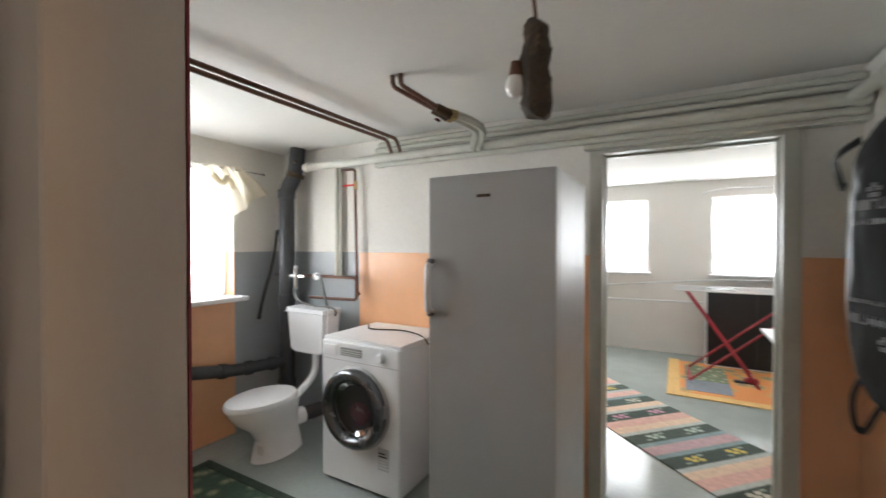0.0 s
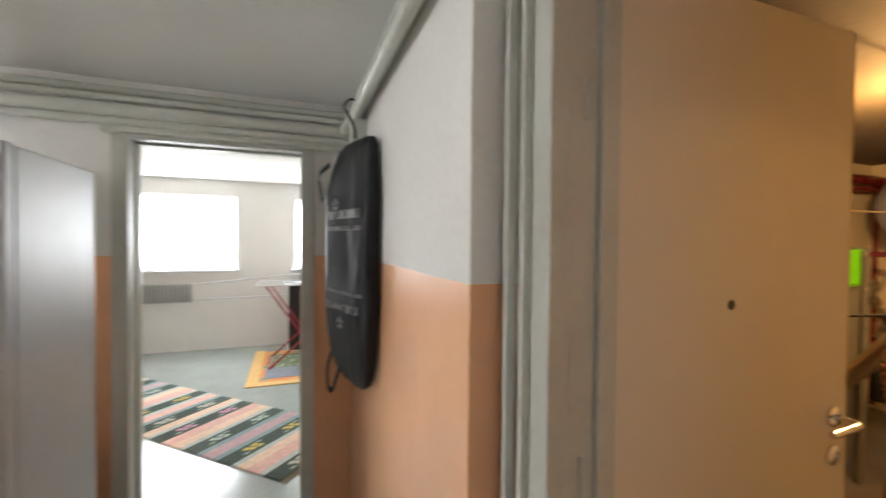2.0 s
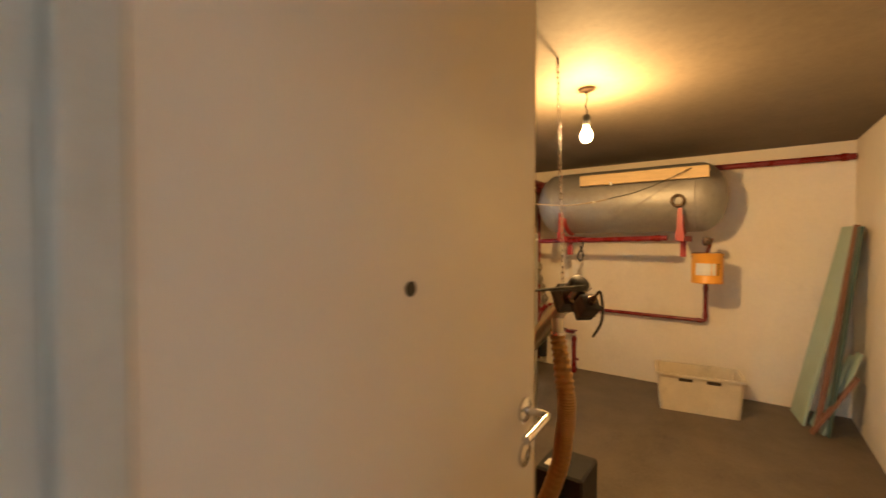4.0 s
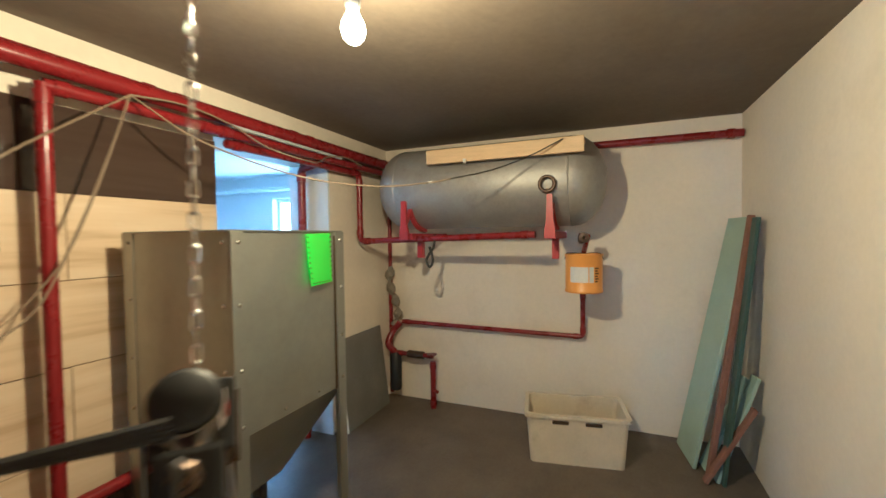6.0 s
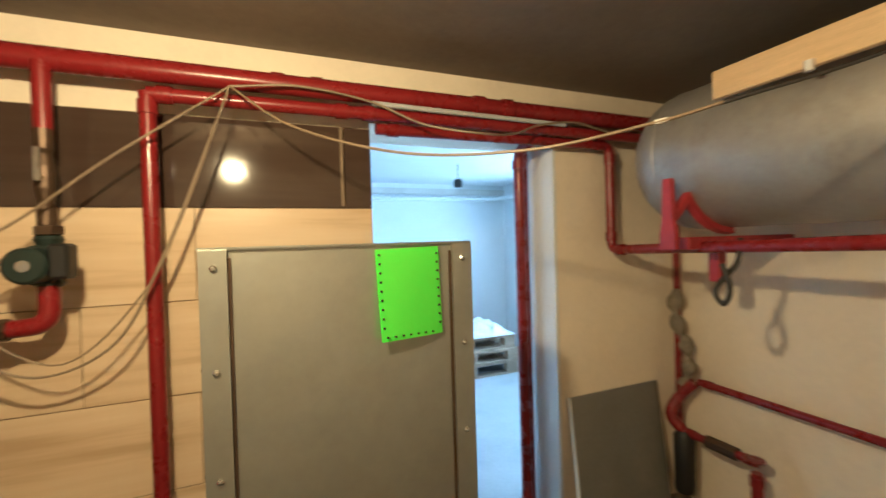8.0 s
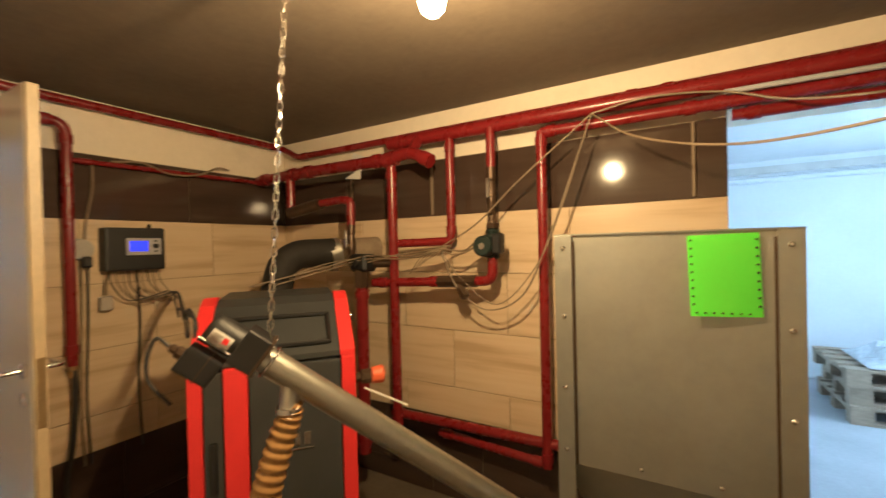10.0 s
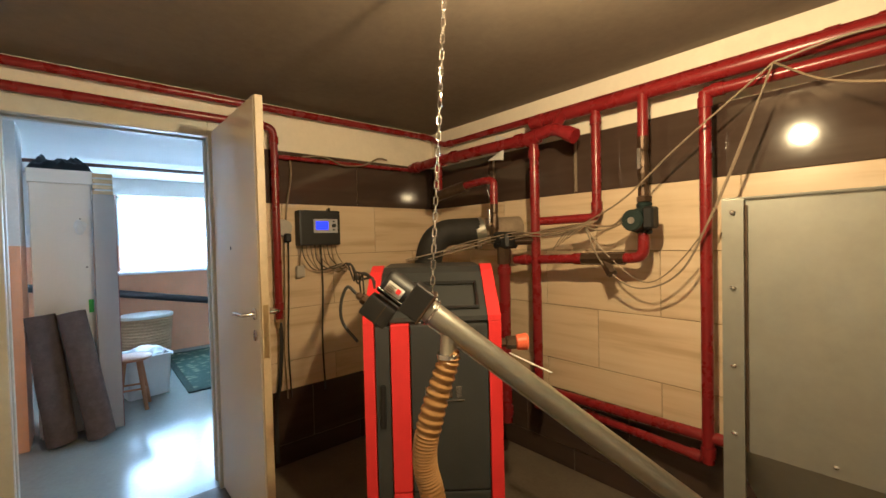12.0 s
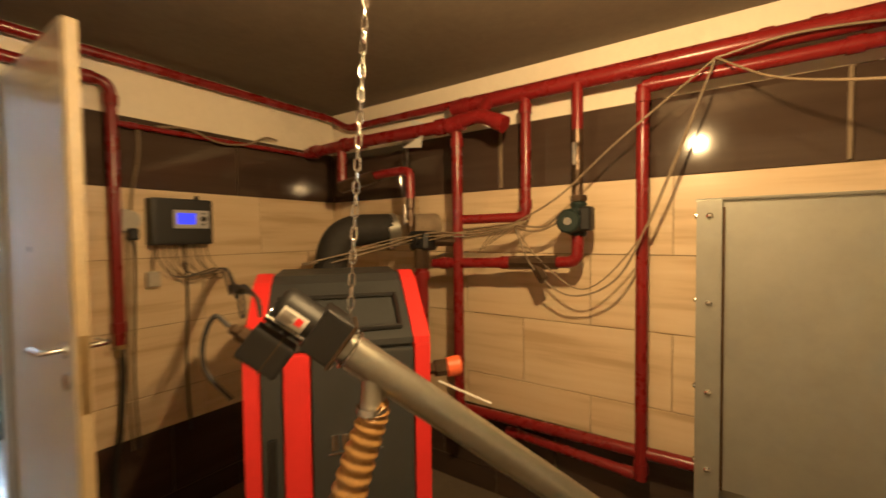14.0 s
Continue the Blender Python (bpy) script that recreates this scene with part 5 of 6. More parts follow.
part("card", box(2.66, 0.93, 0.391, 2.72, 1.03, 0.394), PAPER, bin_)

# ---- store room ----
def pallet(z, x, y, a):
    root = thing("pallet", (x, y, z), "grey weathered wooden pallet in a stack", "pallet", "stacked pallets")
    m = pose(x, y, z, 0, 0, a)
    for k in range(5):
        part("deck_board", box(-0.6, -0.4 + k * 0.175, 0.122, 0.6, -0.4 + k * 0.175 + 0.1, 0.144, turn=m), PALLET, root)
    for yy in (-0.4, -0.05, 0.3):
        part("bottom_board", box(-0.6, yy, 0, 0.6, yy + 0.1, 0.022, turn=m), PALLET, root)
        for xx in (-0.6, -0.07, 0.46):
            part("block", box(xx, yy, 0.022, xx + 0.14, yy + 0.1, 0.1, turn=m), PALLET, root)
    for xx in (-0.6, -0.07, 0.46):
        part("stringer", box(xx, -0.4, 0.1, xx + 0.14, 0.4, 0.122, turn=m), PALLET, root)


for k, (dx, a) in enumerate(((0, 2), (0.02, -1), (-0.03, 3))):
    pallet(k * 0.145, 5.20 + dx, 4.96, a)
rag2 = thing("plastic_sheeting", (5.25, 4.9, 0.44), "crumpled clear plastic sheeting on the pallets", "sheeting")
pb = bmesh.new()
bmesh.ops.create_grid(pb, x_segments=40, y_segments=26, size=0.5)
for v in pb.verts:
    q = v.co.copy()
    fall = max(0, 1 - (abs(q.x) / 0.5) ** 4) * max(0, 1 - (abs(q.y) / 0.5) ** 4)
    v.co = Vector((5.25 + q.x * 1.05, 4.9 + q.y * 0.7, 0.445 + fall * (0.07 + 0.13 * abs(noise.noise(q * 5 + Vector((3, 1, 0)))) + 0.07 * abs(noise.noise(q * 14)))))
part("sheet", pb, mat("milky_plastic_film", (0.62, 0.66, 0.70), 0.2, var=0.15, scale=12, relief=0.2), rag2)
sl = thing("ceiling_fitting", (5.04, 4.39, 2.3), "small dark ceiling lamp holder", "lamp")
part("cord", rod((5.04, 4.39, 2.3), (5.04, 4.39, 2.13), 0.004), BLACK, sl)
part("holder", lathe([(0, 0), (0.03, 0), (0.045, -0.03), (0.04, -0.08), (0, -0.085)], Matrix.Translation((5.04, 4.39, 2.14)), 16), BLACK, sl, "", True)
pipe_run("store_wall_pipe", [("pipe", [(2.85, 5.72, 2.08), (6.2, 5.72, 2.10), (6.33, 5.5, 2.12), (6.33, 3.0, 2.12)], 0.03)], "pale pipe along the store room wall", STORE, 0.12)
setting("baseboard_store", box(2.8, 5.785, 2.16, 6.4, 5.80, 2.24), mat("store_band_paint", (0.62, 0.62, 0.58), 0.8), "pale band under the store ceiling", "trim")

# ---- laundry: pipes and lamp ----
for z, r, y in ((2.205, 0.02, 2.40), (2.16, 0.016, 2.36), (2.10, 0.030, 2.34), (2.055, 0.02, 2.36)):
    pipe_run("laundry_wall_pipe", [("pipe", [(-2.62 if r > 0.025 else -1.9, y, z), (0.70, y, z - 0.01)], r)], "grey enamelled pipe under the laundry ceiling", PIPEPAINT, 0.02)
trunk = thing("pipe_boxing", (-0.5, 2.38, 2.0), "grey painted ledge above the doorway", "boxing")
part("ledge", box(-0.45, 2.375, 2.005, 0.72, 2.449, 2.035, 0.004), PIPEPAINT, trunk)
pipe_run("east_pipe", [("pipe", [(0.64, 2.36, 2.10), (0.655, 2.1, 2.09), (0.655, -1.2, 2.10)], 0.027)], "grey enamelled pipe along the laundry wall", PIPEPAINT)
pipe_run("east_pipe", [("pipe", [(0.70, 2.36, 2.13), (0.70, -1.2, 2.14)], 0.016)], "slim grey enamelled pipe along the wall", PIPEPAINT)
for x in (-1.66, -1.735):
    pipe_run("ceiling_pipe", [("pipe", [(x, -1.2, 2.20), (x, 2.27, 2.20), (x, 2.33, 2.11)], 0.012)], "dark brown pipe under the ceiling", BROWNPIPE, 0.03)
for dx in (0, 0.045):
    drop = pipe_run("ceiling_drop_pipe", [("pipe", [(-1.15 + dx, 1.55, LH), (-1.15 + dx, 1.55, 2.215), (-0.99 + dx * 0.6, 1.70 - dx * 0.3, 2.115)], 0.011)], "brown pipe dropping from the ceiling to a valve", BROWNPIPE, 0.03)
    cable([(-0.98 + dx * 0.6, 1.71 - dx * 0.3, 2.11), (-0.95 + dx, 1.85, 2.105), (-0.985 + dx, 2.1, 2.12), (-1.08 + dx, 2.28, 2.10), (-1.10 + dx, 2.31, 2.06)], 0.021, "grey insulated flexible pipe", PIPEPAINT, "flexible_pipe")
    vb = thing("stop_valve", (-0.98 + dx * 0.6, 1.70, 2.11), "rusty brass stop valve with a red lever", "valve")
    part("body", tube([(-1.01 + dx * 0.6, 1.68 - dx * 0.3, 2.125), (-0.96 + dx * 0.6, 1.735 - dx * 0.3, 2.095)], 0.023, 8), DULL, vb)
    part("nut", tube([(-0.965 + dx * 0.6, 1.73 - dx * 0.3, 2.10), (-0.955 + dx * 0.6, 1.76 - dx * 0.3, 2.10)], 0.028, 8), BRASS, vb)
    part("handle", box(-0.99, 1.66, 2.065, -0.978, 1.70, 2.075, 0.002), RED, vb)
lampb = thing("hanging_bulkhead_lamp", (-0.37, 1.2, LH), "broken brown lamp fitting hanging by its cable with a bulb", "lamp")
part("rose", lathe([(0, 0), (0.02, 0), (0.015, -0.012), (0, -0.015)], Matrix.Translation((-0.37, 1.2, LH)), 12), DULL, lampb, "", True)
part("cord", tube(smooth_path([(-0.37, 1.2, LH), (-0.372, 1.2, 2.22), (-0.366, 1.2, 2.16), (-0.37, 1.2, 2.13)]), 0.006, 8), BROWNPIPE, lampb, "", True)
body = bmesh.new()
rings = []
for z, w, d in ((2.145, 0.018, 0.02), (2.13, 0.036, 0.035), (2.09, 0.040, 0.036), (2.05, 0.047, 0.04), (2.0, 0.043, 0.04), (1.95, 0.047, 0.042), (1.90, 0.045, 0.04), (1.87, 0.037, 0.034), (1.855, 0.02, 0.02)):
    rings.append([Vector((-0.362 + w * math.cos(a), 1.2 + d * math.sin(a), z)) for a in [2 * math.pi * k / 14 for k in range(14)]])
loft(rings, body)
bmesh.ops.subdivide_edges(body, edges=body.edges[:], cuts=2, use_grid_fill=True)
for v in body.verts:
    v.co += 0.012 * Vector(noise.noise_vector(v.co * 22)) + 0.005 * Vector(noise.noise_vector(v.co * 70))
part("housing", body, mat("corroded_brown_lamp", (0.045, 0.028, 0.016), 0.65, metal=0.2, var=0.5, scale=25, grain=90, relief=0.8, stain=(0.26, 0.2, 0.13), stain_amount=0.6), lampb, "", True)
part("bulb", lathe([(0, 0.045), (0.014, 0.042), (0.028, 0.02), (0.030, 0.0), (0.024, -0.02), (0.01, -0.031), (0, -0.033)], Matrix.Translation((-0.425, 1.19, 1.955)), 20), BULB_OFF, lampb, "frosted white bulb", True)
part("socket", tube([(-0.422, 1.19, 2.03), (-0.424, 1.19, 1.985)], [0.016, 0.021], 12), BROWNPIPE, lampb, "", True)

# wall pipes over the cistern
stack = thing("soil_stack", (-2.80, 2.3, 0), "dark grey plastic soil stack with a bent top", "pipe")
part("pipe", tube(bent([(-2.80, 2.31, 0.0), (-2.80, 2.31, 1.92), (-2.72, 2.33, 2.05), (-2.70, 2.34, LH)], 0.06), 0.062, 24), SEWER, stack, "", True)
for z in (0.30, 1.0, 1.86):
    part("collar", tube([(-2.80, 2.31, z), (-2.80, 2.31, z + 0.07)], 0.07, 24), SEWER, stack, "", True)
part("clamp", tube([(-2.725, 2.33, 2.03), (-2.715, 2.333, 2.065)], 0.072, 24), DULL, stack, "rusty steel clamp", True)
part("clamp_bolt", rod((-2.655, 2.27, 2.05), (-2.625, 2.25, 2.05), 0.010, 6), DULL, stack)
part("clamp_bolt", rod((-2.665, 2.28, 2.14), (-2.63, 2.26, 2.14), 0.012, 6), DULL, stack)
pipe_run("drain_pipe", [("pipe", [(-2.80, 2.28, 0.52), (-2.88, 1.9, 0.53), (-2.90, 0.2, 0.86), (-2.90, -1.2, 1.1)], 0.045)], "dark grey sloping drain pipe along the wall", SEWER, 0.08)
cable([(-2.865, 2.27, 1.60), (-2.875, 2.23, 1.35), (-2.90, 2.15, 1.02), (-2.91, 2.125, 0.88)], 0.014, "black hose hanging beside the stack", RUBBER, "hose")
pipe_run("water_riser", [("pipe", [(-2.335, 2.41, 2.09), (-2.335, 2.41, 1.22)], 0.017)], "grey painted water riser", PIPEPAINT)
pipe_run("water_riser", [("pipe", [(-2.30, 2.415, 2.06), (-2.30, 2.415, 1.22)], 0.010)], "slim grey painted water riser", PIPEPAINT)
pipe_run("brown_riser", [("pipe", [(-2.28, 2.40, 2.06), (-2.14, 2.40, 2.055), (-2.12, 2.40, 1.12), (-2.09, 2.39, 1.10)], 0.011)], "brown rusty water pipe with a red tap", BROWNPIPE, 0.03)
rt = thing("red_tap", (-2.14, 2.36, 1.93), "small red stop tap", "tap")
part("lever", box(-2.24, 2.37, 1.925, -2.13, 2.385, 1.938, 0.003), BRIGHT_RED, rt)
part("body", rod((-2.135, 2.40, 1.90), (-2.135, 2.40, 1.965), 0.017, 8), BRASS, rt)
pipe_run("tap_pipe", [("pipe", [(-2.86, 2.36, 1.225), (-2.10, 2.37, 1.225), (-2.10, 2.37, 1.06), (-2.60, 2.37, 1.05)], 0.012)], "brown water pipe loop over the cistern", BROWNPIPE, 0.03)
BRAID = mat("grey_braided_hose", (0.22, 0.22, 0.21), 0.5, var=0.3, scale=60, relief=0.3)
wt = thing("wall_tap", (-2.72, 2.3, 1.22), "chrome wall tap with a side handle", "tap")
part("body", rod((-2.90, 2.28, 1.23), (-2.60, 2.32, 1.22), 0.014), CHROME, wt)
part("stem", rod((-2.68, 2.30, 1.12), (-2.68, 2.30, 1.29), 0.017), CHROME, wt)
part("handle", lathe([(0, 0), (0.024, 0.003), (0.022, 0.02), (0, 0.026)], Matrix.Translation((-2.68, 2.30, 1.285)), 8), CHROME, wt)
part("knob", lathe([(0, 0), (0.03, 0), (0.03, 0.02), (0, 0.025)], along((-2.50, 2.36, 1.225), (-2.50, 2.2, 1.225)), 16), PORC, wt, "", True)
cable([(-2.48, 2.33, 1.24), (-2.38, 2.28, 1.22), (-2.33, 2.28, 1.05), (-2.30, 2.30, 0.95), (-2.29, 2.32, 0.80)], 0.009, "grey braided water hose", BRAID, "water_hose")
cable([(-2.68, 2.28, 1.13), (-2.62, 2.26, 1.04), (-2.45, 2.28, 1.0), (-2.28, 2.29, 1.0), (-2.24, 2.30, 0.96), (-2.28, 2.31, 0.92)], 0.008, "grey braided water hose", BRAID, "water_hose")

# toilet
toilet = thing("toilet", (-2.45, 2.0, 0), "white porcelain toilet with a high plastic cistern", "toilet")
TXc = -2.47
rings = []
for z, cy_, rx, ry in ((0, 1.95, 0.115, 0.20), (0.03, 1.95, 0.112, 0.195), (0.14, 1.95, 0.10, 0.17), (0.22, 1.92, 0.115, 0.19), (0.30, 1.87, 0.155, 0.235), (0.37, 1.85, 0.178, 0.262), (0.395, 1.85, 0.182, 0.268)):
    rings.append([(TXc + rx * math.cos(a), cy_ + ry * math.sin(a), z) for a in [2 * math.pi * k / 28 for k in range(28)]])
part("bowl", loft(rings), PORC, toilet, "", True)
rings = [[(TXc + s * 0.188 * math.cos(a), 1.84 + s * 0.275 * math.sin(a) * (1.0 if math.sin(a) < 0 else 0.86), z) for a in [2 * math.pi * k / 32 for k in range(32)]] for z, s in ((0.398, 0.97), (0.402, 1.0), (0.425, 1.0), (0.436, 0.97), (0.440, 0.8))]
part("lid", loft(rings), ENAMEL, toilet, "white plastic lid, closed", True)
part("outlet", tube([(TXc + 0.02, 2.10, 0.20), (TXc + 0.06, 2.3, 0.20)], 0.055, 20), SEWER, toilet, "", True)
part("outlet_collar", tube([(TXc + 0.02, 2.08, 0.20), (TXc + 0.03, 2.15, 0.20)], 0.062, 20), PORC, toilet, "", True)
part("flush_pipe", tube(bent([(TXc + 0.02, 2.29, 0.66), (TXc + 0.02, 2.29, 0.46), (TXc + 0.005, 2.10, 0.34)], 0.12, 8), 0.028, 16), ENAMEL, toilet, "", True)
cist = bmesh.new()
loft([[(TXc + sx * w, 2.29 + sy * d, z) for sx, sy in ((-1, -1), (1, -1), (1, 1), (-1, 1))] for z, w, d in ((0.645, 0.175, 0.075), (0.66, 0.19, 0.08), (0.95, 0.215, 0.09), (0.955, 0.225, 0.097), (0.985, 0.22, 0.095))], cist)
bmesh.ops.bevel(cist, geom=[e for e in cist.edges if abs((e.verts[0].co - e.verts[1].co).normalized().z) > 0.5], offset=0.025, segments=4, affect="EDGES")
part("cistern", cist, ENAMEL, toilet, "white plastic cistern", True)
part("paper_label", box(TXc + 0.03, 1.764, 0.07, TXc + 0.085, 1.770, 0.13), PAPER, toilet, "small torn label")

# washing machine
wm = thing("washing_machine", (-1.65, 2.1, 0), "white front-loading washing machine with a dark round door", "washing machine")
wx0, wx1, wy0, wy1, wz = -1.95, -1.35, 1.875, 2.42, 0.90
part("body", box(wx0, wy0, 0.02, wx1, wy1, wz - 0.02, 0.018, seg=3), ENAMEL, wm)
part("top", box(wx0 - 0.001, wy0 + 0.02, wz - 0.022, wx1 + 0.001, wy1, wz, 0.008, seg=2), ENAMEL, wm)
part("foot", box(wx0 + 0.04, wy0 + 0.03, 0, wx0 + 0.08, wy0 + 0.07, 0.03), BLACK, wm)
part("foot", box(wx1 - 0.08, wy0 + 0.03, 0, wx1 - 0.04, wy0 + 0.07, 0.03), BLACK, wm)
dc = Vector((-1.665, wy0, 0.50))
dm = along(dc, dc + Vector((0, -1, 0)))
dr = part("door_ring", lathe([(0.232, 0.0), (0.236, 0.030), (0.232, 0.052), (0.218, 0.066), (0.195, 0.068), (0.176, 0.055), (0.164, 0.030), (0.160, 0.008)], dm, 56), mat("dark_chrome_ring", (0.16, 0.165, 0.175), 0.25, metal=0.8), wm, "dark chrome door ring", True)
part("door_bezel", lathe([(0.25, 0), (0.25, 0.008), (0.236, 0.014), (0.236, 0)], dm, 56), SILVER, wm, "silver door surround", True)
part("door_glass", lathe([(0.168, 0.028), (0.15, 0.012), (0.10, -0.02), (0.0, -0.03)], dm, 40), DOORGLASS, dr, "dark bowl glass", True)
part("drum", lathe([(0.165, -0.0015), (0.13, -0.001), (0.0, -0.0012)], Matrix.Translation((0, -0.003, 0)) @ dm, 40), BLACK, wm)
part("door_latch", box(-1.445, wy0 - 0.035, 0.49, -1.42, wy0 - 0.004, 0.56, 0.006), SILVER, dr)
lau = bmesh.new()
bmesh.ops.create_icosphere(lau, subdivisions=4, radius=0.07)
for v in lau.verts:
    v.co = Vector((-1.63 + v.co.x, wy0 - 0.009 + v.co.y * 0.06, 0.47 + v.co.z * 0.9)) + 0.02 * Vector((noise.noise(v.co * 30), 0, noise.noise(v.co * 33 + Vector((4, 0, 0)))))
part("laundry", lau, mat("red_white_laundry", (0.05, 0.012, 0.018), 0.9, var=0.4, scale=22, stain=(0.5, 0.48, 0.48), stain_amount=0.9), wm, "red and white laundry behind the glass", True)
pan = part("control_panel", box(-1.79, wy0 - 0.004, 0.80, -1.62, wy0 + 0.002, 0.85, 0.003), mat("grey_display_plate", (0.24, 0.25, 0.25), 0.3), wm)
for r in range(3):
    for c in range(7):
        part("panel_mark", box(-1.78 + c * 0.022, wy0 - 0.006, 0.808 + r * 0.013, -1.766 + c * 0.022, wy0 - 0.003, 0.812 + r * 0.013), PAPER, pan)
part("dial", lathe([(0, 0.03), (0.022, 0.03), (0.027, 0.024), (0.03, 0)], along((-1.475, wy0, 0.82), (-1.475, wy0 - 1, 0.82)), 24), ENAMEL, wm, "", True)
part("drawer", box(-1.93, wy0 - 0.005, 0.79, -1.82, wy0 + 0.002, 0.86, 0.004), ENAMEL, wm, "detergent drawer")
part("panel_seam", box(wx0 + 0.004, wy0 - 0.0012, 0.768, wx1 - 0.004, wy0 + 0.001, 0.771), SILVER, wm)
stk = part("sticker", box(-1.50, wy0 - 0.002, 0.17, -1.42, wy0 + 0.001, 0.30), mat("grey_sticker", (0.52, 0.54, 0.56), 0.5), wm, "grey printed sticker with unreadable lines")
for k in range(6):
    part("print_line", box(-1.494, wy0 - 0.0035, 0.18 + k * 0.017, -1.426 - 0.01 * (k % 3), wy0 - 0.0015, 0.187 + k * 0.017), BLACK if k > 3 else PAPER, stk)
cable([(-1.92, 2.3, 0.903), (-1.8, 2.18, 0.905), (-1.6, 2.24, 0.905), (-1.45, 2.2, 0.906), (-1.36, 2.15, 0.90), (-1.33, 2.16, 0.86)], 0.005, "black cable lying across the washing machine top")
cable([(-2.0, 2.25, 0.0), (-2.0, 2.22, 0.3), (-2.0, 2.24, 0.62)], 0.018, "dark hose behind the washing machine", SEWER, "drain_hose")

# fridge
fr = thing("fridge", (-0.7, 1.9, 0), "tall silver-grey single-door fridge, closed", "fridge")
fx0, fx1, fy0, fy1, fz = -1.0, -0.408, 1.625, 2.22, 1.79
part("body", box(fx0 + 0.002, fy0 + 0.06, 0.03, fx1 - 0.002, fy1, fz - 0.005, 0.006, seg=2), SILVER, fr)
fd = part("door", box(fx0, fy0, 0.08, fx1, fy0 + 0.052, fz, 0.014, seg=3), SILVER, fr, "silver door")
part("gasket", box(fx0 + 0.012, fy0 + 0.05, 0.09, fx1 - 0.012, fy0 + 0.062, fz - 0.012), BLACK, fr)
part("plinth", box(fx0 + 0.02, fy0 + 0.07, 0.0, fx1 - 0.02, fy1, 0.03), BLACK, fr)
part("handle", tube(bent([(fx0 + 0.018, fy0 + 0.004, 1.165), (fx0 + 0.018, fy0 - 0.04, 1.18), (fx0 + 0.020, fy0 - 0.048, 1.28), (fx0 + 0.018, fy0 - 0.04, 1.38), (fx0 + 0.018, fy0 + 0.004, 1.395)], 0.03), 0.0145, 14), ENAMEL, fd, "pale grey bar handle", True)
for z in (1.15, 1.385):
    part("handle_foot", box(fx0 + 0.006, fy0 - 0.03, z, fx0 + 0.032, fy0 + 0.002, z + 0.03, 0.005), mat("dark_grey_handle_foot", (0.12, 0.12, 0.13), 0.4), fd)
part("badge", box(-0.755, fy0 - 0.003, 1.685, -0.69, fy0 + 0.001, 1.698, 0.001), DULL, fd, "small dark badge")

# bag on the east wall
BGM = Matrix.Translation((0.634, 1.596, 0)) @ Matrix(((-0.314, -0.949, 0), (0.949, -0.314, 0), (0, 0, 1))).to_4x4()   # x across its front, y out of the front
bag = thing("garment_bag", (0.634, 1.596, 1.0), "black nylon garment bag hanging on a hook, pale print", "bag")
rings = []
for z, s0, s1, th in ((1.908, 0.03, 0.19, 0.016), (1.902, 0.005, 0.22, 0.034), (1.875, -0.002, 0.275, 0.056), (1.82, -0.004, 0.335, 0.066), (1.76, -0.004, 0.372, 0.074), (1.62, -0.004, 0.385, 0.082), (1.45, -0.004, 0.390, 0.086), (1.28, -0.004, 0.390, 0.086), (1.14, 0.0, 0.378, 0.080), (1.04, 0.006, 0.350, 0.072), (0.97, 0.018, 0.300, 0.060), (0.935, 0.035, 0.215, 0.046), (0.918, 0.06, 0.15, 0.024)):
    c, hw = (s0 + s1) / 2, (s1 - s0) / 2
    rings.append([Vector((c + hw * math.copysign(abs(math.cos(a)) ** 0.35, math.cos(a)), -0.043 + th / 2 * math.copysign(abs(math.sin(a)) ** 0.45, math.sin(a)), z)) for a in [2 * math.pi * (k + 0.5) / 40 for k in range(40)]])
bb = loft(rings)
bmesh.ops.subdivide_edges(bb, edges=bb.edges[:], cuts=2, use_grid_fill=True)
for v in bb.verts:
    q = v.co
    q.y += 0.006 * noise.noise(Vector((q.x * 16 + q.z * 2, q.z * 3, 1))) + 0.004 * noise.noise(Vector((q.x * 40, q.z * 6, 4)))
    q.x += 0.006 * noise.noise(Vector((q.z * 9, q.y * 10, 7)))
bmesh.ops.transform(bb, matrix=BGM, verts=bb.verts)
part("shell", bb, NYLON, bag, "", True)


def band(points, w, t=0.003):
    """A flat webbing strap along a line on the bag, given in the bag's own frame."""
    p = smooth_path(points, 8)
    rr = []
    for k, q in enumerate(p):
        d = (p[min(k + 1, len(p) - 1)] - p[max(k - 1, 0)]).normalized()
        side = d.cross(Vector((0, 1, 0.15))).normalized() * (w / 2)
        out = side.cross(d).normalized() * (t / 2)
        rr.append([BGM @ (q + a * side + b * out) for a, b in ((-1, -1), (1, -1), (1, 1), (-1, 1))])
    return loft(rr)


part("strap", band([(0.335, -0.03, 1.03), (0.345, -0.01, 0.95), (0.318, 0.0, 0.868), (0.285, -0.005, 0.862), (0.25, -0.01, 0.93), (0.225, -0.015, 0.98)], 0.022), NYLON, bag)
part("carry_handle", band([(0.17, 0.004, 1.84), (0.22, 0.022, 1.78), (0.275, 0.026, 1.70), (0.30, 0.012, 1.665), (0.315, 0.004, 1.70)], 0.03), NYLON, bag)
part("carry_handle", band([(0.30, 0.004, 1.83), (0.365, 0.02, 1.80), (0.40, 0.012, 1.77), (0.385, 0.004, 1.69), (0.365, 0.004, 1.68)], 0.028), NYLON, bag)
part("hook", tube(smooth_path([BGM @ Vector(q) for q in ((0.15, -0.04, 1.92), (0.16, -0.04, 1.965), (0.20, -0.03, 2.03), (0.235, -0.03, 2.07), (0.225, -0.05, 2.10), (0.19, -0.07, 2.09))]), 0.005, 8), BLACK, bag, "", True)
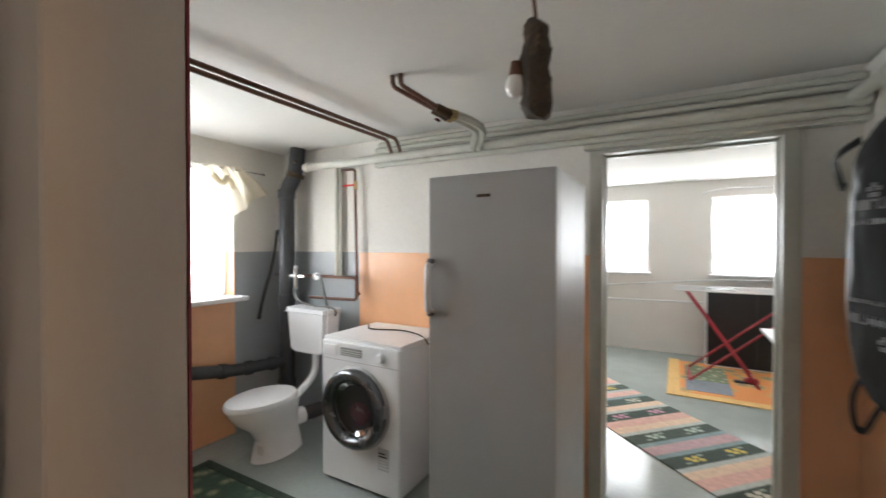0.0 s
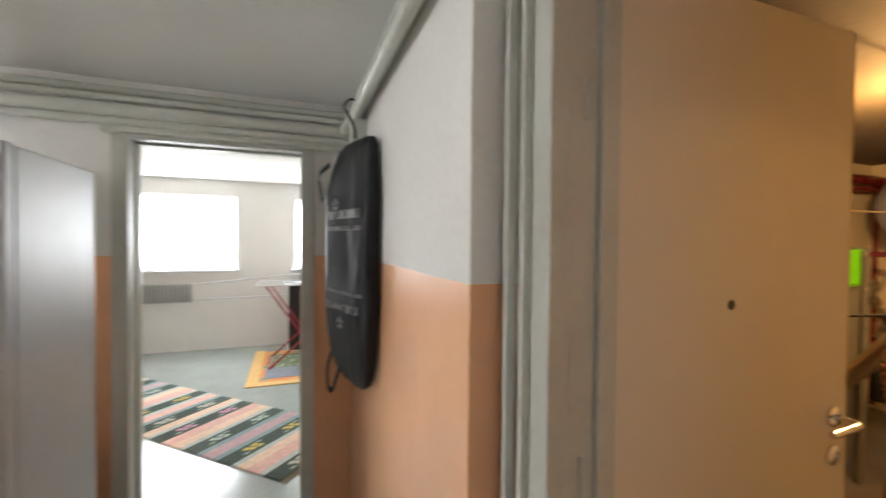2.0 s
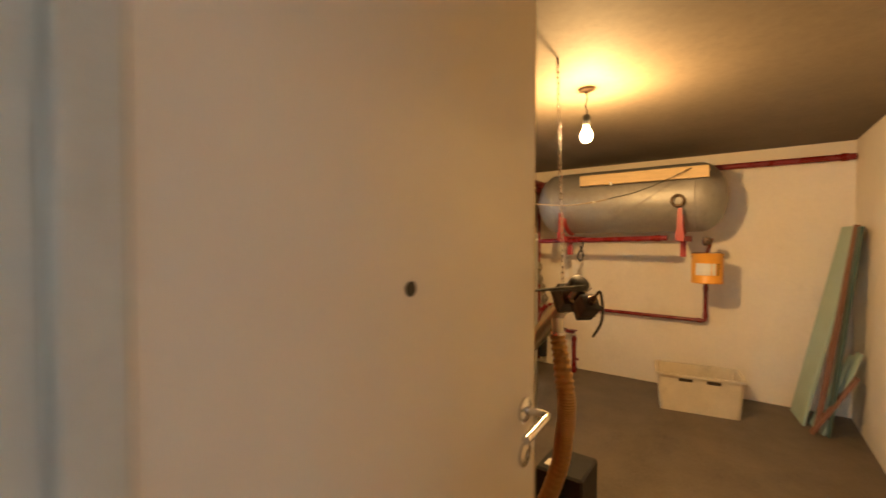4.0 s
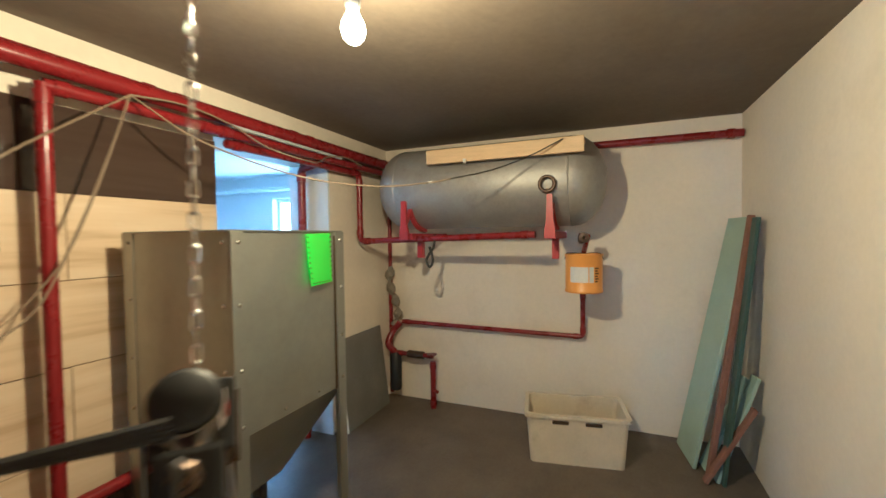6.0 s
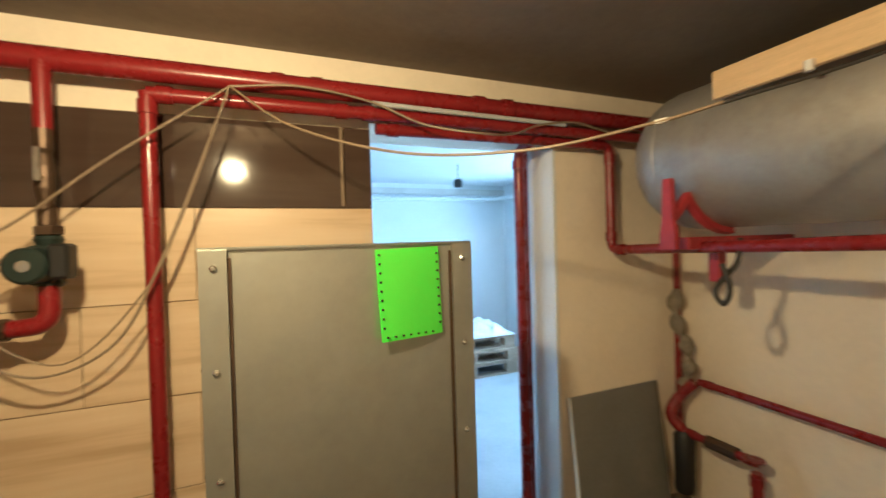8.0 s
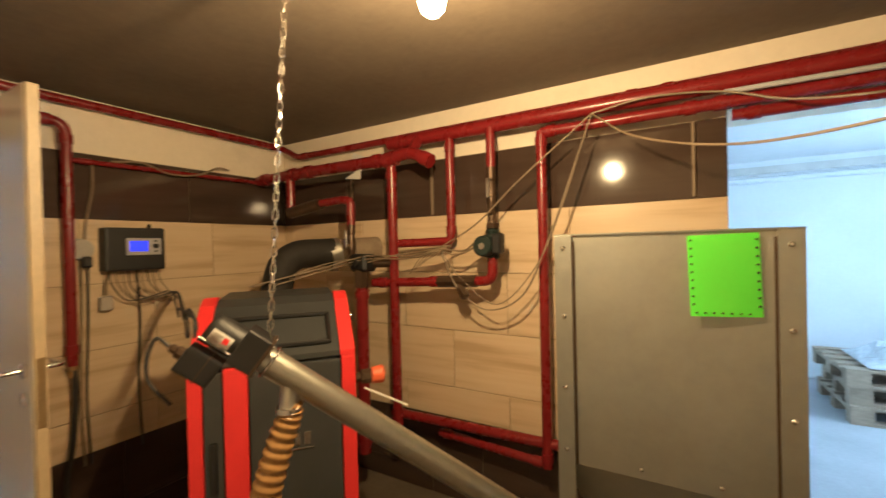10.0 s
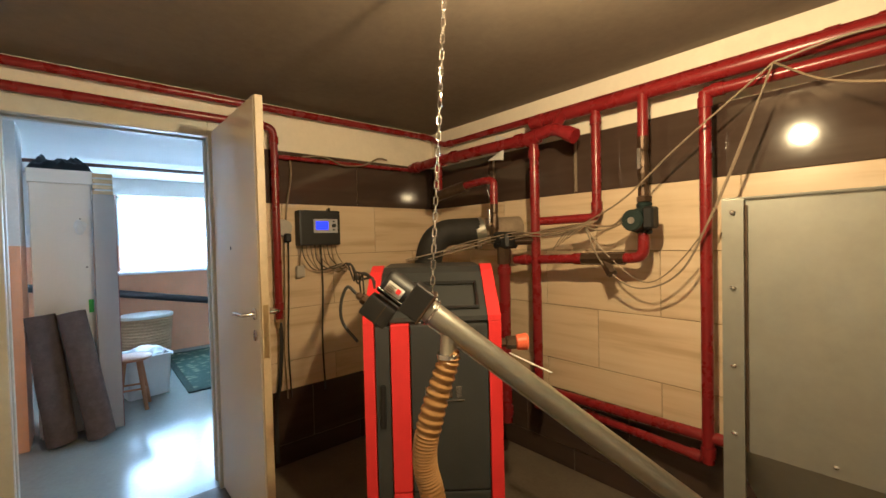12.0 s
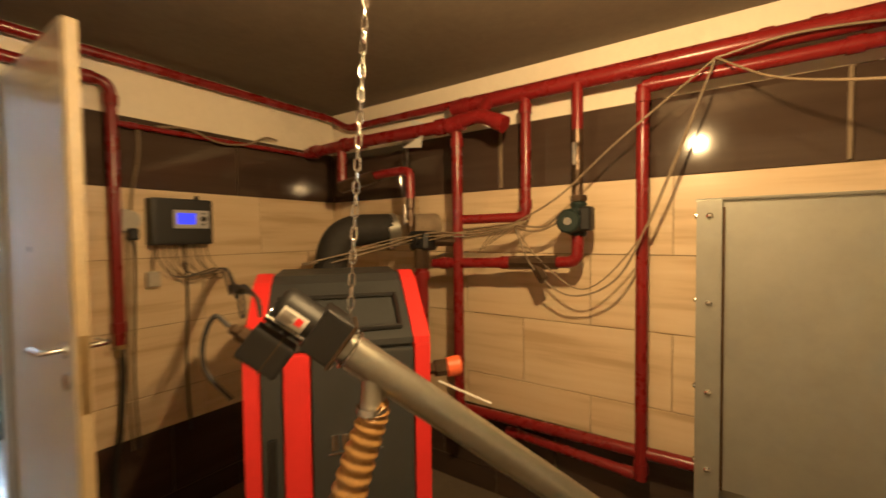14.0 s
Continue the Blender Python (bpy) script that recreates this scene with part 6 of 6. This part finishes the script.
rb_ = random.Random(9)
for z, a0, a1, h in ((1.612, 0.035, 0.30, 0.036), (1.555, 0.025, 0.33, 0.020), (1.292, 0.02, 0.34, 0.014), (1.232, 0.05, 0.36, 0.034)):
    k = a0
    while k < a1:
        w = h * (0.35 + 0.35 * rb_.random())
        part("print_bar", box(k, -0.004, z - h / 2, k + w * 0.2, 0.0035, z + h / 2, turn=BGM), PRINT, bag)
        part("print_bar", box(k + w * 0.2, -0.004, z + h * (0.2 if rb_.random() > 0.5 else -0.5), k + w, 0.0035, z + h * (0.2 if rb_.random() > 0.5 else -0.5) + h * 0.18, turn=BGM), PRINT, bag)
        k += w + h * 0.35
for z, x in ((1.165, 0.20), (1.655, 0.25)):
    for k in range(5):
        a = k * 1.257 + 0.3
        part("print_mark", box(x + 0.018 * math.cos(a) - 0.007, -0.004, z + 0.018 * math.sin(a) - 0.007, x + 0.018 * math.cos(a) + 0.007, 0.0035, z + 0.018 * math.sin(a) + 0.007, turn=BGM), PRINT, bag)
hk = thing("wall_bracket", (0.74, 1.35, 1.9), "grey painted pipe bracket on the wall", "bracket")
part("plate", box(0.64, 1.98, 1.95, 0.709, 2.06, 2.07, 0.004), PIPEPAINT, hk)

# cabinets beside the camera's start
cabA = thing("tall_cabinet", (-0.9, -0.1, 0), "white laminate tall cabinet with a board box on top", "cabinet")
part("body", box(-1.15, -0.20, 0.02, -0.625, 0.14, 1.88, 0.003), CABWHITE, cabA)
part("cornice", box(-1.15, -0.21, 1.88, -0.60, 0.16, 1.98, 0.004), CABWHITE, cabA)
part("base", box(-1.13, -0.19, 0, -0.64, 0.12, 0.02), CABWHITE, cabA)
cabB = thing("narrow_cabinet", (-0.8, 0.2, 0), "narrow white cabinet with a red edge", "cabinet")
part("side", box(-1.10, 0.146, 0.0, -0.512, 0.278, 1.80, 0.003), SHADED_SIDE, cabB)
part("edge", box(-0.53, 0.2785, 0.0, -0.513, 0.282, 1.80), mat("dark_red_edge", (0.22, 0.03, 0.04), 0.5), cabB, "dark red edging")
part("hook", rod((-0.626, 0.10, 1.25), (-0.60, 0.10, 1.25), 0.006), BLACK, cabA)
part("green_tag", box(-0.626, 0.10, 0.90, -0.617, 0.13, 1.0, 0.003), mat("green_plastic", (0.08, 0.42, 0.06), 0.4), cabA, "green plastic tag")
slatbox = thing("slatted_box", (-0.8, 0.21, 1.80), "small slatted wooden box on the narrow cabinet", "box")
for k in range(4):
    part("slat", box(-0.98, 0.150, 1.803 + 0.044 * k, -0.565, 0.272, 1.832 + 0.044 * k, 0.003), PLANK, slatbox)
for bx in (-0.96, -0.60):
    part("corner_post", box(bx, 0.16, 1.801, bx + 0.022, 0.262, 1.962, 0.002), CABWHITE, slatbox)
sack = thing("plastic_bag", (-0.62, 0.115, 1.55), "crumpled white plastic bag hanging on the cabinet", "bag")
kb = bmesh.new()
bmesh.ops.create_icosphere(kb, subdivisions=4, radius=0.036)
for v in kb.verts:
    q = v.co.copy()
    v.co = Vector((-0.603 + q.x * 0.4, 0.07 + q.y * 0.8, 1.56 + q.z * 1.6 - 0.3 * abs(q.y))) + 0.02 * Vector((0.3 * noise.noise(q * 40), noise.noise(q * 36 + Vector((2, 0, 0))), noise.noise(q * 38 + Vector((0, 5, 0)))))
part("film", kb, CLEARBOX, sack, "", True)
part("peg", rod((-0.626, 0.07, 1.615), (-0.603, 0.07, 1.618), 0.004), BLACK, sack)
clothes = thing("folded_cloth", (-0.9, -0.05, 1.98), "black folded cloth heaped on the cabinet", "cloth")
cb = bmesh.new()
bmesh.ops.create_grid(cb, x_segments=30, y_segments=24, size=0.5)
for v in cb.verts:
    q = v.co.copy()
    f = max(0, 1 - (abs(q.x) / 0.5) ** 6) * max(0, 1 - (abs(q.y) / 0.5) ** 6)
    v.co = Vector((-0.86 + q.x * 0.5, -0.03 + q.y * 0.36, 1.983 + f * (0.085 + 0.07 * noise.noise(q * 5) + 0.03 * noise.noise(q * 14))))
part("cloth", cb, NYLON, clothes, "", True)
for k in range(2):
    root = thing("carpet_roll", (-0.45, -0.1 + k * 0.2, 0), "brown carpet roll leaning on the cabinet", "carpet roll", "carpet rolls")
    a = Vector((-0.42 + 0.05 * k, -0.075 + k * 0.215, 0.02))
    b = Vector((-0.535, -0.17 + k * 0.165, 0.92))
    m = along(a, b)
    sp = bmesh.new()
    n = 90
    rr_ = [[m @ Vector(((0.098 - 0.07 * i / n) * math.cos(i / n * 6 * math.pi), (0.098 - 0.07 * i / n) * math.sin(i / n * 6 * math.pi), z)) for i in range(n + 1)] for z in [(b - a).length * j / 8 for j in range(9)]]
    vs = [[sp.verts.new(p) for p in r] for r in rr_]
    for p, q in zip(vs, vs[1:]):
        for i in range(n):
            sp.faces.new((p[i], p[i + 1], q[i + 1], q[i]))
    for v in sp.verts:
        v.co += 0.006 * Vector(noise.noise_vector(v.co * 9))
    part("roll", sp, CARPET, root, "", True)

# stool
stool = thing("stool", (-0.86, 0.38, 0), "round wooden stool with splayed legs", "stool")
sx, sy = -0.90, 0.36
part("seat", lathe([(0, 0.425), (0.13, 0.425), (0.15, 0.435), (0.152, 0.445), (0.14, 0.455), (0, 0.455)], Matrix.Translation((sx, sy, 0)), 36), WOODLEG, stool, "", True)
for k in range(4):
    a = math.radians(35 + 90 * k)
    part("leg", tube([(sx + 0.075 * math.cos(a), sy + 0.075 * math.sin(a), 0.43), (sx + 0.15 * math.cos(a), sy + 0.15 * math.sin(a), 0.0)], [0.018, 0.015], 10), WOODLEG, stool, "", True)
for k in range(4):
    a, b = math.radians(35 + 90 * k), math.radians(125 + 90 * k)
    z = 0.15 + 0.03 * (k % 2)
    part("stretcher", rod((sx + 0.122 * math.cos(a), sy + 0.122 * math.sin(a), z), (sx + 0.122 * math.cos(b), sy + 0.122 * math.sin(b), z), 0.008), WOODLEG, stool)
tubbox = thing("plastic_tub", (-1.30, 0.42, 0), "milky plastic storage tub filled with bags", "tub")
part("tub", tub(0.42, 0.36, 0.36, 0.01, 0.9, pose(-1.32, 0.47, 0, 0, 0, 10)), CLEARBOX, tubbox)
pb = bmesh.new()
bmesh.ops.create_icosphere(pb, subdivisions=4, radius=0.17)
for v in pb.verts:
    v.co = Vector((-1.32 + v.co.x, 0.47 + v.co.y, 0.36 + v.co.z * 0.45)) + 0.03 * Vector(noise.noise_vector(v.co * 14))
part("bag", pb, CLEARBOX, tubbox, "crumpled clear plastic bag", True)
basket = thing("laundry_basket", (-2.7, 0.62, 0), "oval wicker laundry basket with a pale lid", "basket")
rings = [[(-2.70 + rx * math.cos(a), 0.62 + ry * math.sin(a), z) for a in [2 * math.pi * k / 40 for k in range(40)]] for z, rx, ry in ((0, 0.17, 0.23), (0.2, 0.185, 0.25), (0.52, 0.20, 0.27))]
part("body", loft(rings), WICKER, basket, "", True)
for k in range(14):
    z = 0.03 + k * 0.036
    t = z / 0.52
    part("weave_band", tube([(-2.70 + (0.172 + 0.03 * t) * math.cos(a), 0.62 + (0.232 + 0.04 * t) * math.sin(a), z) for a in [2 * math.pi * q / 40 for q in range(41)]], 0.010, 6, None, False), WICKER, basket, "", True)
rings = [[(-2.70 + rx * math.cos(a), 0.62 + ry * math.sin(a), z) for a in [2 * math.pi * k / 40 for k in range(40)]] for z, rx, ry in ((0.522, 0.205, 0.275), (0.53, 0.215, 0.285), (0.56, 0.215, 0.285), (0.575, 0.18, 0.25))]
part("lid", loft(rings), PAPER, basket, "pale cloth-covered lid", True)


# rugs
def rug_mat(name, base, marks, border, scale, inner):
    m, nt, b, links = nodes_of(name)
    v = nt.nodes.new("ShaderNodeTexVoronoi")
    v.inputs["Scale"].default_value = scale
    geo = nt.nodes.new("ShaderNodeNewGeometry")
    links.new(geo.outputs["Position"], v.inputs["Vector"])
    col = ramp(nt, v.outputs["Distance"], [(0.18, marks[0]), (0.34, marks[1]), (0.5, base)])
    col = mix(nt, ramp(nt, noise_node(nt, 60, 4), [(0.4, (0, 0, 0)), (0.7, (0.5,) * 3)]), col, border)
    links.new(col, b.inputs["Base Color"])
    b.inputs["Roughness"].default_value = 0.95
    bump(nt, b, noise_node(nt, 300, 3), 0.8, 0.004)
    return m


rug = thing("rug", (-2.0, 1.2, 0), "dark green patterned rug with a dark border", "rug")
part("field", box(-2.70, 0.84, 0.002, -1.02, 1.57, 0.011, 0.003), rug_mat("green_rug_pile", (0.05, 0.09, 0.06), ((0.28, 0.28, 0.19), (0.12, 0.16, 0.10)), (0.02, 0.04, 0.03), 11, 0), rug)
for q in ((-2.76, 0.78, -2.70, 1.63), (-1.02, 0.78, -0.96, 1.63), (-2.70, 0.78, -1.02, 0.84), (-2.70, 1.57, -1.02, 1.63)):
    part("border", box(q[0], q[1], 0.002, q[2], q[3], 0.012, 0.003), mat("rug_dark_green_border", (0.03, 0.05, 0.035), 0.95, var=0.4, scale=30, grain=200, relief=0.8), rug)
rug2 = thing("rug", (0.7, 5.3, 0), "orange and blue patterned woven rug under the airer", "rug")
part("field", box(0.05, 4.72, 0.002, 1.45, 5.98, 0.010, 0.002), rug_mat("orange_rug_pile", (0.66, 0.24, 0.07), ((0.20, 0.24, 0.16), (0.52, 0.32, 0.12)), (0.7, 0.34, 0.12), 4.5, 0), rug2)
part("patch", box(0.10, 4.82, 0.009, 0.50, 5.2, 0.0125), rug_mat("blue_rug_patch", (0.20, 0.24, 0.30), ((0.30, 0.34, 0.28), (0.16, 0.19, 0.25)), (0.3, 0.3, 0.3), 16, 0), rug2, "dusty blue woven square")
part("patch", box(0.10, 5.2, 0.009, 0.50, 5.8, 0.0125), rug_mat("green_rug_patch", (0.15, 0.20, 0.12), ((0.5, 0.5, 0.38), (0.2, 0.25, 0.15)), (0.2, 0.2, 0.12), 13, 0), rug2, "green flowered woven square")
part("border", box(-0.07, 4.60, 0.002, 0.05, 6.05, 0.011, 0.002), mat("ochre_rug_border", (0.66, 0.42, 0.16), 0.95, var=0.15, scale=20, grain=200, relief=0.6), rug2)
part("border", box(0.05, 4.60, 0.002, 1.5, 4.72, 0.011, 0.002), mat("ochre_rug_border", (0.66, 0.42, 0.16)), rug2)
runner = thing("runner_rug", (0.0, 3.5, 0), "striped woven runner with flowers in bands", "rug")
RM = Matrix.Translation((0.60, 3.06, 0.0)) @ Matrix.Rotation(math.atan2(0.69, -0.72), 4, "Z")
cols = {"pink": (0.68, 0.42, 0.36), "peach": (0.72, 0.54, 0.40), "dark": (0.06, 0.085, 0.07), "teal": (0.24, 0.33, 0.34), "grey": (0.46, 0.50, 0.47), "mauve": (0.50, 0.34, 0.36)}
seq = ["dark", "grey", "pink", "peach", "grey", "dark", "teal", "mauve", "teal", "dark", "grey", "peach", "pink", "dark", "grey", "peach", "dark", "teal", "pink", "grey"]
wid = {"dark": 0.135, "pink": 0.11, "peach": 0.09, "teal": 0.05, "grey": 0.045, "mauve": 0.11}
blooms = [(0.52, 0.50, 0.42), (0.60, 0.46, 0.12), (0.42, 0.50, 0.44), (0.58, 0.30, 0.40)]
n_dark = 0
u = 0.0
i = 0
while u < 3.0:
    c = seq[i % len(seq)]
    w = wid[c]
    part("stripe", box(u, -0.41, 0.002, u + w, 0.41, 0.009, turn=RM), mat("runner_" + c, cols[c], 0.95, var=0.2, scale=25, grain=220, relief=0.7), runner)
    if c == "dark" and u < 2.2:
        fc = blooms[n_dark % 4]
        leafc = mat("runner_leaf", (0.30, 0.36, 0.30), 0.95, var=0.2, scale=30)
        for v0 in (-0.20, 0.17):
            for du, dv, q in ((-0.018, -0.042, 1.0), (0.022, -0.022, 1.0), (-0.012, 0.018, 1.0), (0.02, 0.045, 1.0), (0.035, -0.075, 0.6), (-0.03, 0.085, 0.6)):
                part("flower" if q == 1.0 else "leaf", lathe([(0, 0.0105), (0.020, 0.0105), (0.022, 0.0088), (0, 0.0088)], RM @ Matrix.Translation((u + w / 2 + du, v0 + dv, 0)) @ Matrix.Diagonal((0.9 * q, 1.25, 1, 1)), 9), mat("runner_flower_%d" % (n_dark % 4), fc, 0.95, var=0.15, scale=30) if q == 1.0 else leafc, runner)
    n_dark += c == "dark"
    u += w
    i += 1
for k in range(40):
    v0 = -0.40 + k * 0.0205
    part("fringe", rod(RM @ Vector((0.0, v0, 0.005)), RM @ Vector((-0.05, v0 + 0.006 * math.sin(k), 0.003)), 0.004, 5), mat("fringe_wool", (0.40, 0.33, 0.22), 0.95), runner)

# ---- north room ----
rad = thing("radiator", (-1.2, 6.3, 0.67), "small grey finned radiator under the window", "radiator")
for k in range(14):
    x = -1.52 + k * 0.047
    part("fin", box(x, 6.27, 0.67, x + 0.034, 6.38, 0.92, 0.008), mat("radiator_grey", (0.42, 0.42, 0.40), 0.5), rad)
part("header", rod((-1.53, 6.325, 0.89), (-0.86, 6.325, 0.89), 0.02), PIPEPAINT, rad)
for z0, z1 in ((0.90, 1.02), (0.70, 0.72)):
    pipe_run("radiator_pipe", [("pipe", [(-0.88, 6.33, z0), (0.45, 6.35, z1), (1.6, 6.35, z1 + 0.02)], 0.012)], "white painted radiator pipe along the wall", ENAMEL, 0.03)
black = thing("black_cabinet", (0.8, 6.0, 0), "flat black cabinet standing below the window", "cabinet")
part("body", box(0.34, 5.92, 0.02, 1.30, 6.20, 0.93, 0.006), BLACK, black)
part("door", box(0.345, 5.908, 0.04, 0.82, 5.92, 0.92, 0.003), BLACK, black)
part("door", box(0.825, 5.908, 0.04, 1.295, 5.92, 0.92, 0.003), BLACK, black)
part("edge", box(0.325, 5.92, 0.0, 0.339, 6.20, 0.93, 0.002), ENAMEL, black, "white side edge")
part("plinth", box(0.34, 5.915, 0.0, 1.3, 6.2, 0.02), ENAMEL, black)
rack = thing("clothes_airer", (0.6, 5.4, 0), "folding clothes airer with red legs and a white wire top", "clothes airer")
RL = mat("red_airer_tube", (0.36, 0.02, 0.035), 0.35)
for y in (5.15, 5.68):
    part("leg", rod((0.10, y, 0.98), (0.74, y, 0.02), 0.011), RL, rack, "red tubular leg")
    part("leg", rod((1.22, y, 0.98), (0.14, y, 0.02), 0.011), RL, rack, "red tubular leg")
part("foot_bar", rod((0.74, 5.15, 0.02), (0.74, 5.68, 0.02), 0.011), RL, rack)
part("foot_bar", rod((0.14, 5.15, 0.02), (0.14, 5.68, 0.02), 0.011), RL, rack)
part("top_frame", tube(bent([(0.0, 5.12, 0.985), (1.36, 5.12, 0.985), (1.36, 5.71, 0.985), (0.0, 5.71, 0.985), (0.0, 5.12, 0.985)], 0.05), 0.008, 8), ENAMEL, rack, "white wire frame", True)
for k in range(9):
    part("wire", rod((0.0, 5.18 + k * 0.058, 0.988), (1.36, 5.18 + k * 0.058, 0.988), 0.0035, 6), ENAMEL, rack)
socks = thing("dark_laundry", (0.45, 5.4, 0.99), "dark socks lying on the airer", "laundry")
sb = bmesh.new()
bmesh.ops.create_grid(sb, x_segments=16, y_segments=10, size=0.5)
for v in sb.verts:
    q = v.co.copy()
    v.co = Vector((0.42 + q.x * 0.26, 5.35 + q.y * 0.2, 0.994 + 0.02 * abs(noise.noise(q * 8))))
part("cloth", sb, NYLON, socks, "", True)
slip = thing("slipper", (0.66, 5.35, 0.01), "small red slipper on the rug", "slipper")
part("sole", box(0.55, 5.30, 0.012, 0.76, 5.38, 0.028, 0.008), BLACK, slip)
part("upper", lathe([(0, 0.05), (0.03, 0.045), (0.042, 0.02), (0.042, 0)], Matrix.Translation((0.70, 5.34, 0.027)) @ Matrix.Diagonal((1.6, 1, 1, 1)), 16), RL, slip, "", True)
tbl = thing("white_table", (1.0, 4.5, 0), "white table with a plain rounded top", "table")
part("tabletop", box(0.70, 4.15, 0.66, 1.55, 4.85, 0.69, 0.01, seg=2), ENAMEL, tbl)
for x in (0.95, 1.48):
    for y in (4.2, 4.8):
        part("leg", rod((x, y, 0), (x, y, 0.66), 0.018), CHROME, tbl)
wire2 = cable([(0.30, 6.36, 2.15), (0.6, 6.36, 2.20), (1.3, 6.36, 2.18)], 0.008, "white cable strung over the window", ENAMEL)
# bow-tied valance of the laundry window
val = thing("valance", (-2.93, 1.8, 1.9), "cream gauze valance gathered in a bow", "curtain")
vb = bmesh.new()
rows, cols_ = 16, 40
vs = []
for j in range(rows + 1):
    t = j / rows
    line = []
    for k in range(cols_ + 1):
        s = k / cols_
        ya, za = 1.62 + 0.36 * s, 2.045 + 0.035 * s
        yb, zb = 1.66 + 0.55 * s, 1.60 + 0.31 * s ** 1.6
        line.append(vb.verts.new((-2.93 + (0.012 + 0.03 * t) * math.sin(s * 19 + t * 2.5) + 0.01 * math.sin(s * 41), ya + (yb - ya) * t, za + (zb - za) * t + 0.008 * math.sin(s * 24) * t)))
    vs.append(line)
for p, q in zip(vs, vs[1:]):
    for k in range(cols_):
        vb.faces.new((p[k], p[k + 1], q[k + 1], q[k]))
part("gauze", vb, VALANCE, val, "", True)
part("bow", tube(smooth_path([(-2.89, 1.74, 1.99), (-2.87, 1.80, 1.93), (-2.86, 1.84, 1.97), (-2.87, 1.90, 1.90)]), 0.022, 10), VALANCE, val, "", True)
part("rod", rod((-2.94, 0.3, 2.05), (-2.94, 2.18, 2.05), 0.007), CHROME, val)
part("rod_end", lathe([(0, 0), (0.016, 0.004), (0.016, 0.02), (0, 0.024)], along((-2.94, 2.18, 2.05), (-2.94, 2.4, 2.05)), 12), CHROME, val, "", True)

# ---- tiles of the boiler room ----
TILE_SHARED = {}


def tile_mesh(w, h, material):
    key = (round(w, 3), round(h, 3), material.name)
    if key not in TILE_SHARED:
        bm = box(0, -0.006, 0, w, 0.0, h, 0.0018)
        me = bpy.data.meshes.new("tile")
        bmesh.ops.recalc_face_normals(bm, faces=bm.faces)
        bm.to_mesh(me)
        bm.free()
        me.materials.append(material)
        TILE_SHARED[key] = me
    return TILE_SHARED[key]


def tile_wall(wall_ob, start, end, origin, turn, skip=()):
    """Rows of tiles with 3 mm joints: brown at the foot and at head height, beige between."""
    TW, J = 0.668, 0.003
    wall_ob_rows = [(0.0, 0.13, BROWNTILE, 0.2), (0.13, 0.47, BROWNTILE, 0.53), (0.47, 0.65, TILE, 0.03), (0.65, 0.98, TILE, 0.365), (0.98, 1.312, TILE, 0.03), (1.312, 1.642, TILE, 0.365), (1.642, 1.97, BROWNTILE, 0.23)]
    for z0, z1, m, off in wall_ob_rows:
        x = start - ((start - off) % TW)
        while x < end:
            a, b = max(x, start), min(x + TW, end)
            cut = [(a, b)]
            for s0, s1 in skip:
                cut = [q for p in cut for q in ((p[0], min(p[1], s0)), (max(p[0], s1), p[1])) if q[1] - q[0] > 0.01]
            for p, q in cut:
                if q - p > 0.02:
                    o = new("tile", tile_mesh(q - p - J, z1 - z0 - J, m))
                    o.parent = wall_ob
                    o.matrix_basis = origin @ turn @ Matrix.Translation((p + J / 2, 0, z0 + J / 2))
            x += TW


def grout_bed(name, bm):
    return setting(name, bm, GROUT, "brown tile grout", "wall")


g1 = grout_bed("wall_tile_bed_north", box(0.935, 2.2625, 0, 3.68, 2.269, 1.972))
tile_wall(g1, 0.94, 3.68, Matrix.Translation((0, 2.262, 0)), Matrix.Identity(4))
g2 = grout_bed("wall_tile_bed_west", box(0.931, 0.75, 0, 0.9375, 2.262, 1.972))
tile_wall(g2, 0.75, 2.255, Matrix.Translation((0.938, 0, 0)), Matrix.Rotation(math.pi / 2, 4, "Z"))
